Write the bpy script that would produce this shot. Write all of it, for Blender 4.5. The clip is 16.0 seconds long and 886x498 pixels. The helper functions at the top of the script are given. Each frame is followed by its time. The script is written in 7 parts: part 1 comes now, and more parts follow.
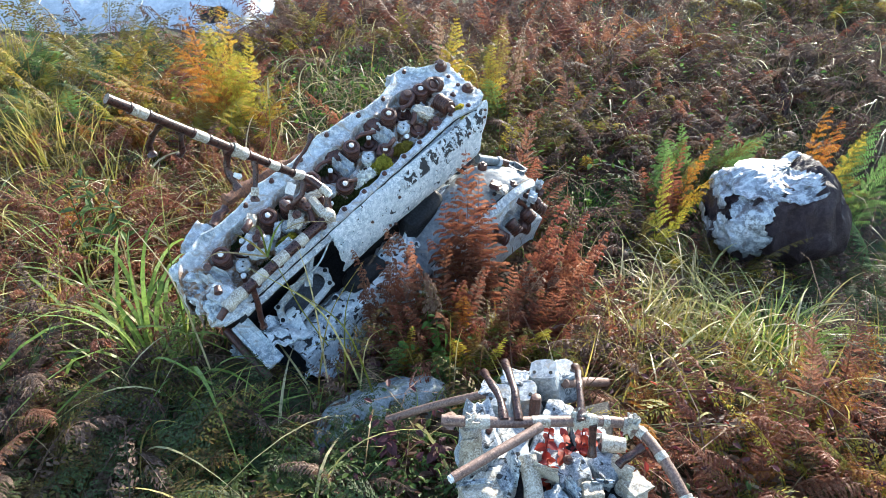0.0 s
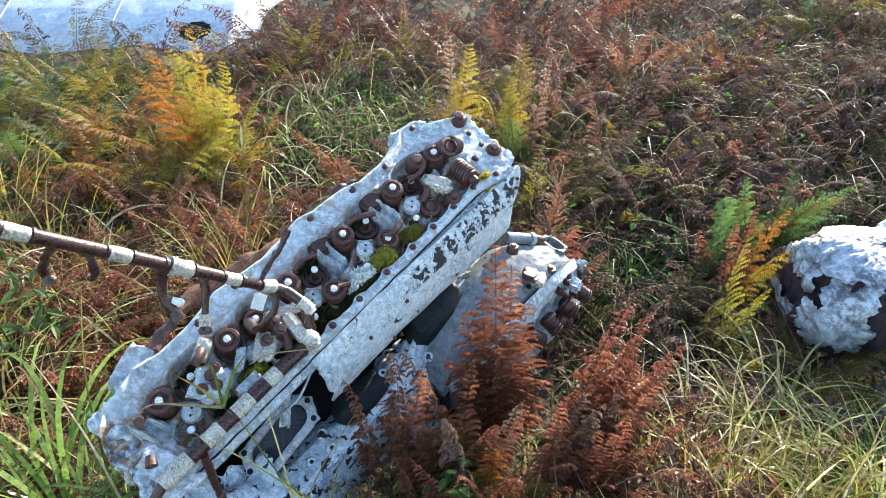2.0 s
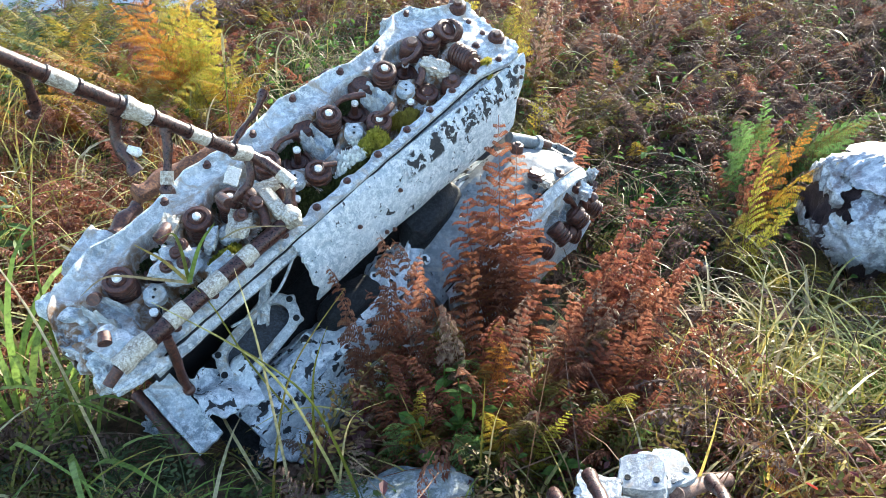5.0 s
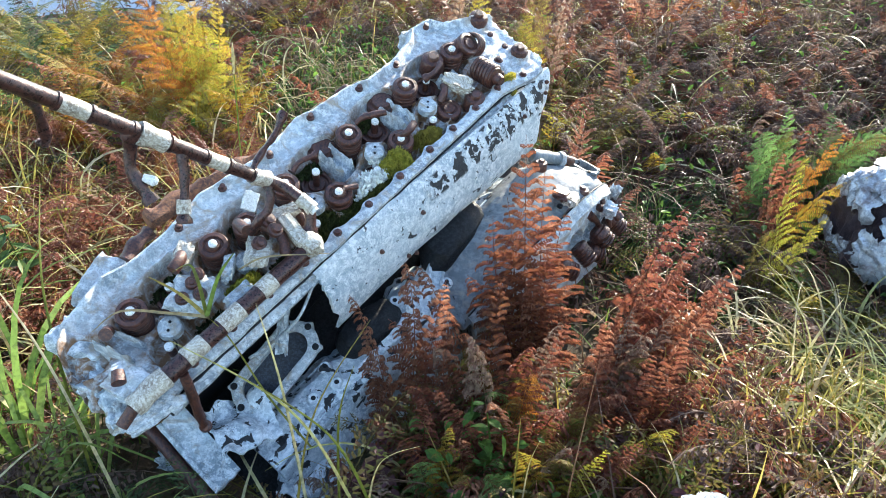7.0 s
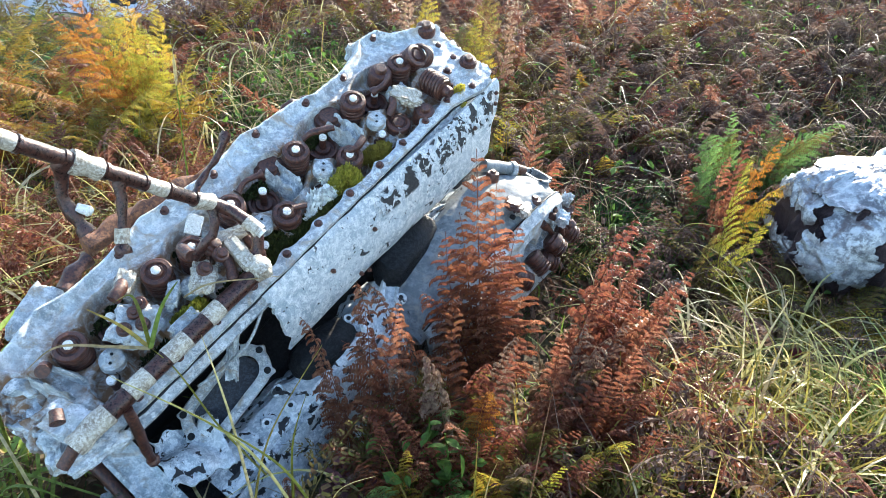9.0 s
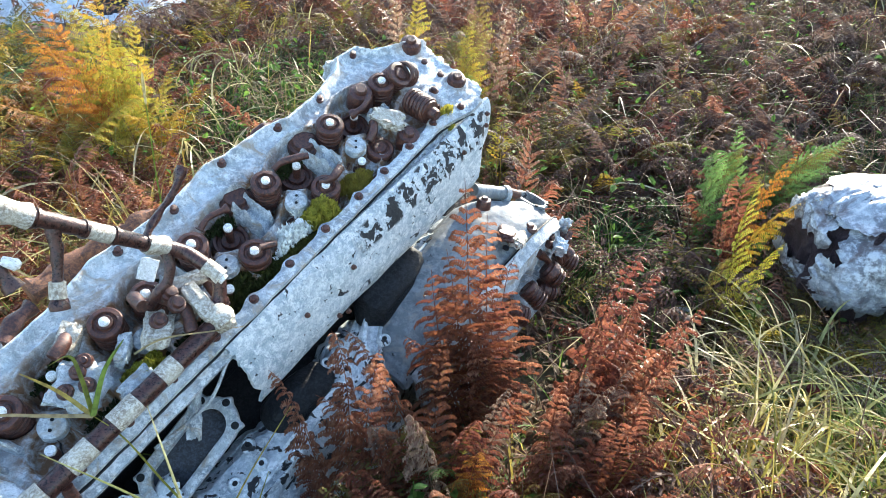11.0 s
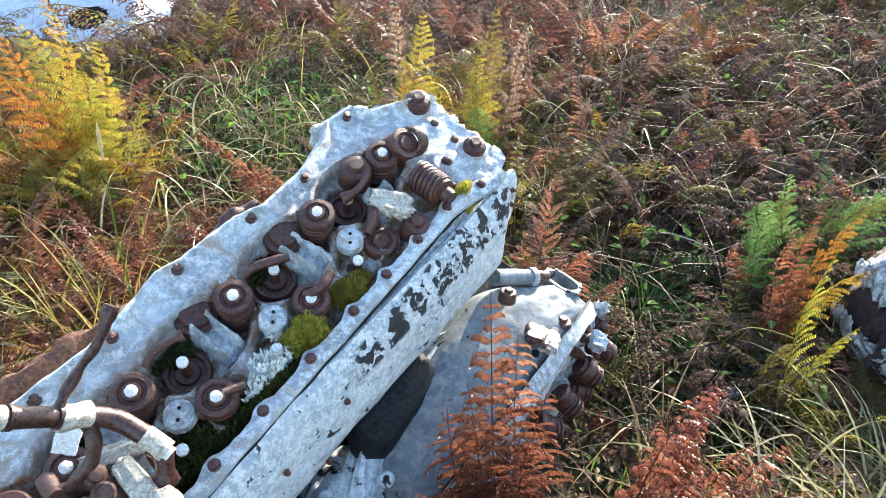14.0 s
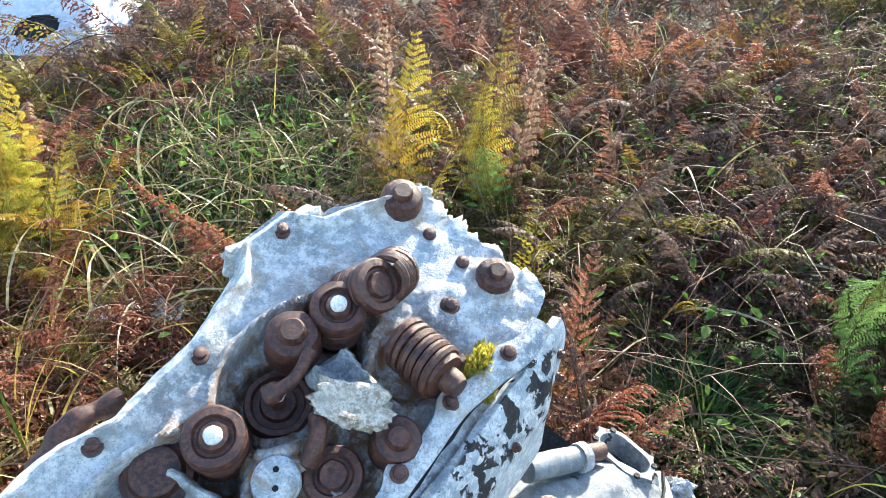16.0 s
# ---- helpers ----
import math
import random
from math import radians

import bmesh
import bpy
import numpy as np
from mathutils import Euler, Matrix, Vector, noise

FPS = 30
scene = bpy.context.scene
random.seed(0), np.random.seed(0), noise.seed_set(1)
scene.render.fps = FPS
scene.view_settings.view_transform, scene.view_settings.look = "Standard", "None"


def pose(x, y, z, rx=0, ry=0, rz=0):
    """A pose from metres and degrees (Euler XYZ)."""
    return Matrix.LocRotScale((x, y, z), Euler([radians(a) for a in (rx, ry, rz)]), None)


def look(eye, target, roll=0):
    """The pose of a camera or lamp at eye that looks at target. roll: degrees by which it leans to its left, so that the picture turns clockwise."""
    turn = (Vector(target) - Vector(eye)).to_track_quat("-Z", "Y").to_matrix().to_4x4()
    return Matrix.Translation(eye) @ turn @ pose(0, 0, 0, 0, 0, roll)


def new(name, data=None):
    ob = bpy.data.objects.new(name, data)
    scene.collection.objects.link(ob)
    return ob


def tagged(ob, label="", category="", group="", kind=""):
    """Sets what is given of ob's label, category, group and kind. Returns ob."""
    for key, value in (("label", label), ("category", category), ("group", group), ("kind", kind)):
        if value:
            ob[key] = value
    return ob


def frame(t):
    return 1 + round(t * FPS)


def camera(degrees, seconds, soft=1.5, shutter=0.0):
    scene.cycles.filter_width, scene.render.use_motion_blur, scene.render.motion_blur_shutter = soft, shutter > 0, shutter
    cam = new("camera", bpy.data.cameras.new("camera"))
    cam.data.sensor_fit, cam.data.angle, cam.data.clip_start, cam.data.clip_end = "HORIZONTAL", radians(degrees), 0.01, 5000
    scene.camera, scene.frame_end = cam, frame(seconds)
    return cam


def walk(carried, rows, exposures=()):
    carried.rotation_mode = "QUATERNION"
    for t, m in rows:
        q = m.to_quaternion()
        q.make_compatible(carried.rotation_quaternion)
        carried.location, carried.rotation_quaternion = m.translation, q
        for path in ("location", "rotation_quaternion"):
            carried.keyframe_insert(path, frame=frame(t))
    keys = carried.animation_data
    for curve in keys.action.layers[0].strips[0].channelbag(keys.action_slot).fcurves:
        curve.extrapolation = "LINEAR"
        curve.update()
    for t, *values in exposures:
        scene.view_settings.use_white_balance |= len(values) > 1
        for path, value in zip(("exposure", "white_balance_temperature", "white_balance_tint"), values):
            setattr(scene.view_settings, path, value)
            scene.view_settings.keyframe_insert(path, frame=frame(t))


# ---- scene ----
cam = camera(66.8, 16.0, soft=0.8)
PATH = [
    (0, (0.067, 0.001, 1.658), (0.033, 1.667, 0.551), 0.3),
    (0.5, (0.047, 0.228, 1.646), (0.014, 1.894, 0.539), 0.3),
    (1, (0.027, 0.475, 1.64), (-0.007, 2.141, 0.534), 0.3),
    (1.5, (0.013, 0.576, 1.624), (-0.02, 2.243, 0.52), 0.4),
    (2, (-0.001, 0.599, 1.605), (-0.032, 2.267, 0.501), 0.4),
    (2.5, (-0.019, 0.588, 1.53), (-0.049, 2.258, 0.43), 0.4),
    (3, (-0.013, 0.576, 1.476), (-0.043, 2.245, 0.375), 0.4),
    (3.5, (0.019, 0.558, 1.464), (-0.01, 2.229, 0.364), 0.5),
    (3.7, (0.035, 0.551, 1.423), (0.007, 2.222, 0.325), 0.6),
    (5.8, (-0.025, 0.633, 1.289), (-0.052, 2.308, 0.195), 0.2),
    (6, (-0.03, 0.642, 1.293), (-0.056, 2.314, 0.196), 0.3),
    (6.5, (-0.04, 0.662, 1.3), (-0.066, 2.335, 0.205), 0.3),
    (7, (-0.051, 0.669, 1.307), (-0.076, 2.343, 0.213), 0.3),
    (7.5, (-0.058, 0.673, 1.314), (-0.08, 2.348, 0.222), 0.4),
    (8, (-0.053, 0.674, 1.325), (-0.002, 2.347, 0.232), 0.6),
    (8.2, (-0.051, 0.676, 1.334), (0.038, 2.342, 0.231), 0.9),
    (10.3, (-0.023, 0.807, 1.31), (0.083, 2.479, 0.217), 1.0),
    (10.5, (-0.021, 0.826, 1.307), (0.087, 2.498, 0.214), 0.8),
    (11, (-0.012, 0.843, 1.318), (0.096, 2.515, 0.226), 0.8),
    (11.5, (-0.005, 0.895, 1.327), (0.104, 2.567, 0.235), 0.8),
    (12, (-0.007, 0.996, 1.323), (0.104, 2.667, 0.23), 0.9),
    (12.5, (-0.013, 1.097, 1.328), (0.099, 2.767, 0.233), 0.9),
    (13, (-0.019, 1.124, 1.334), (0.093, 2.794, 0.24), 0.9),
    (13.5, (-0.02, 1.128, 1.335), (0.093, 2.798, 0.24), 0.9),
    (14, (-0.023, 1.177, 1.327), (0.091, 2.846, 0.23), 0.9),
    (14.5, (-0.016, 1.27, 1.318), (0.098, 2.938, 0.22), 0.9),
    (15, (-0.002, 1.389, 1.299), (0.113, 3.055, 0.199), 0.8),
    (15.5, (0.003, 1.53, 1.27), (0.121, 3.197, 0.17), 0.8),
    (16, (0.006, 1.68, 1.249), (0.125, 3.346, 0.149), 0.8),
]
walk(cam, [(t, look(eye, target, roll)) for t, eye, target, roll in PATH], [(0, 2.08, 6500, 8), (1.5, 2.07, 6500, 8), (2.5, 2.18, 6600, 8), (3.5, 2.30, 6600, 8), (16, 2.32, 6700, 8)])

# ---- world and sun ----
SUN = Vector((0.44, 0.82, 0.39)).normalized()
SUN_EL = math.asin(SUN.z)
world = bpy.data.worlds.new("sky")
scene.world = world
world.use_nodes = True
wn = world.node_tree.nodes
sky = wn.new("ShaderNodeTexSky")
sky.sky_type = "NISHITA"
sky.sun_disc = False
sky.sun_elevation = SUN_EL
sky.sun_rotation = math.atan2(SUN.x, SUN.y)
sky.air_density, sky.dust_density, sky.ozone_density = 1.0, 0.6, 1.5
wn["Background"].inputs[1].default_value = 0.15
world.node_tree.links.new(sky.outputs[0], wn["Background"].inputs[0])
sun_data = bpy.data.lights.new("sun", "SUN")
sun_data.energy, sun_data.angle, sun_data.color = 3.4, radians(0.6), (1.0, 0.93, 0.80)
sun_ob = new("sun", sun_data)
sun_ob.matrix_world = look(SUN * 30, (0, 0, 0))

# ---- materials ----


def material(name):
    m = bpy.data.materials.new(name)
    m.use_nodes = True
    nt = m.node_tree
    return m, nt, nt.nodes["Principled BSDF"]


def node(nt, kind, **inputs):
    nd = nt.nodes.new(kind)
    for k, val in inputs.items():
        key = int(k[1:]) if k[0] == "i" and k[1:].isdigit() else k
        nd.inputs[key].default_value = val
    return nd


def ramp(nt, source, stops):
    nd = nt.nodes.new("ShaderNodeValToRGB")
    el = nd.color_ramp.elements
    while len(el) < len(stops):
        el.new(0.5)
    for e, (p, c) in zip(el, stops):
        e.position = p
        e.color = (*c, 1) if len(c) == 3 else c
    nt.links.new(source, nd.inputs[0])
    return nd.outputs[0]


def mix(nt, fac, a, b):
    nd = nt.nodes.new("ShaderNodeMix")
    nd.data_type = "RGBA"
    for sock, val in ((nd.inputs[0], fac), (nd.inputs[6], a), (nd.inputs[7], b)):
        if isinstance(val, bpy.types.NodeSocket):
            nt.links.new(val, sock)
        elif isinstance(val, tuple):
            sock.default_value = (*val, 1)
        else:
            sock.default_value = val
    return nd.outputs[2]


def noise_tex(nt, scale, detail=6, rough=0.6, warp=0.0):
    co = nt.nodes.new("ShaderNodeNewGeometry").outputs["Position"]
    nd = node(nt, "ShaderNodeTexNoise", Scale=scale, Detail=detail, Roughness=rough, Distortion=warp)
    nt.links.new(co, nd.inputs["Vector"])
    return nd.outputs[0]


def math_node(nt, op, a, b, c=0.0):
    nd = nt.nodes.new("ShaderNodeMath")
    nd.operation = op
    for sock, val in zip(nd.inputs, (a, b, c)):
        if isinstance(val, bpy.types.NodeSocket):
            nt.links.new(val, sock)
        else:
            sock.default_value = val
    return nd.outputs[0]


def bump(nt, bsdf, height, strength, distance):
    nd = node(nt, "ShaderNodeBump", Strength=strength, Distance=distance)
    nt.links.new(height, nd.inputs["Height"])
    nt.links.new(nd.outputs[0], bsdf.inputs["Normal"])


def weathered(name, base, light, dark, rough=0.6, metal=0.0, flakes=None, flake_at=0.62, bump_d=0.0015, big=14, stain=None, windows=False, grain=1.0, spots=None):
    """Corroded metal: cloudy two-tone base, fine speckle, powdery bloom, stains, and sharp-edged flakes where asked."""
    m, nt, b = material(name)
    cloud = noise_tex(nt, big, 9, 0.72, 0.1)
    fine = noise_tex(nt, 210, 5, 0.75)
    col = mix(nt, ramp(nt, cloud, [(0.40, (0, 0, 0)), (0.58, (1, 1, 1))]), dark, base)
    bloom = noise_tex(nt, big * 5.5, 9, 0.78, 0.15)
    col = mix(nt, ramp(nt, bloom, [(0.46, (0, 0, 0)), (0.57, (1, 1, 1))]), col, light)
    if stain:
        st = noise_tex(nt, big * 1.7, 6, 0.6, 1.2)
        col = mix(nt, ramp(nt, st, [(0.52, (0, 0, 0)), (0.66, (0.85, 0.85, 0.85))]), col, stain)
    col = mix(nt, ramp(nt, fine, [(0.34, (0.9 * grain,) * 3), (0.47, (0, 0, 0))]), col, dark)
    pits = noise_tex(nt, 520, 3, 0.6)
    col = mix(nt, ramp(nt, pits, [(0.33, (0.85 * grain,) * 3), (0.42, (0, 0, 0))]), col, mix(nt, 0.5, dark, (0.02, 0.02, 0.02)))
    specks = noise_tex(nt, 330, 4, 0.7)
    col = mix(nt, ramp(nt, specks, [(0.60, (0, 0, 0)), (0.68, (0.8 * grain,) * 3)]), col, light)
    if flakes:
        fl = noise_tex(nt, 38, 5, 0.55, 0.6)
        col = mix(nt, ramp(nt, fl, [(flake_at, (0, 0, 0)), (flake_at + 0.012, (1, 1, 1))]), col, flakes)
    if windows:
        # rows of larger bare patches, a stretch along the part's own x axis
        sep = nt.nodes.new("ShaderNodeSeparateXYZ")
        nt.links.new(nt.nodes.new("ShaderNodeTexCoord").outputs["Object"], sep.inputs[0])
        wv_ = nt.nodes.new("ShaderNodeMath")
        wv_.operation = "PINGPONG"
        wv_.inputs[1].default_value = 0.029
        nt.links.new(sep.outputs[0], wv_.inputs[0])
        fl3 = noise_tex(nt, 75, 4, 0.6, 0.5)
        m1 = ramp(nt, math_node(nt, "ADD", math_node(nt, "MULTIPLY", wv_.outputs[0], 34.0), math_node(nt, "MULTIPLY_ADD", fl3, 1.6, -0.8)), [(0.18, (0, 0, 0)), (0.30, (1, 1, 1))])
        m2 = ramp(nt, math_node(nt, "MULTIPLY_ADD", sep.outputs[0], 2.0, 0.7), [(0.08, (0, 0, 0)), (0.14, (1, 1, 1)), (0.93, (1, 1, 1)), (0.97, (0, 0, 0))])
        m3 = ramp(nt, math_node(nt, "MULTIPLY_ADD", sep.outputs[1], -10.0, 0.0), [(0.72, (0, 0, 0)), (0.76, (1, 1, 1)), (1.0, (1, 1, 1))])
        m4 = ramp(nt, math_node(nt, "MULTIPLY_ADD", sep.outputs[2], 10.0, 1.0), [(0.36, (0, 0, 0)), (0.42, (1, 1, 1))])
        fl2 = noise_tex(nt, 46, 4, 0.5, 0.5)
        m5 = ramp(nt, fl2, [(0.475, (0, 0, 0)), (0.485, (1, 1, 1))])
        allm = m1
        for mm in (m2, m3, m4, m5):
            allm = math_node(nt, "MULTIPLY", allm, mm)
        col = mix(nt, allm, col, flakes)
    if spots:
        # rust runs round the steel parts, held in the mesh as an attribute
        at = nt.nodes.new("ShaderNodeAttribute")
        at.attribute_name = "rust"
        sn = noise_tex(nt, 60, 6, 0.65, 0.4)
        sm = math_node(nt, "MULTIPLY", at.outputs["Fac"], ramp(nt, sn, [(0.34, (0.1, 0.1, 0.1)), (0.56, (1, 1, 1))]))
        col = mix(nt, sm, col, spots)
    nt.links.new(col, b.inputs["Base Color"])
    b.inputs["Metallic"].default_value = metal
    rg = ramp(nt, bloom, [(0.3, (rough - 0.12,) * 3), (0.7, (min(1, rough + 0.15),) * 3)])
    nt.links.new(rg, b.inputs["Roughness"])
    add = nt.nodes.new("ShaderNodeMath")
    add.operation = "ADD"
    nt.links.new(fine, add.inputs[0])
    nt.links.new(bloom, add.inputs[1])
    bump(nt, b, add.outputs[0], 0.9, bump_d)
    return m


def leafy(name, tones, through_tone=0.45, rough=0.55):
    """Thin leaf: tones vary by piece and by object; light passes through."""
    m, nt, b = material(name)
    rnd = nt.nodes.new("ShaderNodeNewGeometry").outputs["Random Per Island"]
    obr = nt.nodes.new("ShaderNodeObjectInfo").outputs["Random"]
    drift = ramp(nt, noise_tex(nt, 2.6, 3, 0.5), [(0.36, (0, 0, 0)), (0.64, (1, 1, 1))])
    value = math_node(nt, "MULTIPLY_ADD", rnd, 0.36, math_node(nt, "MULTIPLY_ADD", obr, 0.36, math_node(nt, "MULTIPLY", drift, 0.28)))
    k = len(tones) - 1
    col = ramp(nt, value, [(i / k, c) for i, c in enumerate(tones)])
    sp = noise_tex(nt, 90, 3, 0.6)
    dark = mix(nt, 0.55, col, (0.02, 0.012, 0.008))
    col = mix(nt, ramp(nt, sp, [(0.35, (0.8, 0.8, 0.8)), (0.55, (0, 0, 0))]), col, dark)
    nt.links.new(col, b.inputs["Base Color"])
    b.inputs["Roughness"].default_value = rough
    b.inputs["Specular IOR Level"].default_value = 0.3
    tr = nt.nodes.new("ShaderNodeBsdfTranslucent")
    nt.links.new(col, tr.inputs[0])
    ms = nt.nodes.new("ShaderNodeMixShader")
    ms.inputs[0].default_value = through_tone
    nt.links.new(b.outputs[0], ms.inputs[1])
    nt.links.new(tr.outputs[0], ms.inputs[2])
    nt.links.new(ms.outputs[0], nt.nodes["Material Output"].inputs[0])
    return m


ALU = weathered("corroded aluminium", (0.40, 0.45, 0.485), (0.62, 0.655, 0.675), (0.19, 0.225, 0.26), 0.62, 0.0, stain=(0.33, 0.27, 0.20), bump_d=0.003, grain=0.75)
ALU_DECK = weathered("chalky corroded deck", (0.50, 0.58, 0.63), (0.78, 0.82, 0.84), (0.22, 0.275, 0.315), 0.6, 0.0, stain=(0.36, 0.29, 0.21), bump_d=0.0042, big=10, spots=(0.22, 0.115, 0.055), grain=0.7)
ALU_FLAKED = weathered("flaked pale paint over black", (0.48, 0.535, 0.575), (0.72, 0.74, 0.75), (0.28, 0.35, 0.40), 0.6, 0.0, bump_d=0.0035, flakes=(0.012, 0.014, 0.018), flake_at=0.640, windows=True, grain=0.9)
ALU_MOTTLED = weathered("peeling grey paint over black", (0.47, 0.54, 0.585), (0.70, 0.74, 0.765), (0.27, 0.32, 0.37), 0.6, 0.0, bump_d=0.002, flakes=(0.014, 0.016, 0.02), flake_at=0.578, grain=0.5)
# base tone darkened to put the second bank's shade into its colour
ALU_SMOOTH = weathered("smooth chalked casting toned for shade", (0.125, 0.148, 0.166), (0.20, 0.226, 0.243), (0.08, 0.095, 0.108), 0.6, 0.0, stain=(0.28, 0.26, 0.23), bump_d=0.001, big=9, grain=0.4, flakes=(0.014, 0.016, 0.02), flake_at=0.655)
RUST = weathered("dark rust", (0.052, 0.019, 0.016), (0.115, 0.042, 0.025), (0.020, 0.008, 0.008), 0.38, 0.1, bump_d=0.001, big=34, grain=0.35)
SHAFT = weathered("smooth dark rusty steel", (0.036, 0.015, 0.014), (0.080, 0.030, 0.022), (0.016, 0.007, 0.007), 0.30, 0.15, bump_d=0.0006, big=30, grain=0.25)
RUST_RED = weathered("orange rust", (0.15, 0.055, 0.028), (0.26, 0.11, 0.05), (0.06, 0.024, 0.016), 0.75, 0.0, bump_d=0.001, big=30)
SLEEVE = weathered("bleached sleeve", (0.37, 0.33, 0.265), (0.58, 0.545, 0.47), (0.17, 0.125, 0.09), 0.4, 0.0, big=40, grain=0.4)
CHALK = weathered("chalky stem tip", (0.72, 0.72, 0.70), (0.84, 0.84, 0.83), (0.50, 0.48, 0.44), 0.8, 0.0, big=60)
# real black parts, plus shade painted into gaps, holes and hollow interiors
BLACK_AND_SHADE = weathered("black part and painted shade", (0.010, 0.011, 0.013), (0.020, 0.022, 0.025), (0.005, 0.005, 0.006), 0.45, 0.0, big=25)
BLACK_AND_SHADE.node_tree.nodes["Principled BSDF"].inputs["Specular IOR Level"].default_value = 0.15
PORT_BLUE = weathered("dull blue-black bore", (0.018, 0.024, 0.036), (0.045, 0.055, 0.075), (0.008, 0.010, 0.014), 0.5, 0.0, big=30)
TAN_PIPE = weathered("brown weathered steel", (0.15, 0.085, 0.065), (0.26, 0.165, 0.13), (0.08, 0.045, 0.036), 0.5, 0.1, bump_d=0.0008, big=40, grain=0.25)
BROWN_SKIN = weathered("dark brown sheet", (0.040, 0.026, 0.030), (0.068, 0.046, 0.050), (0.018, 0.011, 0.013), 0.42, 0.0, big=9, bump_d=0.006)
BROWN_SKIN.node_tree.nodes["Principled BSDF"].inputs["Specular IOR Level"].default_value = 0.2

# ---- mesh helpers ----


class Geo:
    """Collects vertices and faces of one mesh."""

    def __init__(self):
        self.v, self.f = [], []

    def add(self, verts, faces, m=None):
        o = len(self.v)
        self.v += [tuple(m @ Vector(p)) for p in verts] if m else [tuple(p) for p in verts]
        self.f += [tuple(i + o for i in f) for f in faces]
        return self

    def mesh(self, name, smooth=True):
        me = bpy.data.meshes.new(name)
        me.from_pydata(self.v, [], self.f)
        bm = bmesh.new()
        bm.from_mesh(me)
        bmesh.ops.remove_doubles(bm, verts=bm.verts, dist=1e-5)
        bmesh.ops.recalc_face_normals(bm, faces=bm.faces)
        bm.to_mesh(me)
        bm.free()
        if smooth:
            me.polygons.foreach_set("use_smooth", [True] * len(me.polygons))
            me.set_sharp_from_angle(angle=radians(38))
        return me


def lathe(profile, seg=20, wob=0.0):
    """Turns (radius, height) pairs round z."""
    vs, fs = [], []
    for r, z in profile:
        for k in range(seg):
            a = 2 * math.pi * k / seg
            rr = r * (1 + wob * noise.noise((math.cos(a) * 2, math.sin(a) * 2, z * 40)))
            vs.append((rr * math.cos(a), rr * math.sin(a), z))
    for i in range(len(profile) - 1):
        for k in range(seg):
            k2 = (k + 1) % seg
            fs.append((i * seg + k, i * seg + k2, (i + 1) * seg + k2, (i + 1) * seg + k))
    fs.append(tuple(range(seg)))
    fs.append(tuple((len(profile) - 1) * seg + k for k in range(seg)))
    return vs, fs


def tube(points, radii, seg=14, lump=0.0, flat=1.0):
    """A closed bar along points; radii one number or one a point; lump roughens it."""
    pts = [Vector(p) for p in points]
    if not isinstance(radii, (list, tuple)):
        radii = [radii] * len(pts)
    vs, fs = [], []
    ref = None
    for i, p in enumerate(pts):
        d = (pts[min(i + 1, len(pts) - 1)] - pts[max(i - 1, 0)]).normalized()
        if ref is None:
            ref = d.orthogonal().normalized()
        ref = (ref - d * ref.dot(d)).normalized()
        side = d.cross(ref)
        for k in range(seg):
            a = 2 * math.pi * k / seg
            q = p + (ref * math.cos(a) + side * math.sin(a) * flat) * radii[i]
            if lump:
                q += (q - p).normalized() * lump * noise.noise(q * 45)
            vs.append(q)
    for i in range(len(pts) - 1):
        for k in range(seg):
            k2 = (k + 1) % seg
            fs.append((i * seg + k, i * seg + k2, (i + 1) * seg + k2, (i + 1) * seg + k))
    fs.append(tuple(range(seg)))
    fs.append(tuple((len(pts) - 1) * seg + k for k in range(seg)))
    return vs, fs


def spline(points, per=8):
    """Smooth points through points."""
    p = [Vector(q) for q in points]
    out = []
    for i in range(len(p) - 1):
        a, b, c, d = p[max(i - 1, 0)], p[i], p[i + 1], p[min(i + 2, len(p) - 1)]
        for k in range(per):
            t = k / per
            out.append(0.5 * ((2 * b) + (c - a) * t + (2 * a - 5 * b + 4 * c - d) * t * t + (3 * b - a - 3 * c + d) * t ** 3))
    out.append(p[-1])
    return out


def sheet(fn, nu, nv):
    """A grid of fn(s, t), both from 0 to 1."""
    vs = [fn(i / nu, j / nv) for i in range(nu + 1) for j in range(nv + 1)]
    fs = [(i * (nv + 1) + j, (i + 1) * (nv + 1) + j, (i + 1) * (nv + 1) + j + 1, i * (nv + 1) + j + 1) for i in range(nu) for j in range(nv)]
    return vs, fs


def slab_from(fn, nu, nv, thick):
    """A closed sheet: fn gives the top, thick the vector down to the underside."""
    top, f = sheet(fn, nu, nv)
    thick = Vector(thick)
    k = len(top)
    low = [Vector(p) + thick for p in top]
    fs = list(f) + [tuple(reversed([i + k for i in q])) for q in f]
    rim = [j for j in range(nv)] + [i * (nv + 1) + nv for i in range(nu)] + [nu * (nv + 1) + j for j in range(nv, 0, -1)] + [i * (nv + 1) for i in range(nu, 0, -1)]
    for a, b in zip(rim, rim[1:] + rim[:1]):
        fs.append((a, b, b + k, a + k))
    return [Vector(p) for p in top] + low, fs


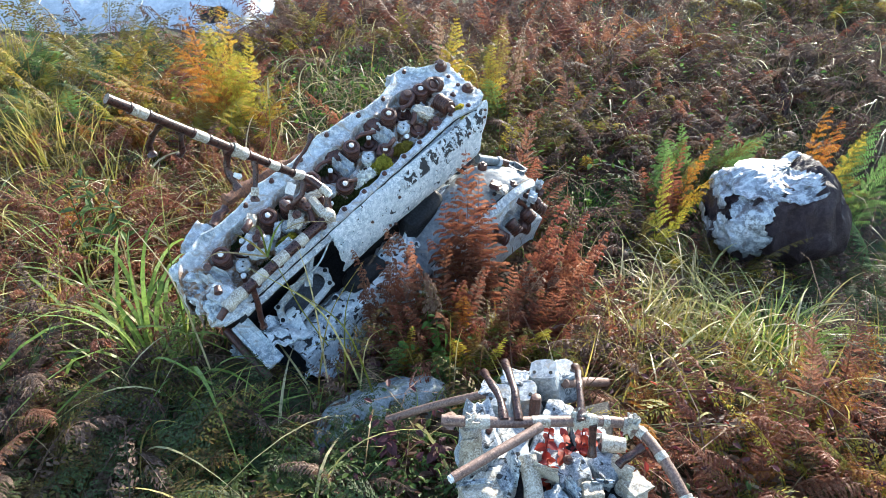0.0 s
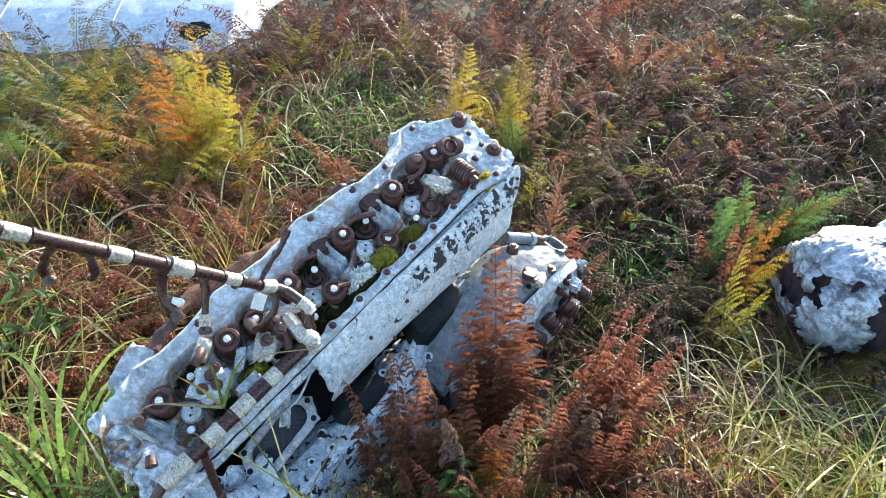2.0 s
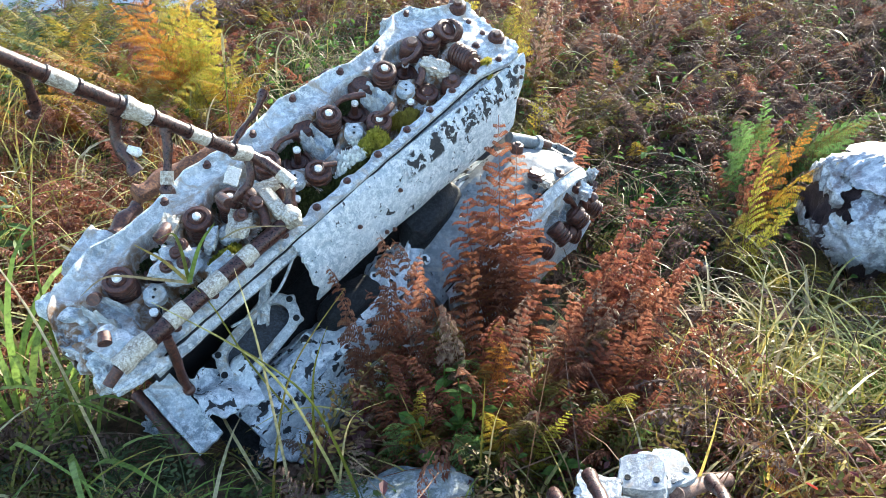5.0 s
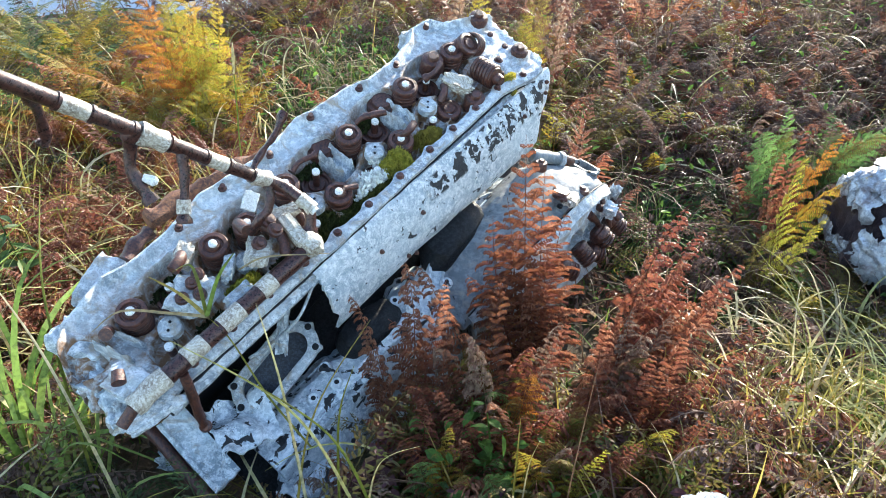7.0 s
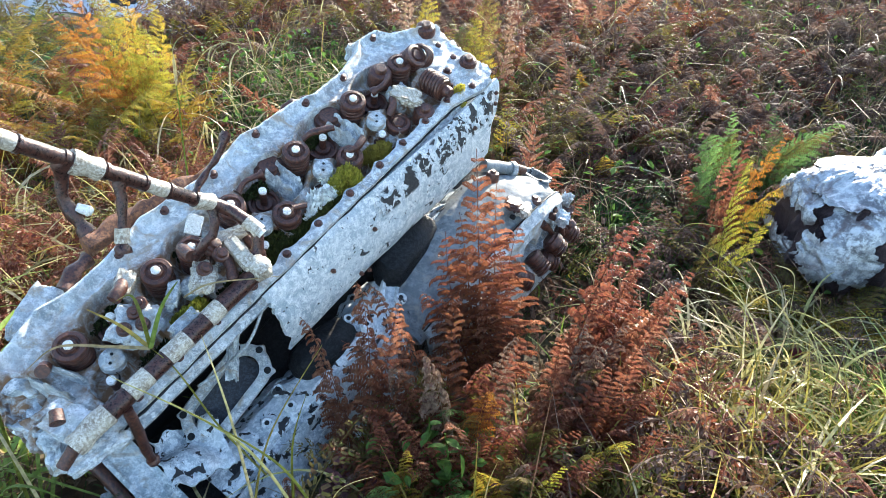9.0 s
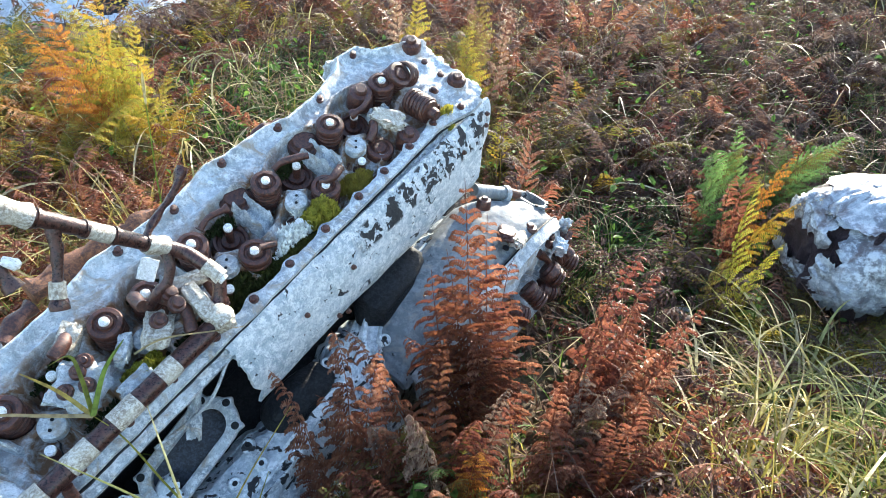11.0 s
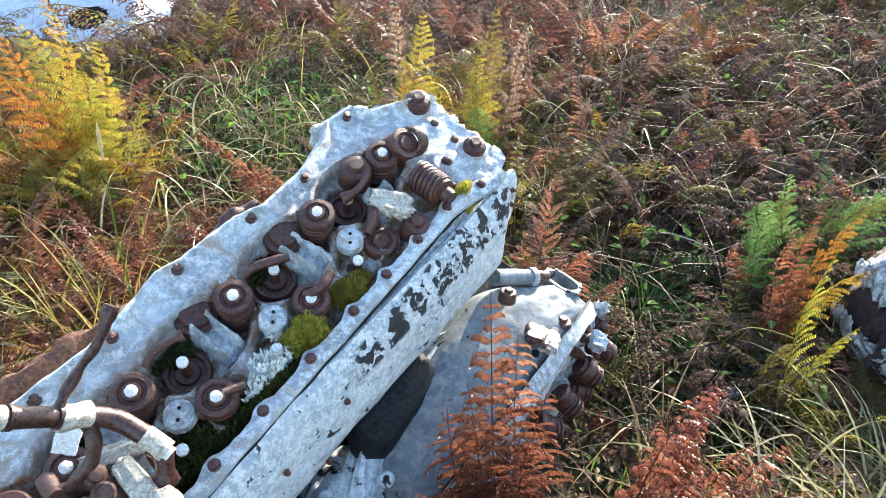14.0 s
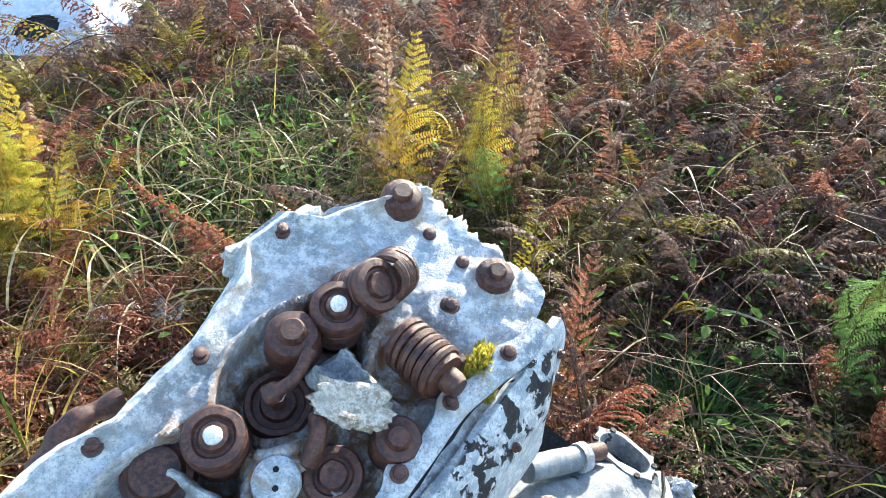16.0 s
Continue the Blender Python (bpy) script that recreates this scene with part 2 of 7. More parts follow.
def rock_block(size, seed, cells=10, rough=0.15, bevel=0.35):
    """A lumpy block: a cube's grid pulled towards a sphere and roughened."""
    vs, fs = [], []
    for ax in range(3):
        for sg in (-1, 1):
            o = len(vs)
            for i in range(cells + 1):
                for j in range(cells + 1):
                    p = [0, 0, 0]
                    p[ax], p[(ax + 1) % 3], p[(ax + 2) % 3] = sg, 2 * i / cells - 1, 2 * j / cells - 1
                    p = Vector(p)
                    p = p.lerp(p.normalized() * 1.15, bevel)
                    p *= 1 + rough * noise.noise(p * 1.7 + Vector((seed, seed * 2, 0))) + rough * 0.4 * noise.noise(p * 5 + Vector((seed, 0, 3)))
                    vs.append(Vector((p.x * size[0] / 2, p.y * size[1] / 2, p.z * size[2] / 2)))
            for i in range(cells):
                for j in range(cells):
                    a = o + i * (cells + 1) + j
                    fs.append((a, a + cells + 1, a + cells + 2, a + 1))
    return vs, fs


def ob_from(name, geo, mat, parent=None, label="", m=None, smooth=True):
    me = geo if isinstance(geo, bpy.types.Mesh) else geo.mesh(name, smooth)
    if not me.materials:
        me.materials.append(mat)
    ob = new(name, me)
    if parent:
        ob.parent = parent
    if m:
        ob.matrix_basis = m
    if label:
        ob["label"] = label
    return ob


def part(name, geo, mat, parent, label="", m=None, smooth=True):
    return ob_from(name, geo, mat, parent, label, m, smooth)


def thing(name, label, category, m=None, group=""):
    ob = new(name)
    ob.empty_display_size = 0.1
    if m:
        ob.matrix_basis = m
    return tagged(ob, label, category, group)


def smooth01(x, a, b):
    x = min(1, max(0, (x - a) / (b - a)))
    return x * x * (3 - 2 * x)


def table(x, rows):
    """Linear look-up in rows of (x, y)."""
    if x <= rows[0][0]:
        return rows[0][1]
    for (a, p), (b, q) in zip(rows, rows[1:]):
        if x <= b:
            return p + (q - p) * (x - a) / (b - a)
    return rows[-1][1]


# ---- ground ----


def ground_z(x, y):
    z = 0.04 + 0.17 * smooth01(2.1 - y, 0, 0.9) + 0.15 * smooth01(y, 2.5, 4.4) + 0.05 * smooth01(y, 4.4, 9)
    z += 0.10 * smooth01(-x, 0.4, 1.4) * smooth01(y, 0.8, 1.8) * (1 - smooth01(y, 2.6, 3.4))
    z += 0.30 * smooth01(x, 1.1, 3.2) * smooth01(y, 2.6, 4.0)
    z -= 0.10 * smooth01(x, 0.9, 1.4) * smooth01(y, 1.7, 2.1) * (1 - smooth01(y, 2.5, 2.9))
    d = math.hypot(x, y - 2)
    z += 0.05 * noise.noise((x * 1.3, y * 1.3, 4)) + 0.025 * noise.noise((x * 4, y * 4, 9))
    return z + 0.6 * smooth01(d, 7, 40) * noise.noise((x * 0.03, y * 0.03, 2))


def make_ground():
    m, nt, b = material("leaf litter and moss")
    big = noise_tex(nt, 3.2, 6, 0.6, 0.5)
    mid = noise_tex(nt, 24, 8, 0.7, 0.4)
    fine = noise_tex(nt, 120, 5, 0.75)
    col = ramp(nt, mid, [(0.30, (0.022, 0.016, 0.011)), (0.50, (0.075, 0.044, 0.027)), (0.62, (0.14, 0.085, 0.05)), (0.75, (0.22, 0.16, 0.10))])
    moss = ramp(nt, fine, [(0.3, (0.014, 0.024, 0.008)), (0.7, (0.06, 0.085, 0.02))])
    col = mix(nt, ramp(nt, big, [(0.46, (0, 0, 0)), (0.60, (1, 1, 1))]), col, moss)
    nt.links.new(col, b.inputs["Base Color"])
    b.inputs["Roughness"].default_value = 0.9
    bump(nt, b, mid, 1.0, 0.02)
    g = Geo()
    # rings from the centre out to the horizon
    radii = [0.0]
    while radii[-1] < 1500:
        radii.append(radii[-1] + max(0.05, 0.022 * radii[-1] * (1 + radii[-1] / 60)))
    seg = 150
    vs = [(0, 2.2, ground_z(0, 2.2))]
    for r in radii[1:]:
        for k in range(seg):
            a = 2 * math.pi * k / seg
            x, y = r * math.cos(a), 2.2 + r * math.sin(a)
            vs.append((x, y, ground_z(x, y)))
    fs = [(0, 1 + k, 1 + (k + 1) % seg) for k in range(seg)]
    for i in range(len(radii) - 2):
        for k in range(seg):
            k2 = (k + 1) % seg
            fs.append((1 + i * seg + k, 1 + (i + 1) * seg + k, 1 + (i + 1) * seg + k2, 1 + i * seg + k2))
    g.add(vs, fs)
    tagged(ob_from("ground", g, m), "uneven heath soil with dead leaves and moss", "ground", kind="structure")


make_ground()

# ---- the engine ----
# Local axes: x along the cylinder row, y across (minus v), z out of the deck.
AX_U = Vector((0.6147, 0.7296, 0.2996))
AX_N = Vector((0.1224, -0.4635, 0.8776))
AX_Y = AX_N.cross(AX_U).normalized()
AX_N = AX_U.cross(AX_Y).normalized()
ENGINE_AT = Vector((0.017, 2.14, 0.80))
ENGINE_M = Matrix.Translation(ENGINE_AT) @ Matrix((AX_U, AX_Y, AX_N)).transposed().to_4x4()
DECK = -0.008
CYL = [-0.040, -0.211, -0.386, -0.560, -0.737, -0.913]


def L(u, v, n=0.0):
    return Vector((u, -v, n))


LEFT_EDGE = [(-1.0, -0.10), (-0.985, -0.15), (-0.95, -0.185), (-0.90, -0.195), (-0.86, -0.21), (-0.80, -0.198), (-0.72, -0.200), (-0.66, -0.212), (-0.63, -0.222), (-0.56, -0.214), (-0.50, -0.205), (-0.44, -0.212), (-0.37, -0.226), (-0.33, -0.214), (-0.23, -0.208), (-0.19, -0.190), (-0.10, -0.192), (-0.02, -0.210), (0.006, -0.232), (0.065, -0.228), (0.083, -0.195), (0.131, -0.172), (0.158, -0.155), (0.20, -0.137)]
RIGHT_EDGE = [(-1.0, 0.02), (-0.96, 0.045), (-0.75, 0.045), (-0.60, 0.05), (-0.07, 0.054), (0.04, 0.062), (0.10, 0.072), (0.14, 0.058), (0.185, 0.050), (0.20, 0.026)]
VALVES = [(c + du, -0.058 + dv) for c in CYL for du in (-0.051, 0.052) for dv in (-0.043, 0.043)]


def deck_n(u, v):
    h = DECK
    for c in CYL[:5]:
        e = ((u - c + 0.022) / 0.082) ** 2 + ((v + 0.098) / 0.056) ** 2
        h -= 0.030 * (1 - smooth01(e, 0.84, 1.0))
        h += 0.006 * math.exp(-((e - 1.16) / 0.12) ** 2)
        e = ((u - c) / 0.080) ** 2 + ((v + 0.03) / 0.055) ** 2
        h -= 0.008 * (1 - smooth01(e, 0.7, 1.0))
    for a, b in VALVES:
        d = math.hypot(u - a, v - b)
        if d < 0.06:
            h -= 0.020 * (1 - smooth01(d, 0.031, 0.037))
    le = table(u, LEFT_EDGE)
    h += 0.015 * math.exp(-((v - le - 0.014) / 0.010) ** 2)
    h -= 0.032 * smooth01(v - 0.010, 0, 0.014) * (1 - smooth01(u, -0.12, -0.05))
    for a, b, r in ((0.160, -0.138, 0.024), (0.150, -0.004, 0.026), (0.09, -0.022, 0.03)):
        h += 0.006 * (1 - smooth01(math.hypot(u - a, v - b), r * 0.8, r * 1.1))
    h -= 0.020 * smooth01(u, -0.16, 0.18)
    h += (0.016 * noise.noise((u * 21, v * 21, 3)) + 0.008 * abs(noise.noise((u * 44, v * 44, 6)))) * smooth01(-u, 0.86, 0.95) * smooth01(-v, 0.03, 0.09)
    h += 0.012 * (0.4 - abs(noise.noise((u * 30, v * 30, 8)))) * smooth01(u, 0.085, 0.15) * smooth01(-v, 0.10, 0.14)
    h += 0.006 * noise.noise((u * 9, v * 9, 1)) + 0.0022 * noise.noise((u * 38, v * 38, 5)) + 0.001 * noise.noise((u * 110, v * 110, 2))
    return h


def deck_point(s, t):
    u = -1.0 + 1.20 * s
    rag = 0.3 + 0.7 * smooth01(abs(u + 0.42), 0.36, 0.5)
    jag = rag * (0.008 * noise.noise((u * 17, 3, 1)) + 0.004 * noise.noise((u * 61, 8, 1)))
    le, ri = table(u, LEFT_EDGE) + jag, table(u, RIGHT_EDGE)
    uu = u
    if s < 0.03:
        uu += 0.024 * noise.noise((t * 11, 7, 2)) + 0.012 * noise.noise((t * 33, 1, 2))
    if s > 0.97:
        uu += (0.020 * noise.noise((t * 13, 2, 2)) + 0.010 * noise.noise((t * 47, 5, 2))) * (s - 0.97) / 0.03 - 0.018 * t * t * (s - 0.97) / 0.03
    # side wall, rounded shoulder, then the deck
    if t < 0.2:
        k = t / 0.2
        v = le - 0.004 + 0.024 * (1 - k) + 0.004 * noise.noise((u * 14, k * 3, 6))
        return L(uu, v, DECK - 0.012 - 0.22 * (1 - k) + 0.008 * noise.noise((u * 10, k * 2, 9)))
    k = (t - 0.2) / 0.8
    v = le + (ri - le) * k
    n = deck_n(uu, v)
    n -= 0.012 * (1 - smooth01(k, 0, 0.03))
    n -= 0.02 * (1 - smooth01(u, -1.0, -0.975)) + 0.012 * smooth01(u, 0.188, 0.20)
    return L(uu, v, n)


engine = thing("aircraft_engine", "wrecked piston engine, corroded grey castings, rusty valves, among ferns", "engine", ENGINE_M)

head = part("cylinder_head", Geo().add(*slab_from(deck_point, 300, 92, (0, 0, -0.02))), ALU_DECK, engine, "chalky blue-grey cylinder head with round valve pockets")
rust_at = head.data.attributes.new("rust", "FLOAT", "POINT")
to_uvn = Matrix((L(1, 0, 0), L(0, 1, 0), L(0, 0, 1))).transposed().inverted()
RUSTY = [(u, v, 0.040, 1.0) for u, v in VALVES] + [(0.160, -0.138, 0.016, 0.6), (0.150, -0.004, 0.018, 0.7), (-0.041, -0.117, 0.025, 0.9), (-0.057, 0.019, 0.025, 0.9), (-0.09, -0.01, 0.05, 0.9), (0.03, -0.05, 0.04, 0.5), (-0.08, 0.01, 0.04, 0.8)]
for i, vert in enumerate(head.data.vertices):
    p = to_uvn @ vert.co
    rust_at.data[i].value = max([k * math.exp(-max(0.0, math.hypot(p.x - u, p.y - v) - r) / 0.020) for u, v, r, k in RUSTY if abs(p.x - u) < 0.12] + [0.0])


def retainer_mesh(r, h):
    g = Geo()
    g.add(*lathe([(r * 0.30, h + 0.001), (r * 0.42, h + 0.001), (r * 0.50, h - 0.0035), (r * 0.60, h - 0.0035), (r * 0.68, h), (r * 0.92, h - 0.001), (r, h - 0.004), (r * 1.0, h - 0.010), (r * 0.93, h - 0.013), (r * 0.9, h - 0.03)], 24, 0.03))
    return g.mesh("retainer")


def coil_mesh(r, z0, z1, turns, wire):
    pts = []
    k = int(turns * 16)
    for i in range(k + 1):
        a = 2 * math.pi * turns * i / k
        pts.append((r * math.cos(a), r * math.sin(a), z0 + (z1 - z0) * i / k))
    return Geo().add(*tube(pts, wire, 7)).mesh("spring")


RETAINER = retainer_mesh(0.0275, 0.0)
COIL = coil_mesh(0.0225, -0.062, -0.012, 5, 0.0045)
SEAT = Geo().add(*lathe([(0.012, 0.006), (0.016, 0.006), (0.018, 0.0), (0.024, 0.0), (0.026, 0.006), (0.031, 0.006), (0.033, -0.002), (0.033, -0.02)], 24, 0.03)).mesh("seat")
STEM = Geo().add(*lathe([(0.005, 0.0015), (0.0072, 0.001), (0.0076, -0.002), (0.0076, -0.05)], 14, 0.06)).mesh("stem")
CUP = Geo().add(*lathe([(0.010, -0.004), (0.017, -0.002), (0.021, -0.003), (0.024, -0.010), (0.030, -0.012), (0.032, -0.020), (0.032, -0.03)], 22, 0.03)).mesh("cup")
TIP = Geo().add(*lathe([(0.0055, 0.0065), (0.0078, 0.0055), (0.008, -0.004), (0.008, -0.03)], 14, 0.08)).mesh("stem_tip")
TIP_LOW = Geo().add(*lathe([(0.0055, 0.0025), (0.0078, 0.0015), (0.008, -0.004)], 14, 0.08)).mesh("stem_tip")
NUT = Geo().add(*lathe([(0.0001, 0.007), (0.006, 0.007), (0.0075, 0.005), (0.008, 0.002), (0.0135, 0.001), (0.0155, -0.003), (0.016, -0.012), (0.0165, -0.02)], 18, 0.06)).mesh("nut")
BOLT = Geo().add(*lathe([(0.004, 0.008), (0.0075, 0.0072), (0.0085, 0.004), (0.0085, 0.0), (0.012, -0.001), (0.0125, -0.008)], 12, 0.06)).mesh("bolt")


def valve(u, v, top, kind, lean=(0, 0)):
    m = Matrix.Translation(L(u, v, top)) @ pose(0, 0, 0, lean[0], lean[1], random.uniform(0, 360))
    if kind == "bare":
        ob = part("valve", SEAT, RUST, engine, m=Matrix.Translation(L(u, v, -0.042)))
        part("stem", STEM, RUST, ob, m=Matrix.Translation((0, 0, top + 0.040)))
        part("stem_tip", TIP_LOW, CHALK, ob, "chalky white stem tip", Matrix.Translation((0, 0, top + 0.040)))
    else:
        ob = part("valve", RETAINER, RUST, engine, m=m)
        if kind != "open":
            part("stem_tip", TIP, CHALK, ob, "chalky white stem tip")
        part("spring", COIL, RUST, ob)
    return ob


for u, v, top, kind in ((0.006, -0.101, 0.022, "full"), (-0.089, -0.094, -0.004, "bare"), (-0.113, -0.008, -0.008, "open"),
                        (-0.153, -0.103, 0.028, "full"), (-0.258, -0.095, 0.000, "bare"), (-0.264, -0.018, 0.020, "full"), (-0.165, -0.012, -0.002, "bare"),
                        (-0.332, -0.101, 0.026, "full"), (-0.440, -0.088, 0.010, "bare"), (-0.448, -0.018, 0.022, "full"), (-0.345, -0.010, -0.004, "bare"),
                        (-0.508, -0.101, 0.030, "full"), (-0.616, -0.090, 0.026, "full"), (-0.520, -0.008, 0.000, "bare"),
                        (-0.688, -0.098, 0.031, "full"), (-0.790, -0.100, 0.006, "bare"), (-0.700, -0.014, 0.000, "bare"),
                        (-0.866, -0.096, 0.036, "full"), (-0.862, -0.014, 0.006, "bare")):
    valve(u, v, top - (0.007 if kind == "full" else 0.0), kind)
valve(0.046, -0.082, 0.022, "open", (18, 26))
lying = part("valve", coil_mesh(0.0235, -0.030, 0.026, 6, 0.0046), RUST, engine, "rusty valve spring lying on its side", Matrix.Translation(L(0.018, -0.006, 0.004)) @ Vector((0, 0, 1)).rotation_difference(L(-0.16, 0.95, 0.28) - L(0, 0, 0)).to_matrix().to_4x4())
part("stem_tip", Geo().add(*lathe([(0.0001, 0.046), (0.010, 0.046), (0.0125, 0.040), (0.013, 0.030), (0.022, 0.028), (0.023, 0.022), (0.015, 0.020), (0.015, -0.03)], 18, 0.04)), RUST, lying)

PLUG = Geo().add(*lathe([(0.0001, 0.004), (0.017, 0.004), (0.020, 0.002), (0.021, -0.004), (0.022, -0.012)], 22)).mesh("plug")
PIN = Geo().add(*lathe([(0.0001, 0.0), (0.0028, 0.0), (0.0028, -0.004)], 8)).mesh("pin_hole")
for u in (-0.146, -0.316, -0.491, -0.664, -0.838):
    pl = part("plug", PLUG, ALU, engine, "round grey plug with two holes", Matrix.Translation(L(u, -0.043, DECK + 0.006)))
    for k in (-1, 1):
        part("pin_hole", PIN, BLACK_AND_SHADE, pl, m=Matrix.Translation((0.006 * k, 0.005 * k, 0.0048)))

for u, v, n, s in ((0.160, -0.138, -0.008, 1.5), (0.150, -0.004, -0.012, 1.32), (0.145, -0.042, -0.030, 0.9), (0.150, -0.090, -0.030, 0.9), (0.090, -0.022, -0.018, 0.9), (-0.041, -0.117, 0.008, 1.7), (-0.057, 0.019, 0.004, 1.5)):
    part("nut", NUT if s > 1.3 else BOLT, RUST, engine, m=Matrix.Translation(L(u, v, n)) @ Matrix.Scale(s, 4))

# small studs along the outer rim
for u in (-0.70, -0.585, -0.470, -0.345, -0.215, -0.105, 0.045):
    part("stud", BOLT, RUST, engine, m=Matrix.Translation(L(u, table(u, LEFT_EDGE) + 0.022, deck_n(u, table(u, LEFT_EDGE) + 0.022) + 0.002)) @ pose(0, 0, 0, 8, 12, 0) @ Matrix.Scale(0.72, 4))

# rail along the deck's edge with its bolts, and the parting line beside it
RAIL_BOLTS = [-0.94, -0.855, -0.77, -0.685, -0.597, -0.510, -0.423, -0.330, -0.237, -0.160, -0.080, 0.0, 0.075]


def rail_point(s, t):
    u = -0.975 + 1.10 * s
    scal = sum(0.009 * math.exp(-((u - b) / 0.014) ** 2) for b in RAIL_BOLTS)
    jag = 0.003 * noise.noise((u * 60, 1, 1))
    inner = 0.034 - scal + jag + 0.02 * smooth01(u, 0.0, 0.1)
    outer = 0.056 + 0.003 * noise.noise((u * 20, 4, 4)) + 0.022 * smooth01(u, 0.0, 0.1)
    v = inner + (outer - inner) * t
    n = 0.004 + 0.002 * noise.noise((u * 18, t, 3)) - 0.004 * (1 - math.sin(math.pi * (0.1 + 0.8 * t)))
    return L(u, v, n)


part("rail", Geo().add(*slab_from(rail_point, 260, 6, (0, 0, -0.012))), ALU, engine, "scalloped pale flange with rusty bolts")


def lower_rail(s, t):
    u = -0.93 + 0.98 * s
    v = 0.046 + 0.024 * t + 0.002 * noise.noise((u * 25, 1, 7))
    return L(u, v, -0.016 - 0.012 * t + 0.0025 * noise.noise((u * 22, t * 2, 5)))


part("flange_strip", Geo().add(*slab_from(lower_rail, 160, 4, (0, 0, -0.01))), ALU, engine)
part("gasket_line", Geo().add(*slab_from(lambda s, t: L(-0.95 + 1.05 * s, 0.052 + 0.006 * t + 0.018 * smooth01(s, 0.9, 1) + 0.003 * noise.noise((s * 40, 1, 1)), -0.009), 60, 1, (0, 0, -0.006))), BLACK_AND_SHADE, engine, "black gasket edge")
for b in RAIL_BOLTS[::1]:
    part("bolt", BOLT, RUST, engine, m=Matrix.Translation(L(b, 0.038 + 0.02 * smooth01(b, 0.0, 0.1), 0.005)) @ Matrix.Scale(0.72, 4))


# rounded side cover with broken near edge
def cover_point(s, t):
    near = -0.597 + 0.012 * noise.noise((t * 6, 4, 2)) + 0.006 * noise.noise((t * 22, 1, 2))
    u = near + (0.150 - near) * s
    prof = [(0.056, -0.010), (0.068, -0.016), (0.083, -0.034), (0.097, -0.058), (0.110, -0.088), (0.120, -0.120), (0.124, -0.150), (0.120, -0.176)]
    k = t * (len(prof) - 1)
    i = min(int(k), len(prof) - 2)
    v = prof[i][0] + (prof[i + 1][0] - prof[i][0]) * (k - i)
    n = prof[i][1] + (prof[i + 1][1] - prof[i][1]) * (k - i)
    v += 0.022 * smooth01(u, -0.45, 0.10)
    end = smooth01(u, 0.05, 0.15)
    v -= 0.030 * end * end * t
    u2 = u - 0.10 * end * t * t
    w = 0.003 * noise.noise((u * 13, t * 4, 8)) + 0.0012 * noise.noise((u * 50, t * 16, 2))
    return L(u2, v + w, n + w)


cover = part("side_cover", Geo().add(*slab_from(cover_point, 170, 34, (0, 0.008, -0.008))), ALU_FLAKED, engine, "rounded side cover, pale paint flaking to black")
for u, v, n in ((-0.455, 0.106, -0.062), (-0.33, 0.108, -0.058), (0.02, 0.115, -0.045), (0.105, 0.112, -0.035), (-0.40, 0.135, -0.118), (-0.38, 0.14, -0.125), (0.12, 0.10, -0.02)):
    part("stud", BOLT, RUST, engine, m=Matrix.Translation(L(u, v, n)) @ pose(0, 0, 0, 55, 0, 0) @ Matrix.Scale(0.42, 4))


# block below the deck, its shaded inside painted black
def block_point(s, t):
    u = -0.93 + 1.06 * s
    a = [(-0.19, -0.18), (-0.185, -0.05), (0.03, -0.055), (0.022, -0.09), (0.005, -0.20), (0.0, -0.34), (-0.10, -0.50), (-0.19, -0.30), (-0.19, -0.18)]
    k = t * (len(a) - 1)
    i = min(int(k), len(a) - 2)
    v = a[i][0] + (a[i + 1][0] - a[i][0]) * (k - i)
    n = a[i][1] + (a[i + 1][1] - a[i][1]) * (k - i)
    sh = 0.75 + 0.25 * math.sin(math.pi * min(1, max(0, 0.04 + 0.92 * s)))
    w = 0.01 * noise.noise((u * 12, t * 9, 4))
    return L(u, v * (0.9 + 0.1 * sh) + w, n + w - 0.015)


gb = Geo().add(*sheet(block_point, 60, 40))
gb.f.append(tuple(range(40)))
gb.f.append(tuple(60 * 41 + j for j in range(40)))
part("cylinder_block", gb, BLACK_AND_SHADE, engine, "cylinder block below the head, painted black for the shade inside")


# grey crankcase plate, peeling, with bosses; falls away at its outer edge
def plate_point(s, t):
    u = -0.87 + 0.86 * s
    jag = 0.018 * noise.noise((u * 15, 2, 2)) + 0.008 * noise.noise((u * 50, 2, 2))
    inner = 0.122 + 0.045 * math.exp(-((u + 0.26) / 0.085) ** 2) + 0.045 * math.exp(-((u + 0.54) / 0.06) ** 2) + 0.012 * noise.noise((u * 21, 6, 1)) + 0.006 * noise.noise((u * 60, 6, 1))
    prof = [(inner, -0.245), (inner + 0.014, -0.228), (0.20, -0.205), (0.27, -0.205), (0.315, -0.225), (0.36, -0.30), (0.405, -0.40), (0.43, -0.52), (0.43, -0.62)]
    k = t * (len(prof) - 1)
    i = min(int(k), len(prof) - 2)
    v = prof[i][0] + (prof[i + 1][0] - prof[i][0]) * (k - i)
    n = prof[i][1] + (prof[i + 1][1] - prof[i][1]) * (k - i)
    low = smooth01(-u, 0.15, 0.6)
    n -= 0.03 * low * (1 if k < 4 else 0.3)
    v -= 0.09 * low * smooth01(k, 1.5, 4)
    v -= 0.11 * smooth01(u, -0.45, -0.3) * (1 - smooth01(u, -0.12, 0.02)) * smooth01(k, 1, 3)
    w = 0.008 * noise.noise((u * 9, t * 8, 4)) + 0.004 * noise.noise((u * 33, t * 28, 1))
    ur = u + (jag if s < 0.02 or s > 0.98 else 0) + 0.05 * smooth01(k, 4, 8) * (1 - s) - 0.03 * s * smooth01(k, 4, 8)
    return L(ur, v + w, n + w)


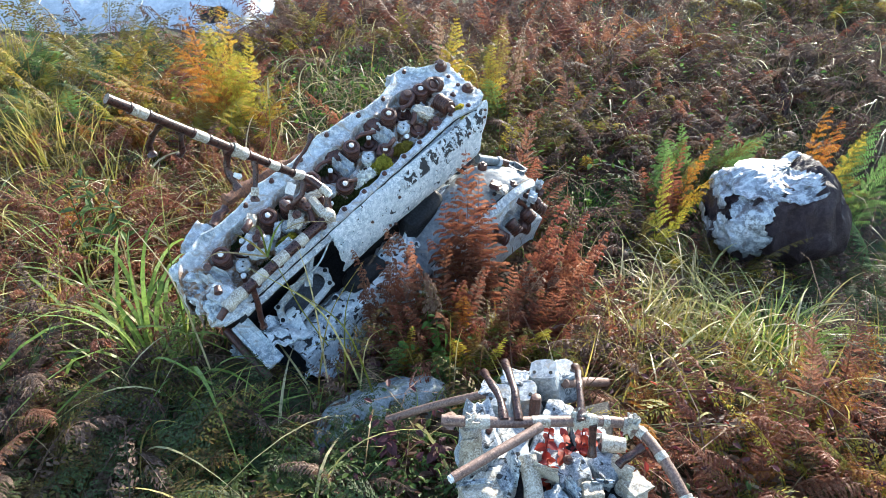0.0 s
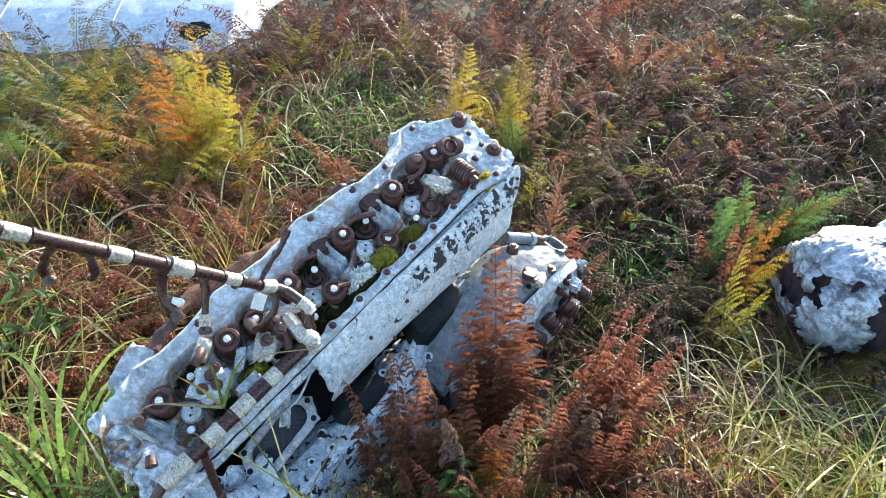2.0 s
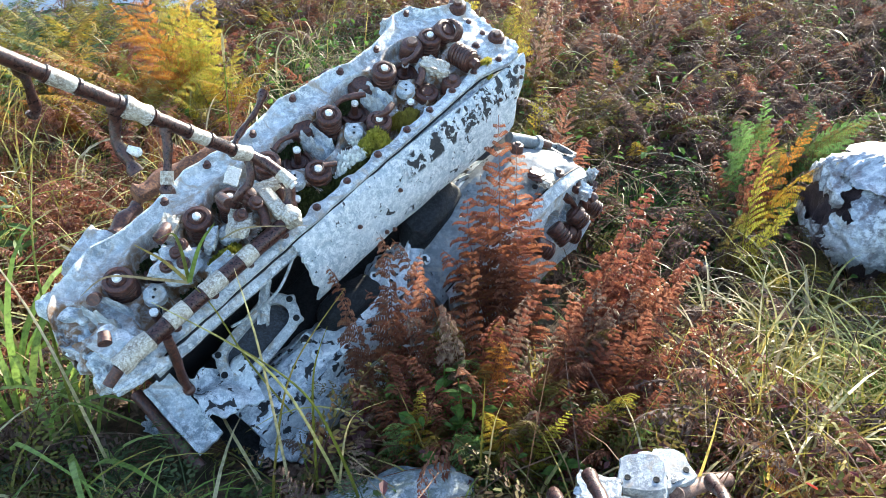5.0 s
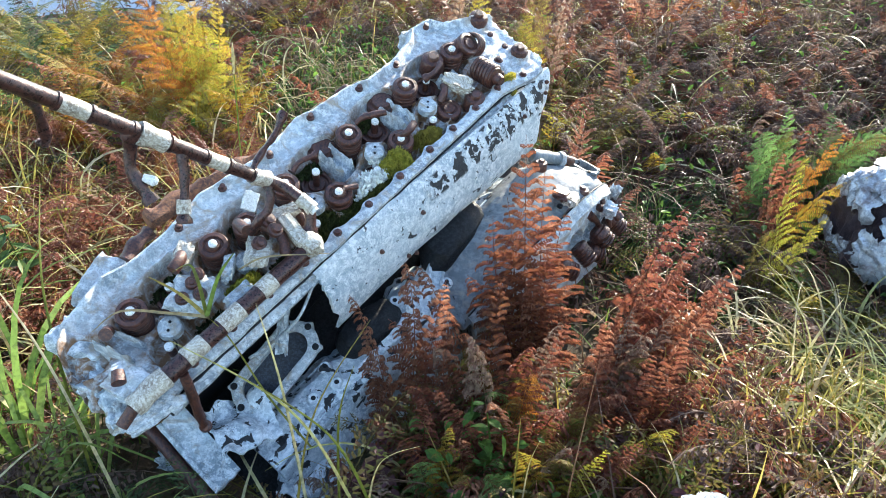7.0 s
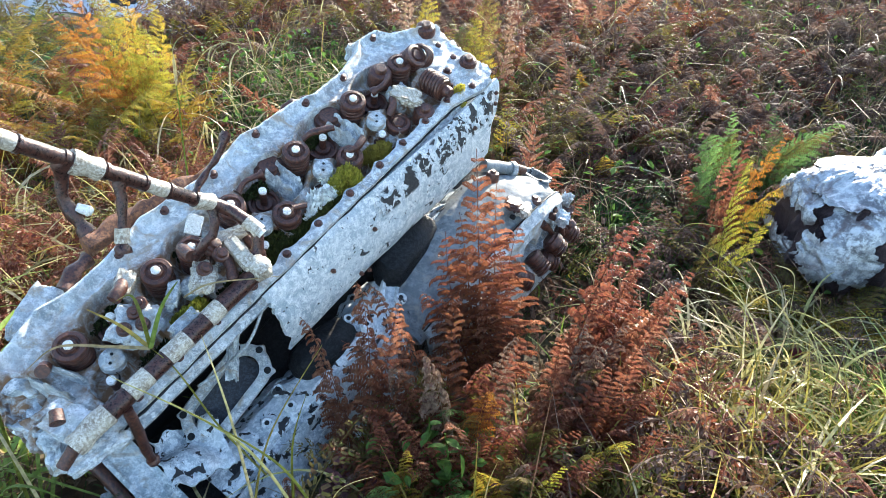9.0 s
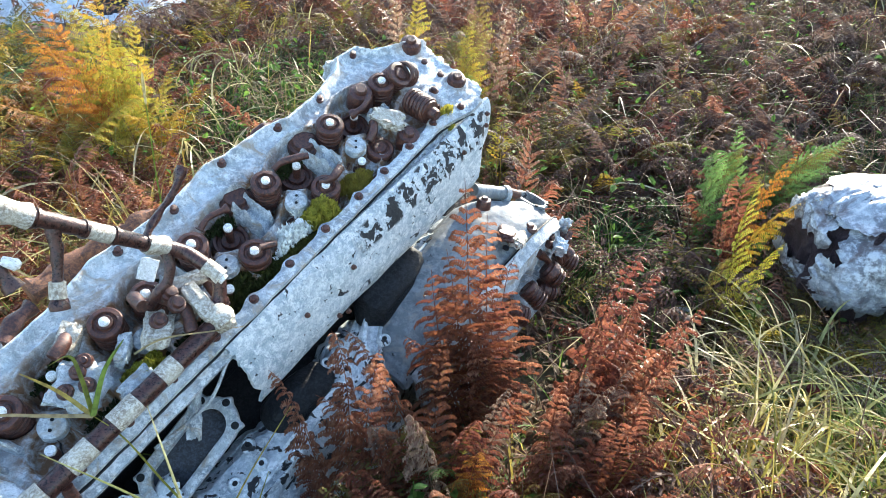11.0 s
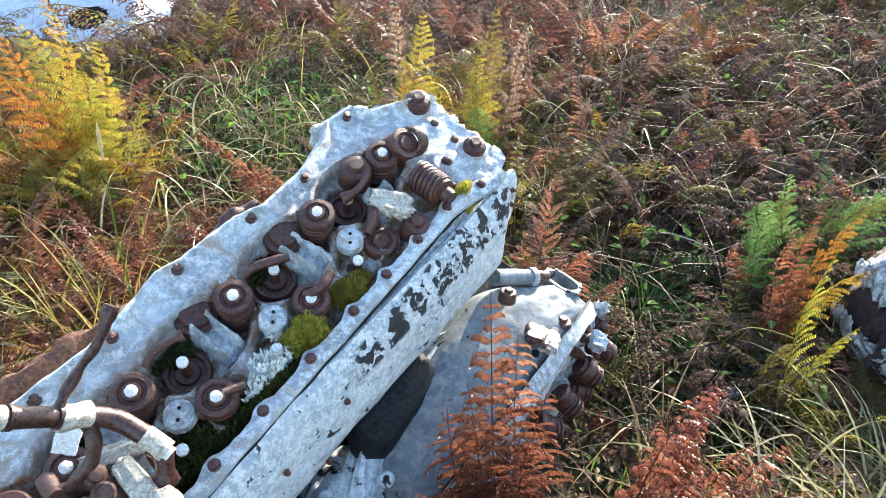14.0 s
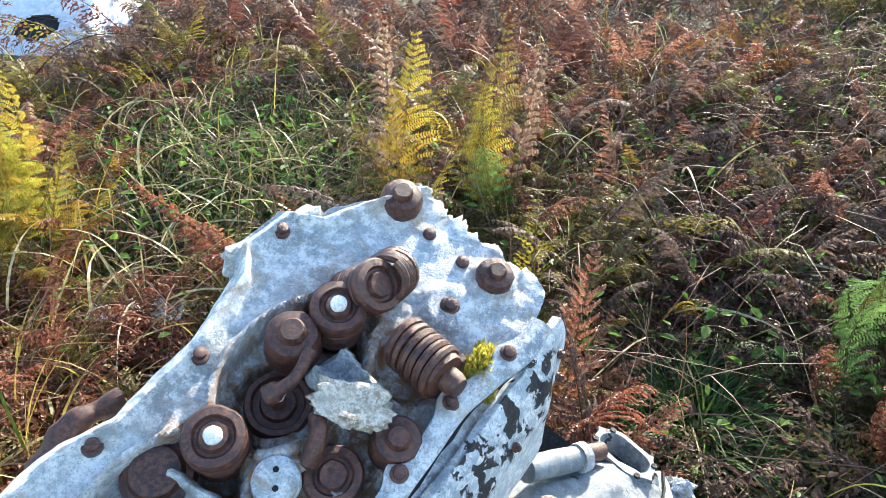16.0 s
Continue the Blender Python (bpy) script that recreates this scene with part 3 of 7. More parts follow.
part("crankcase", Geo().add(*slab_from(plate_point, 150, 80, (0, 0.02, -0.02))), ALU_MOTTLED, engine, "grey crankcase casting, paint peeling to black")
BOSS = Geo().add(*lathe([(0.006, -0.004), (0.0065, 0.003), (0.0135, 0.004), (0.016, 0.0), (0.02, -0.01)], 16, 0.06)).mesh("boss")
HOLE = Geo().add(*lathe([(0.0001, 0.0), (0.007, 0.0), (0.0075, -0.006)], 12)).mesh("bolt_hole")
for u, v, n in ((-0.725, 0.169, -0.238), (-0.672, 0.183, -0.228), (-0.662, 0.14, -0.235), (-0.62, 0.22, -0.232), (-0.455, 0.150, -0.228), (-0.443, 0.19, -0.22), (-0.50, 0.26, -0.225), (-0.56, 0.16, -0.23), (-0.77, 0.22, -0.24), (-0.35, 0.21, -0.21)):
    bo = part("boss", BOSS, ALU_MOTTLED, engine, m=Matrix.Translation(L(u, v, n - 0.002)) @ Matrix.Scale(0.72, 4))
    part("bolt_hole", HOLE, BLACK_AND_SHADE, bo, m=Matrix.Translation((0, 0, 0.0035)))

# added black sheet that paints the dark void below the cover
part("sump", Geo().add(*slab_from(lambda s, t: L(-0.92 + 1.08 * s, -0.04 + 0.30 * t, -0.300 + 0.012 * noise.noise((s * 9, t * 4, 3))), 40, 14, (0, 0, -0.05))), BLACK_AND_SHADE, engine, "black sheet added for the shade in the gap")
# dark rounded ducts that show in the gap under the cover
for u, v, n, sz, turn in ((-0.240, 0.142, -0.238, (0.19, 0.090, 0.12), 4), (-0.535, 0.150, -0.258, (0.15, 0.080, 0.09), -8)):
    part("duct", Geo().add(*rock_block(sz, u * 10, 10, 0.08, 0.75)), BLACK_AND_SHADE, engine, "rounded black duct", Matrix.Translation(L(u, v, n)) @ pose(0, 0, 0, 0, 0, turn))


# oval port flange
def stadium(half, r, k, seg):
    """Point k of seg round a stadium, its long axis along x."""
    a = 2 * math.pi * k / seg
    x, y = r * math.cos(a), r * math.sin(a)
    return x + (half if math.cos(a) > 0 else -half), y


def port_mesh():
    seg = 64
    g = Geo()
    rings = []
    for half, r, z in ((0.052, 0.030, -0.012), (0.052, 0.030, 0.004), (0.054, 0.033, 0.006), (0.056, 0.046, 0.006), (0.056, 0.049, 0.003), (0.056, 0.049, -0.012)):
        ring = []
        for k in range(seg):
            x, y = stadium(half, r, k, seg)
            if r > 0.04:
                a = 2 * math.pi * k / seg
                f = 1 + 0.16 * max(0, math.cos(a * 6)) ** 3
                x, y = x * (1 + (f - 1) * 0.5), y * f
            ring.append((x, y, z + 0.001 * noise.noise((x * 60, y * 60, z))))
        rings.append(ring)
    vs = [p for ring in rings for p in ring]
    fs = []
    for i in range(len(rings)):
        j = (i + 1) % len(rings)
        for k in range(seg):
            fs.append((i * seg + k, i * seg + (k + 1) % seg, j * seg + (k + 1) % seg, j * seg + k))
    return g.add(vs, fs)


port = part("port_flange", port_mesh(), ALU, engine, "oval pale port flange with bolt holes", Matrix.Translation(L(-0.735, 0.078, -0.200)) @ pose(0, 0, 0, 3, -12, 3))
for k in range(6):
    a = 2 * math.pi * k / 6
    x, y = stadium(0.056, 0.044, k, 6)
    part("bolt_hole", HOLE, RUST, port, m=Matrix.Translation((x, y, 0.0075)))
part("port_floor", Geo().add(*rock_block((0.17, 0.09, 0.02), 3, 6, 0.05, 0.3)), PORT_BLUE, engine, "dull blue-grey bore floor", m=Matrix.Translation(L(-0.735, 0.078, -0.222)) @ pose(0, 0, 0, 3, -12, 3))


def block(name, u, v, n, size, mat, rot=(0, 0, 0), seed=1, rough=0.14, bevel=0.22, label="", parent=None):
    return part(name, Geo().add(*rock_block(size, seed, 9, rough, bevel)), mat, parent or engine, label, Matrix.Translation(L(u, v, n)) @ pose(0, 0, 0, *rot))


def bar(name, pts, r, mat, parent=None, label="", lump=0.0, seg=12, flat=1.0):
    return part(name, Geo().add(*tube(spline(pts, 7), r, seg, lump, flat)), mat, parent or engine, label)


# broken rocker pedestals on the deck
def pedestal(u0, v0, u1, v1, wide, high, seed, label="broken pale rocker pedestal with twin ridges"):
    """A broken casting: two ragged ridges side by side with a trough between, from one end to the other."""
    d = Vector((u1 - u0, v1 - v0))
    side = Vector((-d.y, d.x)).normalized()

    def fn(s, t):
        e = abs(2 * t - 1)
        ridge = math.exp(-((e - 0.62) / 0.20) ** 2) * (0.75 + 0.5 * noise.noise((s * 5, seed, 2 * (t > 0.5))))
        gone = smooth01(s, 0.0, 0.10) * (1 - smooth01(s, 0.86 + 0.08 * noise.noise((seed, t * 6, 1)), 1.0))
        h = high * (0.30 + 0.9 * ridge) * gone * (1 - smooth01(e, 0.86, 1.0))
        h += 0.003 * noise.noise((s * 14, t * 9, seed))
        q = Vector((u0, v0)) + d * s + side * (wide * (t - 0.5) * (1 + 0.25 * noise.noise((s * 4, seed, t * 3))))
        return L(q.x, q.y, DECK - 0.026 + h)
    return part("rocker_pedestal", Geo().add(*slab_from(fn, 36, 26, (0, 0, -0.012))), ALU, engine, label)


pedestal(-0.208, -0.125, -0.200, -0.036, 0.044, 0.034, 3)
pedestal(-0.380, -0.130, -0.380, -0.050, 0.044, 0.034, 7)
pedestal(-0.030, -0.085, -0.045, -0.030, 0.050, 0.026, 11, "torn pale lug beside the valves")
pedestal(-0.560, -0.120, -0.556, -0.040, 0.046, 0.030, 15)
block("rocker_pedestal", -0.060, -0.030, 0.010, (0.034, 0.062, 0.022), SLEEVE, (8, 0, 24), 13, 0.55, 0.5, "bleached chalky lump")
bar("rocker_finger", [L(-0.475, -0.118, 0.010), L(-0.45, -0.122, 0.016), L(-0.415, -0.110, 0.018)], [0.010] + [0.006] * 12 + [0.009] * 2, RUST, lump=0.002)
bar("rocker_finger", [L(-0.295, -0.118, 0.004), L(-0.27, -0.108, 0.014), L(-0.235, -0.085, 0.016)], 0.0062, RUST, lump=0.003)
bar("rocker_finger", [L(-0.098, -0.096, 0.002), L(-0.075, -0.086, 0.014), L(-0.045, -0.092, 0.016)], [0.009] * 4 + [0.006] * 11, RUST, lump=0.002)
bar("rocker_finger", [L(-0.265, -0.030, 0.014), L(-0.250, -0.016, 0.024), L(-0.22, -0.020, 0.026)], 0.007, RUST, lump=0.003)
bar("rocker_finger", [L(-0.415, 0.0, 0.020), L(-0.44, -0.012, 0.026)], 0.006, RUST, lump=0.002)
bar("rocker_finger", [L(-0.12, -0.030, 0.0), L(-0.10, -0.036, 0.012), L(-0.085, -0.050, 0.010)], 0.009, RUST, lump=0.003)
part("loose_spring", coil_mesh(0.0225, 0.0, 0.046, 4, 0.0048), RUST, engine, m=Matrix.Translation(L(0.086, -0.088, -0.018)) @ Vector((0, 0, 1)).rotation_difference(L(-0.036, 0.004, 0.036).normalized()).to_matrix().to_4x4())
part("spring_seat", CUP, RUST, engine, m=Matrix.Translation(L(-0.20, -0.128, -0.006)))
part("spring_seat", CUP, RUST, engine, m=Matrix.Translation(L(-0.375, -0.135, -0.010)))

# crack in the near casting
part("crack", Geo().add(*slab_from(lambda s, t: L(-0.835 - 0.03 * s + 0.006 * noise.noise((s * 7, 1, 1)), -0.062 + 0.085 * s + 0.004 * t, DECK + 0.0035 + 0.006 * noise.noise(((-0.835 - 0.03 * s) * 9, (-0.06 + 0.085 * s) * 9, 1))), 24, 1, (0, 0, -0.004))), BLACK_AND_SHADE, engine, "thin black crack")

# rocker shaft still in place along the rail
shaft2 = part("rocker_shaft", Geo().add(*tube([L(-0.585 - 0.0145 * k, 0.036, 0.036 - 0.0002 * k) for k in range(26)], 0.0158, 18, 0.0014)), SHAFT, engine, "rusty rocker shaft with pale sleeves")
for a, b in ((-0.668, -0.700), (-0.742, -0.786), (-0.822, -0.862)):
    part("sleeve", Geo().add(*tube([L(a + (b - a) * k / 5, 0.036, 0.035) for k in range(6)], 0.0166, 18, 0.0014)), SLEEVE, shaft2, "bleached pale sleeve")
bar("bearing_cap", [L(-0.900, 0.036, 0.034), L(-0.93, 0.036, 0.034), L(-0.966, 0.037, 0.032)], 0.0185, SLEEVE, label="cream bearing cap with a rusty bolt", lump=0.003, seg=18)
block("cap_foot", -0.945, 0.000, 0.024, (0.050, 0.062, 0.034), ALU, (0, 0, 12), 21, 0.3, 0.4)
bar("cap_bolt", [L(-0.945, -0.012, 0.062), L(-0.955, 0.006, 0.064)], 0.011, RUST, lump=0.003)
bar("rocker_arm", [L(-0.965, 0.034, 0.022), L(-0.995, 0.040, 0.010)], 0.011, RUST, lump=0.002)
bar("rocker_arm", [L(-0.880, 0.050, 0.026), L(-0.892, 0.072, -0.02), L(-0.905, 0.090, -0.085), L(-0.907, 0.096, -0.112)], [0.0085] * 14 + [0.0075] * 4 + [0.011] * 4, RUST, lump=0.0015)
block("lug", -0.948, -0.142, -0.055, (0.075, 0.095, 0.080), ALU_DECK, (0, 8, 12), 22, 0.30, 0.35, "rough broken corner of the casting")
block("lug", -0.972, -0.060, -0.045, (0.055, 0.060, 0.050), ALU_DECK, (0, 15, 20), 23, 0.5, 0.3)
block("lug", -0.980, 0.000, -0.034, (0.050, 0.060, 0.040), ALU_DECK, (10, 10, -20), 25, 0.5, 0.3)
block("lug", -0.950, 0.050, 0.000, (0.090, 0.040, 0.026), ALU, (0, 5, -8), 27, 0.35, 0.2)
pedestal(-0.925, -0.120, -0.900, -0.035, 0.052, 0.052, 29, "hollow pale pedestal with a rusty socket")
bar("cap_bolt", [L(-0.912, -0.100, 0.018), L(-0.918, -0.088, 0.036)], 0.011, RUST, lump=0.002)
block("rocker_pedestal", -0.778, -0.052, 0.012, (0.060, 0.062, 0.034), ALU, (0, 0, 30), 31, 0.5, 0.4, "pale rocker pedestal with four rusty bolts")
for u, v in ((-0.795, -0.050), (-0.765, -0.060), (-0.77, -0.035), (-0.748, -0.066)):
    part("nut", NUT, RUST, engine, m=Matrix.Translation(L(u, v, 0.040)) @ pose(0, 0, 0, 10, -8, 20) @ Matrix.Scale(0.75, 4))
bar("lever", [L(-0.735, -0.135, 0.012), L(-0.748, -0.110, 0.036), L(-0.772, -0.100, 0.040)], 0.011, RUST, lump=0.003)
block("lever_foot", -0.738, -0.118, 0.020, (0.045, 0.030, 0.030), SLEEVE, (10, 0, 30), 33, 0.3, 0.4)
block("lever_foot", -0.700, -0.048, 0.010, (0.045, 0.020, 0.025), ALU, (0, 10, 40), 35, 0.3, 0.3)
block("lever_foot", -0.722, 0.004, 0.012, (0.05, 0.022, 0.02), ALU, (0, 0, 0), 37, 0.3, 0.3)

# jumble where the loose shaft meets the deck
block("white_plate", -0.592, -0.100, 0.058, (0.034, 0.026, 0.006), CHALK, (20, -15, 30), 41, 0.15, 0.15, "white broken plate")
block("jumble_lug", -0.570, -0.050, 0.040, (0.085, 0.022, 0.022), SLEEVE, (0, -10, -30), 43, 0.3, 0.3)
block("jumble_lug", -0.580, 0.000, 0.052, (0.026, 0.070, 0.026), SLEEVE, (0, 0, -8), 45, 0.2, 0.3, "pale rocker bracket")
block("jumble_lug", -0.578, 0.040, 0.050, (0.034, 0.040, 0.038), SLEEVE, (0, 0, -10), 47, 0.2, 0.5)
block("jumble_lug", -0.650, -0.020, 0.044, (0.060, 0.040, 0.024), SLEEVE, (0, 15, 40), 49, 0.35, 0.4)
bar("rocker_arm", [L(-0.615, -0.06, 0.052), L(-0.60, -0.02, 0.050), L(-0.620, 0.020, 0.040)], 0.010, RUST, lump=0.003)
bar("rocker_arm", [L(-0.535, -0.055, 0.030), L(-0.545, -0.015, 0.034), L(-0.556, 0.022, 0.030)], 0.011, RUST, lump=0.003)
bar("rocker_arm", [L(-0.636, -0.085, 0.050), L(-0.640, -0.055, 0.066)], 0.010, RUST, lump=0.003)
for u, v, n in ((-0.607, -0.016, 0.076), (-0.640, -0.022, 0.062), (-0.600, -0.040, 0.070)):
    part("nut", BOLT, RUST, engine, m=Matrix.Translation(L(u, v, n)) @ pose(0, 0, 0, 20, 15, 0) @ Matrix.Scale(1.1, 4))

# rusty manifold bar along the far side
bar("manifold", [L(-0.72, -0.262, -0.045), L(-0.62, -0.258, -0.060), L(-0.52, -0.240, -0.068), L(-0.42, -0.232, -0.085), L(-0.34, -0.228, -0.11)], 0.021, RUST_RED, label="rusty red-brown manifold bar", lump=0.012, flat=0.8)
bar("manifold_bracket", [L(-0.26, -0.222, -0.060), L(-0.22, -0.226, -0.050), L(-0.17, -0.214, -0.058)], 0.013, RUST, lump=0.008, flat=0.7)
bar("manifold_stub", [L(-0.80, -0.225, -0.045), L(-0.765, -0.238, -0.045), L(-0.73, -0.245, -0.05)], 0.015, RUST, lump=0.006)
block("torn_ear", -0.855, -0.225, -0.060, (0.10, 0.06, 0.03), ALU, (10, 0, 20), 51, 0.3, 0.5, "torn grey corner of the casting")
block("torn_ear", 0.040, -0.212, -0.065, (0.11, 0.04, 0.07), ALU, (0, 10, -10), 53, 0.3, 0.4)


# torn plates and strap at the near foot
def torn(p, q, w, seed, bend=0.02):
    p, q = Vector(p), Vector(q)
    d = (q - p)
    side = d.normalized().cross(Vector((0.1, 0.2, 1)).normalized())
    up = side.cross(d.normalized())

    def fn(s, t):
        j = (0.30 * noise.noise((s * 5, seed, 1)) + 0.05 * noise.noise((s * 17, seed, 4))) * (1 if t > 0.5 else -1) * abs(2 * t - 1)
        e = 0.12 * noise.noise((t * 6, seed, 8)) * abs(2 * s - 1) ** 3
        return p + d * (s + e * (1 if s > 0.5 else -1)) + side * w * (t - 0.5 + j * 0.5) + up * (bend * noise.noise((s * 2.5, t * 2.5, seed)))
    return Geo().add(*slab_from(fn, 26, 14, up * -0.006))


part("strap", Geo().add(*slab_from(lambda s, t: L(-0.962 + 0.058 * t - 0.010 * s, 0.005 + 0.165 * s + 0.004 * noise.noise((t * 5, s, 1)), -0.188 - 0.020 * s + 0.006 * smooth01(abs(2 * t - 1), 0.6, 0.8) + 0.003 * noise.noise((s * 7, t * 5, 2))), 30, 16, (0, 0, -0.012))), ALU_DECK, engine, "straight pale strap with raised edges")
part("torn_plate", torn(L(-0.905, 0.09, -0.19), L(-0.800, 0.13, -0.215), 0.12, 6, 0.03), ALU_MOTTLED, engine, "torn pale sheet with ragged edge")
part("torn_plate", torn(L(-0.99, 0.03, -0.23), L(-0.93, 0.10, -0.27), 0.06, 8, 0.02), ALU, engine, "torn pale sheet with ragged edge")
part("torn_plate", torn(L(-0.86, 0.20, -0.29), L(-0.76, 0.30, -0.31), 0.14, 9, 0.03), ALU_MOTTLED, engine, "torn pale sheet with ragged edge")
part("torn_plate", torn(L(-0.66, 0.035, -0.09), L(-0.72, 0.085, -0.15), 0.035, 14, 0.02), ALU, engine, "hanging pale strip")
bar("rusty_rib", [L(-0.972, -0.01, -0.200), L(-0.980, 0.08, -0.212), L(-0.985, 0.185, -0.226)], 0.012, RUST, lump=0.002)
bar("wire", [L(-0.60, 0.06, -0.05), L(-0.66, 0.075, -0.09), L(-0.72, 0.06, -0.13), L(-0.77, 0.055, -0.12)], 0.003, ALU)

# second bank at the far side: box flange, pipe, strip and rusty valve gear
def bank_n(u):
    return table(u, [(-0.40, -0.275), (-0.30, -0.225), (-0.20, -0.197), (-0.10, -0.190), (0.0, -0.194), (0.06, -0.203), (0.12, -0.224), (0.17, -0.254), (0.21, -0.300), (0.25, -0.385)])


def rail2_v(u):
    return 0.318 + 0.06 * (u + 0.10)


def bank_point(s, t):
    """Smooth outer housing of the second bank: from the vee up over the top to the edge rail."""
    u = -0.38 + 0.595 * s
    prof = [(0.0, -0.13), (0.035, -0.052), (0.09, -0.018), (0.18, -0.005), (0.42, 0.003), (0.72, 0.0), (0.89, -0.010), (1.0, -0.022)]
    k = t * (len(prof) - 1)
    i = min(int(k), len(prof) - 2)
    v = prof[i][0] + (prof[i + 1][0] - prof[i][0]) * (k - i)
    n = prof[i][1] + (prof[i + 1][1] - prof[i][1]) * (k - i)
    v_in = 0.125 + 0.120 * smooth01(u, 0.0, 0.20)
    v = v_in + (rail2_v(u) - v_in) * v
    end = smooth01(u, 0.15, 0.215)
    n += bank_n(u) - 0.05 * end * end
    w = 0.004 * noise.noise((u * 12, t * 5, 4)) + 0.0012 * noise.noise((u * 60, t * 20, 1))
    return L(u - 0.03 * end * (1 - t), v + w, n + w)


part("bank_housing", Geo().add(*slab_from(bank_point, 120, 60, (0, 0.01, -0.02))), ALU_SMOOTH, engine, "smooth rounded housing of the second bank, toned dark for shade")


def bank_face(s, t):
    """Valve face of the second bank, falling away from the rail."""
    u = -0.36 + 0.585 * s
    a = bank_n(u) - 0.03
    pocket = sum(max(0.0, 1 - ((u - c) / 0.042) ** 2 - ((t - 0.42) / 0.26) ** 2) for c in (-0.26, -0.175, -0.09, -0.005, 0.08, 0.16))
    v = rail2_v(u) - 0.006 + 0.075 * t - 0.035 * min(1, pocket * 2)
    n = a - 0.19 * t
    w = 0.005 * noise.noise((u * 14, t * 7, 8))
    rag = 0.02 * noise.noise((t * 9, 3, 3)) * smooth01(s, 0.93, 1)
    return L(u + rag, v + w, n + w - 0.12 * smooth01(t, 0.85, 1))


part("valve_face", Geo().add(*slab_from(bank_face, 120, 44, (0, -0.02, -0.01))), ALU, engine, "pale valve face of the second bank with dark pockets")


def rail2(s, t):
    u = -0.36 + 0.582 * s
    v = rail2_v(u) - 0.010 + 0.026 * t
    return L(u, v + 0.002 * noise.noise((u * 30, t, 2)), bank_n(u) - 0.008 - 0.016 * t + 0.0015 * noise.noise((u * 40, t * 3, 3)))


part("rail", Geo().add(*slab_from(rail2, 70, 5, (0, 0.003, -0.012))), ALU, engine, "straight pale edge rail of the second bank")
part("gasket_line", Geo().add(*slab_from(lambda s, t: L(-0.36 + 0.57 * s, rail2_v(-0.36 + 0.57 * s) - 0.013 + 0.003 * t, bank_n(-0.36 + 0.57 * s) - 0.0045), 60, 1, (0, 0, -0.006))), BLACK_AND_SHADE, engine, "black gasket edge")
part("gasket_line", Geo().add(*slab_from(lambda s, t: L(-0.36 + 0.57 * s, rail2_v(-0.36 + 0.57 * s) + 0.010 + 0.004 * t, bank_n(-0.36 + 0.57 * s) - 0.040 - 0.012 * t), 60, 1, (0, 0.004, -0.004))), BLACK_AND_SHADE, engine, "black gasket edge")

# open box flange on the far corner, with a lug and hole at each end
seg = 40
bv = []
for half, r, z in ((0.013, 0.016, -0.040), (0.015, 0.0205, -0.002), (0.016, 0.0215, 0.004), (0.017, 0.028, 0.004), (0.017, 0.029, -0.001), (0.015, 0.026, -0.006), (0.016, 0.030, -0.06)):
    for k in range(seg):
        x, y = stadium(half, r, k, seg)
        f = 1 + 0.16 * max(0, math.cos(2 * math.pi * k / seg * 4 + 0.7)) ** 6 * (z > -0.004 and r > 0.025)
        bv.append((x * f, y * f, z + 0.0012 * noise.noise((x * 90, y * 90, 1))))
bf = [(i * seg + k, i * seg + (k + 1) % seg, (i + 1) * seg + (k + 1) % seg, (i + 1) * seg + k) for i in range(6) for k in range(seg)]
BOX_M = Matrix.Translation(L(0.178, 0.256, -0.262)) @ pose(0, 0, 0, 20, 26, 70)
box = part("box_flange", Geo().add(bv, bf), ALU_SMOOTH, engine, "open oblong flange with bolt holes, toned dark for shade", BOX_M)
part("box_floor", Geo().add(*rock_block((0.075, 0.045, 0.012), 5, 5, 0.1, 0.4)), PORT_BLUE, box, "dull blue-grey floor", m=Matrix.Translation((0, 0, -0.032)))
for k in range(4):
    x, y = stadium(0.018, 0.0255, k + 0.5, 4)
    part("bolt_hole", HOLE, BLACK_AND_SHADE, box, m=Matrix.Translation((x, y, 0.006)) @ Matrix.Scale(0.6, 4))
bar("stub_pipe", [L(0.055, 0.150, -0.190), L(0.095, 0.180, -0.212), L(0.118, 0.200, -0.222)], 0.016, ALU_SMOOTH, lump=0.001)
bar("stub_pipe", [L(0.118, 0.200, -0.222), L(0.128, 0.207, -0.226)], 0.019, ALU, lump=0.001)
bar("stub_pipe", [L(0.128, 0.205, -0.226), L(0.158, 0.225, -0.244)], 0.011, RUST, lump=0.003)
for u, v, n, k in ((0.029, 0.189, -0.166, 1.0), (0.077, 0.299, -0.222, 1.15), (0.150, 0.315, -0.285, 0.7), (0.012, 0.285, -0.188, 0.9)):
    part("nut", NUT, RUST_RED if k > 1 else RUST, engine, m=Matrix.Translation(L(u, v, n + 0.008)) @ pose(0, 0, 0, -12, 25, 10) @ Matrix.Scale(k, 4))
for u, v, n in ((0.04, 0.296, -0.196), (-0.03, 0.290, -0.178), (0.002, 0.262, -0.170)):
    part("bolt_hole", HOLE, BLACK_AND_SHADE, engine, m=Matrix.Translation(L(u, v, n + 0.005)) @ pose(0, 0, 0, -10, 25, 0))
block("lug", -0.005, 0.272, -0.168, (0.045, 0.035, 0.018), RUST, (0, 30, 20), 65, 0.3, 0.4)
block("lug", 0.005, 0.300, -0.180, (0.050, 0.030, 0.022), SLEEVE, (0, 30, 10), 66, 0.4, 0.4)

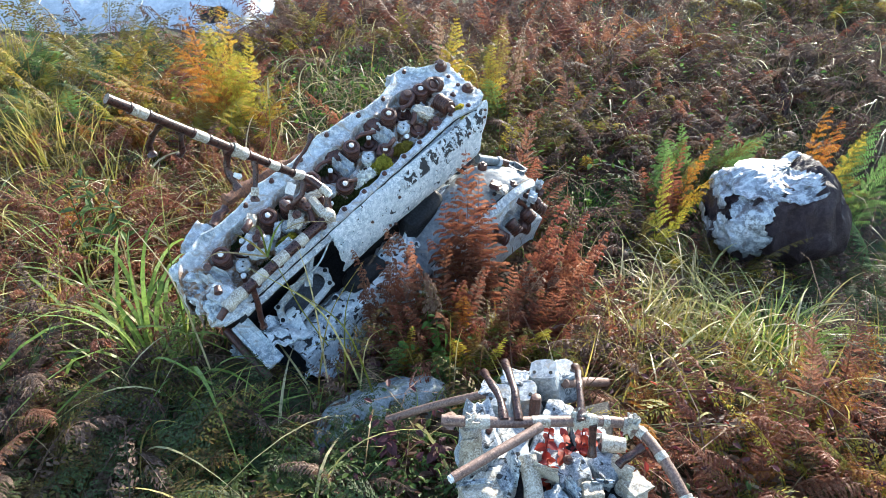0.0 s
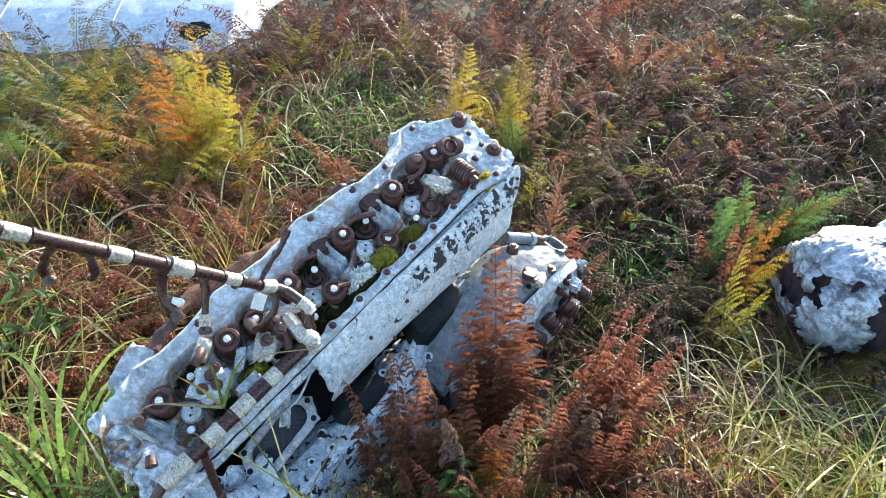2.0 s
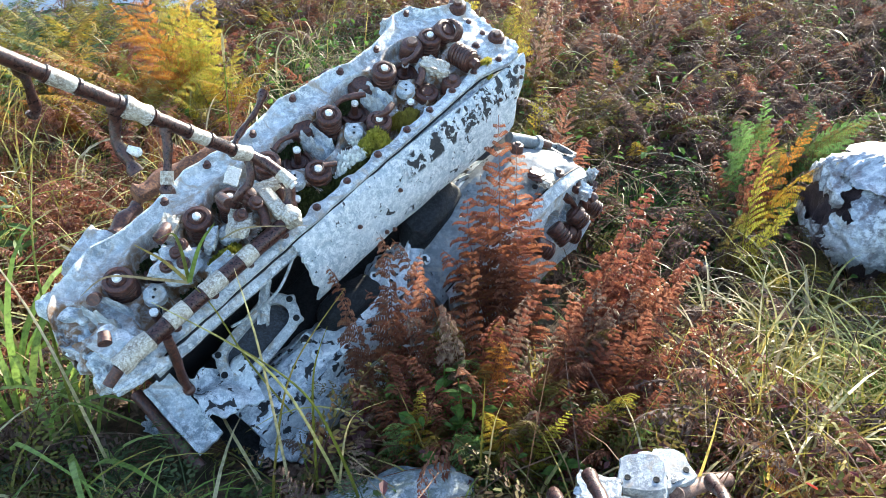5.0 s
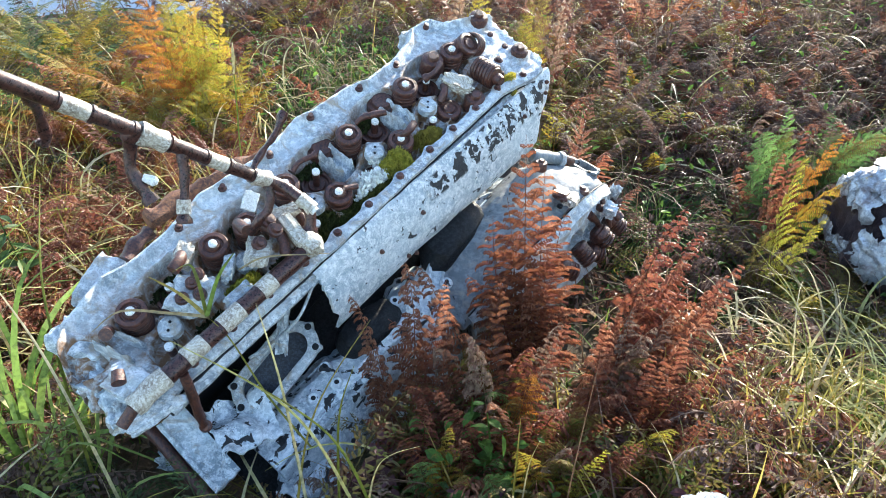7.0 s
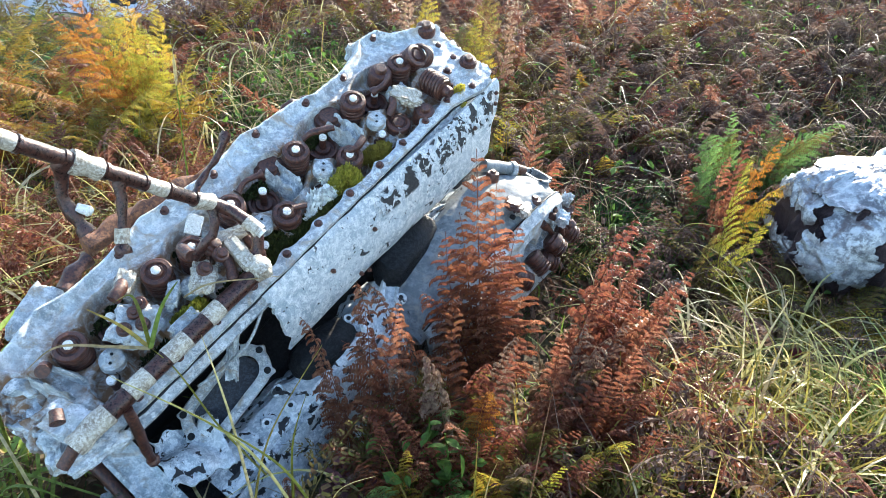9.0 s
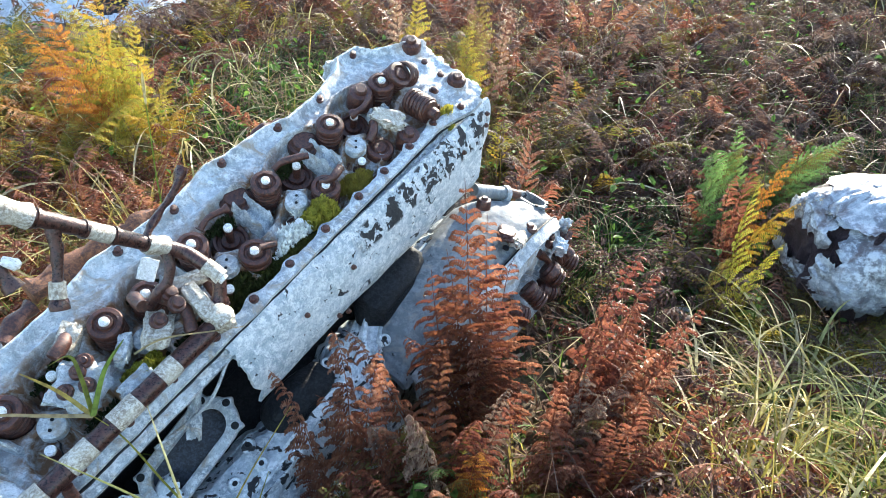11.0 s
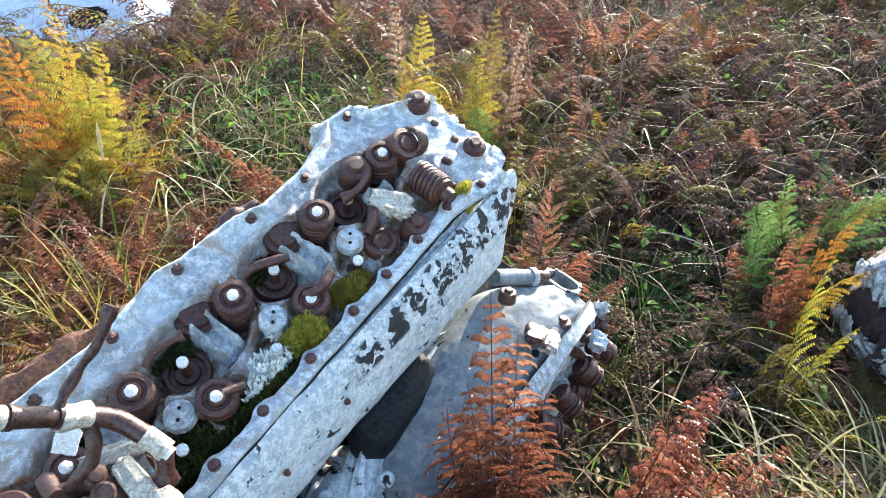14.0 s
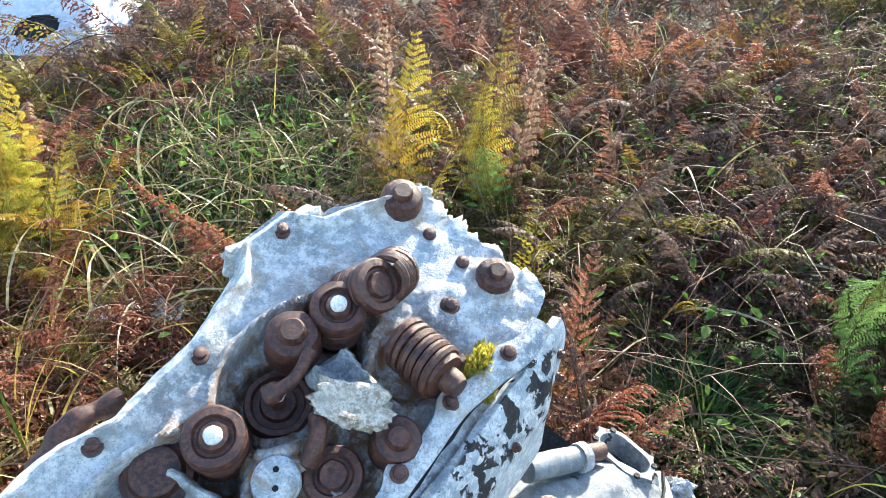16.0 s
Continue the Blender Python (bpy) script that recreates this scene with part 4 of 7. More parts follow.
# rusty valve gear on the face
for u, v, n, k in ((-0.009, 0.358, -0.300, 0), (0.075, 0.362, -0.315, 1), (0.150, 0.366, -0.345, 2), (-0.09, 0.352, -0.290, 3), (0.040, 0.372, -0.36, 4)):
    vo = part("valve", CUP if k in (1, 4) else RETAINER, RUST, engine, m=Matrix.Translation(L(u, v + 0.012, n)) @ pose(0, 0, 0, -68, 0, 8 * k) @ Matrix.Scale(0.9, 4))
    part("spring", COIL, RUST, vo)
bar("rocker_finger", [L(0.062, 0.345, -0.262), L(0.085, 0.372, -0.30), L(0.095, 0.392, -0.335)], [0.011] * 5 + [0.008] * 6 + [0.011] * 4, RUST, lump=0.002)
bar("rocker_finger", [L(0.10, 0.350, -0.265), L(0.125, 0.370, -0.285)], 0.010, RUST, lump=0.003)
bar("rocker_finger", [L(0.13, 0.345, -0.27), L(0.115, 0.385, -0.30), L(0.12, 0.40, -0.33)], 0.007, RUST, lump=0.003)
block("lug", 0.112, 0.378, -0.262, (0.030, 0.030, 0.035), ALU, (0, 0, 20), 61, 0.4, 0.4)
part("nut", NUT, RUST, engine, m=Matrix.Translation(L(0.112, 0.396, -0.258)) @ pose(0, 0, 0, -60, 0, 0) @ Matrix.Scale(0.8, 4))
block("lug", 0.205, 0.352, -0.310, (0.022, 0.028, 0.045), ALU, (0, 0, 10), 63, 0.5, 0.4)
block("lug", 0.195, 0.370, -0.340, (0.03, 0.028, 0.03), RUST, (0, 0, 10), 64, 0.5, 0.4)

# ---- moss and lichen on the engine ----
MOSS = leafy("yellow-green moss", [(0.17, 0.18, 0.025), (0.33, 0.32, 0.045), (0.48, 0.42, 0.075), (0.26, 0.17, 0.04)], 0.4, 0.8)
MOSS_BROWN = leafy("yellow and brown moss", [(0.10, 0.055, 0.018), (0.20, 0.15, 0.03), (0.28, 0.24, 0.045), (0.13, 0.065, 0.02)], 0.35, 0.8)
MOSS_DARK = leafy("dark moss", [(0.015, 0.022, 0.008), (0.03, 0.045, 0.012), (0.07, 0.085, 0.02)], 0.2, 0.9)
MOSS_MID = leafy("green moss", [(0.022, 0.030, 0.009), (0.045, 0.055, 0.012), (0.11, 0.115, 0.024), (0.05, 0.038, 0.016)], 0.35, 0.85)
LICHEN = leafy("white lichen", [(0.84, 0.86, 0.82), (0.90, 0.91, 0.87), (0.74, 0.76, 0.70)], 0.15, 0.9)
mrng = np.random.default_rng(5)


def moss(u, v, ru, rv, n0, dome, h, mat, label, count, name="moss", width=0.0022):
    """A cushion of short upright shoots on the deck."""
    a, r = mrng.uniform(0, 2 * np.pi, count), np.sqrt(mrng.uniform(0, 1, count))
    edge = 1 + 0.25 * np.sin(a * 3 + u * 50) + 0.12 * np.sin(a * 7)
    uu, vv = u + ru * r * np.cos(a) * edge, v + rv * r * np.sin(a) * edge
    nn = n0 + dome * (1 - r * r) + mrng.normal(0, 0.001, count)
    pts = np.array([ENGINE_M @ L(x, y, z) for x, y, z in zip(uu, vv, nn)])
    hh = mrng.uniform(0.5, 1.2, count) * h
    s = mrng.uniform(0.1, 0.9, count)
    az = mrng.uniform(0, 2 * np.pi, count)
    d = np.stack([np.cos(az) * s, np.sin(az) * s, np.ones(count)], 1)
    d += np.array(AX_N) * 0.4
    d /= np.linalg.norm(d, axis=1)[:, None]
    sd = np.cross(d, np.array([0.3, 0.2, 0.9]) + mrng.normal(0, 0.6, (count, 3)))
    sd /= np.linalg.norm(sd, axis=1)[:, None] + 1e-6
    w = width * mrng.uniform(0.7, 1.4, count)[:, None]
    tip = pts + d * hh[:, None]
    v4 = np.stack([pts - d * 0.004, pts + d * hh[:, None] * 0.5 - sd * w, tip, pts + d * hh[:, None] * 0.5 + sd * w], 1).reshape(-1, 3)
    f = (np.arange(count)[:, None] * 4 + np.arange(4)).tolist()
    me = bpy.data.meshes.new(name)
    me.from_pydata(v4.tolist(), [], f)
    me.materials.append(mat)
    return tagged(new(name, me), label, "moss" if name == "moss" else "lichen", kind="stuff")


moss(-0.300, 0.008, 0.034, 0.030, -0.022, 0.032, 0.013, MOSS, "cushion of bright yellow-green moss on the engine", 4200)
moss(-0.210, 0.012, 0.034, 0.024, -0.026, 0.024, 0.013, MOSS_BROWN, "cushion of yellow and brown moss on the engine", 3400)
moss(0.045, 0.042, 0.026, 0.020, -0.024, 0.020, 0.014, MOSS, "small green moss cushion beside a valve spring", 1500)
moss(-0.702, 0.000, 0.030, 0.026, -0.012, 0.026, 0.010, MOSS, "round green moss cushion beside the rocker shaft", 1900)
moss(-0.500, 0.014, 0.125, 0.032, -0.030, 0.016, 0.009, MOSS_MID, "green moss carpet in the trough of the head", 4800)
moss(-0.400, 0.018, 0.090, 0.020, -0.030, 0.008, 0.008, MOSS_MID, "green moss carpet in the trough of the head", 3200)
moss(-0.700, 0.010, 0.110, 0.030, -0.034, 0.010, 0.008, MOSS_DARK, "dark moss carpet in the trough of the head", 3400)
moss(-0.480, 0.022, 0.095, 0.018, -0.030, 0.016, 0.010, MOSS_MID, "thin green moss in the trough of the head", 2600)
moss(-0.390, 0.022, 0.060, 0.016, -0.030, 0.016, 0.010, MOSS_MID, "thin green moss in the trough of the head", 1800)
moss(-0.375, 0.000, 0.040, 0.020, -0.022, 0.020, 0.013, LICHEN, "white branching lichen on the engine", 520, "lichen", 0.0030)
moss(-0.325, -0.030, 0.016, 0.012, -0.020, 0.012, 0.009, LICHEN, "white branching lichen on the engine", 200, "lichen", 0.0028)
for c in CYL[1:5]:
    moss(c - 0.045, -0.118, 0.035, 0.016, DECK - 0.028, 0.004, 0.005, MOSS_DARK, "dark moss in a valve pocket", 500)

# ---- loose rocker shaft, leaning up from the engine ----
LS_A, LS_B = Vector((-0.703, 1.395, 1.114)), Vector((-0.374, 1.721, 0.757))
loose = thing("rocker_shaft", "rusty rocker shaft with pale sleeves leaning on the engine", "engine part", Matrix.Translation(Vector((-0.302, 1.712, 0.712))))
LOFF = Vector((-0.302, 1.712, 0.712))


def lw(p):
    return Vector(p) - LOFF


def ls(s):
    """Point of the loose shaft: 0 at its high end, 1 at the bend."""
    return LS_A.lerp(LS_B, s) - LOFF


LS_BEND = [ls(0.985), lw((-0.355, 1.727, 0.745)), lw((-0.328, 1.722, 0.728)), lw((-0.302, 1.712, 0.708))]
part("shaft", Geo().add(*tube([ls(k / 30 * 0.96) for k in range(31)] + spline(LS_BEND, 5), 0.0118, 18, 0.0012)), SHAFT, loose)
for a, b, r, lm in ((0.095, 0.165, 0.0130, 0.001), (0.375, 0.445, 0.0130, 0.001), (0.575, 0.650, 0.0165, 0.005), (0.775, 0.840, 0.0130, 0.001), (0.935, 0.990, 0.0155, 0.005)):
    part("sleeve", Geo().add(*tube([ls(a + (b - a) * k / 8) for k in range(9)], [r * 0.97] + [r] * 7 + [r * 0.97], 18, lm)), SLEEVE, loose, "bleached pale sleeve")
part("sleeve", Geo().add(*tube([lw((-0.324, 1.720, 0.725)), lw((-0.312, 1.716, 0.716)), lw((-0.300, 1.711, 0.7065))], 0.0130, 18, 0.001)), SLEEVE, loose, "bleached pale sleeve")
for s in (0.09, 0.17, 0.37, 0.45, 0.555, 0.66, 0.77, 0.845, 0.93):
    part("ring", Geo().add(*tube([ls(s), ls(s + 0.008)], 0.0140, 18, 0.001)), SHAFT, loose)
for pts, rr in (
    ([ls(0.235), lw((-0.675, 1.50, 0.975)), lw((-0.693, 1.512, 0.945)), lw((-0.690, 1.508, 0.918))], 0.0105),
    ([ls(0.315), lw((-0.622, 1.535, 0.945)), lw((-0.628, 1.545, 0.915)), lw((-0.640, 1.545, 0.905))], 0.0105),
    ([ls(0.555), lw((-0.530, 1.568, 0.870)), lw((-0.522, 1.562, 0.835)), lw((-0.506, 1.556, 0.805))], 0.0125),
    ([ls(0.70), lw((-0.472, 1.604, 0.815)), lw((-0.473, 1.585, 0.785)), lw((-0.473, 1.572, 0.758))], 0.0110),
    ([ls(0.93), lw((-0.385, 1.730, 0.805)), lw((-0.366, 1.762, 0.828)), lw((-0.350, 1.790, 0.858))], 0.0115),
    ([ls(0.99), lw((-0.372, 1.700, 0.725)), lw((-0.392, 1.686, 0.695)), lw((-0.412, 1.680, 0.680))], 0.0120),
    ([lw((-0.312, 1.715, 0.712)), lw((-0.306, 1.712, 0.690)), lw((-0.310, 1.705, 0.660))], 0.0150),
):
    arm = part("rocker_arm", Geo().add(*tube(spline(pts, 6), [rr * 1.0] * 3 + [rr * 0.78] * (6 * (len(pts) - 1) - 5) + [rr * 1.15] * 3, 12, 0.0045, 0.72)), SHAFT, loose)
part("collar", Geo().add(*tube([lw((-0.473, 1.589, 0.792)), lw((-0.473, 1.579, 0.772))], 0.0110, 12, 0.001)), SLEEVE, loose)
part("ball_end", Geo().add(*tube([lw((-0.516, 1.566, 0.842)), lw((-0.500, 1.566, 0.836)), lw((-0.496, 1.566, 0.834))], [0.006, 0.008, 0.005], 12, 0.003)), CHALK, loose)
part("tip", Geo().add(*tube([lw((-0.300, 1.711, 0.7065)), lw((-0.2955, 1.7093, 0.7030))], 0.0085, 12)), CHALK, loose)

# ---- foreground fragment: broken head with its rocker shaft and pipes ----
FRAG_ALU = weathered("black-flecked chalked casting", (0.25, 0.295, 0.335), (0.50, 0.54, 0.57), (0.05, 0.06, 0.075), 0.6, 0.0, bump_d=0.0015, big=22, grain=0.3, flakes=(0.02, 0.022, 0.026), flake_at=0.60)
FR = Vector((0.30, 1.05, 0.30))
FRAG_SMOOTH = weathered("smooth grey bearing casting", (0.25, 0.285, 0.31), (0.42, 0.45, 0.465), (0.12, 0.14, 0.165), 0.5, 0.0, stain=(0.28, 0.24, 0.19), bump_d=0.0012, big=16, grain=0.25)
frag = thing("engine_fragment", "broken pale engine casting with a rusty rocker shaft lying in grass", "engine part", Matrix.Translation(FR))


def fw(x, y, z):
    return Vector((x, y, z)) - FR


def fblock(name, p, size, mat, rot, seed, rough=0.3, bevel=0.25, label=""):
    return part(name, Geo().add(*rock_block(size, seed, 10, rough, bevel)), mat, frag, label, Matrix.Translation(fw(*p)) @ pose(0, 0, 0, *rot))


fs_pts = spline([fw(0.045, 0.985, 0.570), fw(0.164, 0.99, 0.560), fw(0.312, 1.01, 0.546), fw(0.435, 1.03, 0.524), fw(0.480, 1.005, 0.520), fw(0.512, 0.95, 0.510), fw(0.538, 0.89, 0.490), fw(0.56, 0.83, 0.465)], 8)
part("shaft", Geo().add(*tube(fs_pts, 0.0118, 16, 0.001)), TAN_PIPE, frag, "brown rocker shaft")
for a, b, r, lm in ((4, 7, 0.018, 0.004), (12, 14, 0.0165, 0.001), (17, 20, 0.020, 0.008), (21, 22, 0.0165, 0.001), (25, 29, 0.020, 0.007), (31, 33, 0.017, 0.001), (39, 41, 0.0165, 0.001), (50, 54, 0.019, 0.004)):
    part("sleeve", Geo().add(*tube(fs_pts[a:b + 1], r * 0.80, 16, lm * 0.7)), SLEEVE, frag, "bleached pale sleeve")
for pts in (
    [fw(0.179, 0.99, 0.566), fw(0.170, 1.05, 0.575), fw(0.150, 1.12, 0.560), fw(0.143, 1.165, 0.535)],
    [fw(0.209, 0.99, 0.566), fw(0.205, 1.06, 0.580), fw(0.196, 1.14, 0.565), fw(0.192, 1.19, 0.545)],
    [fw(0.345, 1.00, 0.556), fw(0.352, 1.08, 0.570), fw(0.360, 1.15, 0.552), fw(0.362, 1.195, 0.530)],
    [fw(0.372, 1.01, 0.540), fw(0.376, 1.005, 0.50), fw(0.378, 0.99, 0.46)],
    [fw(0.475, 0.97, 0.515), fw(0.44, 0.95, 0.505), fw(0.42, 0.94, 0.49)],
):
    part("rocker_arm", Geo().add(*tube(spline(pts, 6), [0.0105] * 3 + [0.0085] * (6 * (len(pts) - 1) - 5) + [0.0105] * 3, 12, 0.003)), SHAFT, frag)
part("tan_pipe", Geo().add(*tube([fw(-0.10, 1.205, 0.322), fw(-0.02, 1.20, 0.365), fw(0.05, 1.185, 0.41), fw(0.165, 1.19, 0.445)], 0.0105, 14, 0.001)), TAN_PIPE, frag, "bare brown pipe")
part("tan_pipe", Geo().add(*tube([fw(0.36, 1.27, 0.40), fw(0.43, 1.33, 0.35), fw(0.50, 1.38, 0.30)], 0.0125, 14, 0.001)), TAN_PIPE, frag, "bare brown pipe")
pipe_b = part("tan_pipe", Geo().add(*tube([fw(0.070, 0.846, 0.560), fw(0.16, 0.910, 0.562), fw(0.256, 0.981, 0.560)], 0.0105, 14, 0.001)), TAN_PIPE, frag, "bare brown pipe with a bright end")
part("pipe_end", Geo().add(*tube([fw(0.065, 0.8425, 0.5598), fw(0.072, 0.8475, 0.5600)], 0.0085, 14)), CHALK, pipe_b)
part("bracket", Geo().add(*tube([fw(0.062, 0.99, 0.56), fw(0.058, 1.03, 0.52), fw(0.066, 1.06, 0.49)], 0.016, 12, 0.006)), TAN_PIPE, frag)
for k, (x, y, z, sx, sy, sz, rz, mat) in enumerate((
    (0.125, 1.04, 0.42, 0.06, 0.16, 0.18, 10, FRAG_ALU), (0.13, 0.91, 0.40, 0.09, 0.08, 0.12, 20, SLEEVE), 
    (0.36, 1.32, 0.37, 0.08, 0.09, 0.09, 20, FRAG_ALU), (0.20, 1.06, 0.36, 0.10, 0.12, 0.14, 5, FRAG_ALU), (0.29, 1.08, 0.36, 0.08, 0.12, 0.15, -15, FRAG_ALU),
    (0.34, 0.99, 0.36, 0.10, 0.10, 0.13, 15, FRAG_ALU), (0.42, 1.02, 0.36, 0.07, 0.10, 0.11, 40, FRAG_ALU), (0.475, 0.97, 0.37, 0.07, 0.06, 0.07, 35, SLEEVE), (0.30, 0.90, 0.38, 0.06, 0.08, 0.10, 30, FRAG_ALU),
    (0.38, 0.93, 0.40, 0.05, 0.04, 0.07, 0, SLEEVE), (0.18, 0.96, 0.37, 0.07, 0.09, 0.16, -10, FRAG_ALU), (0.43, 0.92, 0.36, 0.06, 0.05, 0.06, 60, FRAG_ALU), (0.40, 1.12, 0.36, 0.09, 0.07, 0.09, 15, FRAG_ALU), (0.33, 1.18, 0.36, 0.08, 0.08, 0.10, 70, FRAG_ALU))):
    fblock("casting", (x, y, z - 0.006), (sx * 0.88, sy * 0.86, sz), mat, (8 * math.sin(k * 2.1), 9 * math.cos(k * 1.7), rz), 71 + k * 3, 0.20, 0.16 + 0.06 * (k % 3), "chalky broken casting")


def cap_block(x, y, z, sx, sy, sz, rot):
    """A bearing block: tapered body under a flat bevelled plate with two bolt holes."""
    g = Geo()
    rows = ((1.22, 1.25, -1.0), (1.0, 1.02, -0.30), (0.92, 0.96, -0.14), (1.08, 1.10, -0.12), (1.10, 1.12, -0.03), (1.04, 1.07, 0.0))
    vs = []
    for fx, fy, h in rows:
        for k in range(24):
            a = 2 * math.pi * (k + 0.5) / 24
            f = (abs(math.cos(a)) ** 6 + abs(math.sin(a)) ** 6) ** (-1 / 6)
            q = Vector((0.5 * sx * fx * f * math.cos(a), 0.5 * sy * fy * f * math.sin(a), sz * h))
            vs.append(q + Vector((noise.noise(q * 40 + Vector((x, 0, 0))), noise.noise(q * 40), 0.5 * noise.noise(q * 50))) * 0.004)
    fs = [(i * 24 + k, i * 24 + (k + 1) % 24, i * 24 + 24 + (k + 1) % 24, i * 24 + 24 + k) for i in range(len(rows) - 1) for k in range(24)]
    fs.append(tuple(range(5 * 24, 6 * 24)))
    body = part("bearing_block", g.add(vs, fs), FRAG_SMOOTH, frag, "pale flat-topped bearing block with bolt holes", Matrix.Translation(fw(x, y, z)) @ pose(0, 0, 0, *rot))
    for k in (-1, 1):
        part("bolt_hole", HOLE, BLACK_AND_SHADE, body, m=Matrix.Translation((0.32 * sx * k, -0.2 * sy, 0.0015)) @ Matrix.Scale(0.7, 4))


cap_block(0.180, 1.165, 0.462, 0.054, 0.060, 0.12, (8, -10, -14))
cap_block(0.245, 1.190, 0.454, 0.052, 0.058, 0.12, (6, -12, -14))
cap_block(0.300, 1.275, 0.446, 0.066, 0.056, 0.11, (10, -14, -16))
cap_block(0.360, 1.310, 0.414, 0.060, 0.058, 0.10, (4, -8, 18))
# black core paints the shade in the gaps between castings
fblock("inner_shade", (0.29, 1.06, 0.30), (0.36, 0.36, 0.14), BLACK_AND_SHADE, (0, 0, 0), 140, 0.25, 0.3, "black block for the shade between the castings")
for k, (x, y, z) in enumerate(((0.15, 1.02, 0.50), (0.33, 1.0, 0.435), (0.42, 1.05, 0.42))):
    part("stud", BOLT, RUST, frag, m=Matrix.Translation(fw(x, y, z)) @ pose(0, 0, 0, 20, 10 * k, 0) @ Matrix.Scale(0.9, 4))
part("web", Geo().add(*tube([fw(0.105, 0.99, 0.555), fw(0.115, 0.98, 0.50), fw(0.12, 0.97, 0.44)], [0.024, 0.018, 0.028], 12, 0.006)), SLEEVE, frag, "white web under the shaft")
part("stub", Geo().add(*tube([fw(0.235, 0.985, 0.46), fw(0.245, 0.93, 0.43), fw(0.248, 0.90, 0.41)], [0.020, 0.020, 0.023], 16, 0.001)), SLEEVE, frag, "pale hollow tube end")
# black disc in place of the shade inside the tube
part("stub_bore", Geo().add(*tube([fw(0.2475, 0.902, 0.411), fw(0.2484, 0.896, 0.4075)], 0.013, 14)), BLACK_AND_SHADE, frag)
part("stub", Geo().add(*tube([fw(0.415, 1.06, 0.42), fw(0.47, 1.055, 0.42)], [0.022, 0.017], 14, 0.001)), SLEEVE, frag)
part("bolt_head", Geo().add(*lathe([(0.006, 0.012), (0.012, 0.010), (0.014, 0.0), (0.014, -0.05)], 8)), RUST, frag, m=Matrix.Translation(fw(0.265, 1.13, 0.485)))

# jagged white collars and thin webs on the shaft
for k, (a, w, h, rz) in enumerate(((18, 0.030, 0.042, 10), (28, 0.026, 0.050, -20), (5, 0.028, 0.026, 5), (52, 0.026, 0.030, 40))):
    p = fs_pts[a] + FR
    fblock("collar", (p.x, p.y, p.z + 0.004), (w, 0.026, h), SLEEVE, (12, 8 * k - 10, rz), 161 + k, 0.55, 0.3, "jagged white collar")
for k, (x, y, z, sx, sy, sz, rx, rz) in enumerate(((0.108, 0.975, 0.475, 0.040, 0.010, 0.11, 12, 8), (0.118, 0.935, 0.432, 0.070, 0.012, 0.07, 35, 12), (0.20, 0.965, 0.44, 0.012, 0.05, 0.09, 0, 20), (0.275, 0.955, 0.44, 0.050, 0.010, 0.08, 20, -20), (0.33, 0.935, 0.41, 0.012, 0.05, 0.07, 10, 30), (0.40, 0.955, 0.415, 0.045, 0.010, 0.05, 30, -10), (0.45, 0.99, 0.41, 0.012, 0.05, 0.06, 0, 45), (0.225, 1.235, 0.455, 0.060, 0.045, 0.008, 8, -14), (0.165, 1.185, 0.46, 0.050, 0.040, 0.008, 6, -14))):
    fblock("web", (x, y, z), (sx, sy, sz), SLEEVE if k % 3 == 0 else FRAG_ALU, (rx, 6 * math.sin(k), rz), 171 + k, 0.35, 0.15)

# grey slab sunk in the ground
SLAB_ALU = weathered("grey-green weathered slab", (0.21, 0.245, 0.265), (0.34, 0.38, 0.40), (0.10, 0.125, 0.13), 0.8, 0.0, stain=(0.20, 0.22, 0.16))


def slab_pt(s, t):
    x = -0.31 + 0.36 * s
    y = 1.18 + 0.15 * s + (0.135 + 0.03 * math.sin(4 * s)) * t + 0.012 * noise.noise((s * 9, t * 3, 2))
    z = 0.238 + 0.03 * s + 0.035 * math.sin(math.pi * t) + 0.012 * noise.noise((s * 6, t * 5, 4))
    return Vector((x, y, z - 0.05 * abs(2 * s - 1) ** 6))


tagged(ob_from("casting_slab", Geo().add(*slab_from(slab_pt, 50, 26, (0, 0, -0.09))), SLAB_ALU), "grey weathered slab of casting half sunk in grass", "metal slab")

# ---- crumpled cowling lump ----
SKIN = weathered("crumpled bare skin", (0.33, 0.36, 0.39), (0.50, 0.53, 0.55), (0.13, 0.135, 0.15), 0.36, 0.5, big=7, stain=(0.10, 0.07, 0.065), grain=0.3)
LC = Vector((1.36, 2.38, 0.26))
lump = thing("crumpled_cowling", "crumpled pale sheet metal over a dark brown drum among ferns", "wreckage", Matrix.Translation(LC))


def dent(p):
    """Common sag of drum and sheets: flat top, peak off to one side, low shoulder."""
    q = Vector((p[0] * 0.97, p[1] * 0.97, p[2] * 0.94))
    q.z -= 0.30 * max(0.0, q.z - 0.12) * (1 - smooth01(q.x, -0.05, 0.12))
    q.z += 0.035 * math.exp(-((q.x - 0.10) / 0.06) ** 2) * smooth01(q.z, 0.1, 0.22)
    q += Vector((noise.noise(Vector(p) * 4), noise.noise(Vector(p) * 4 + Vector((7, 0, 0))), 0.6 * noise.noise(Vector(p) * 5 + Vector((0, 9, 0))))) * 0.035
    return q


def boxy(d):
    """Swells a ball's direction towards a rounded box."""
    return 0.35 + 0.65 * (abs(d.x) ** 3 + abs(d.y) ** 3 + abs(d.z) ** 3) ** (-1 / 3)


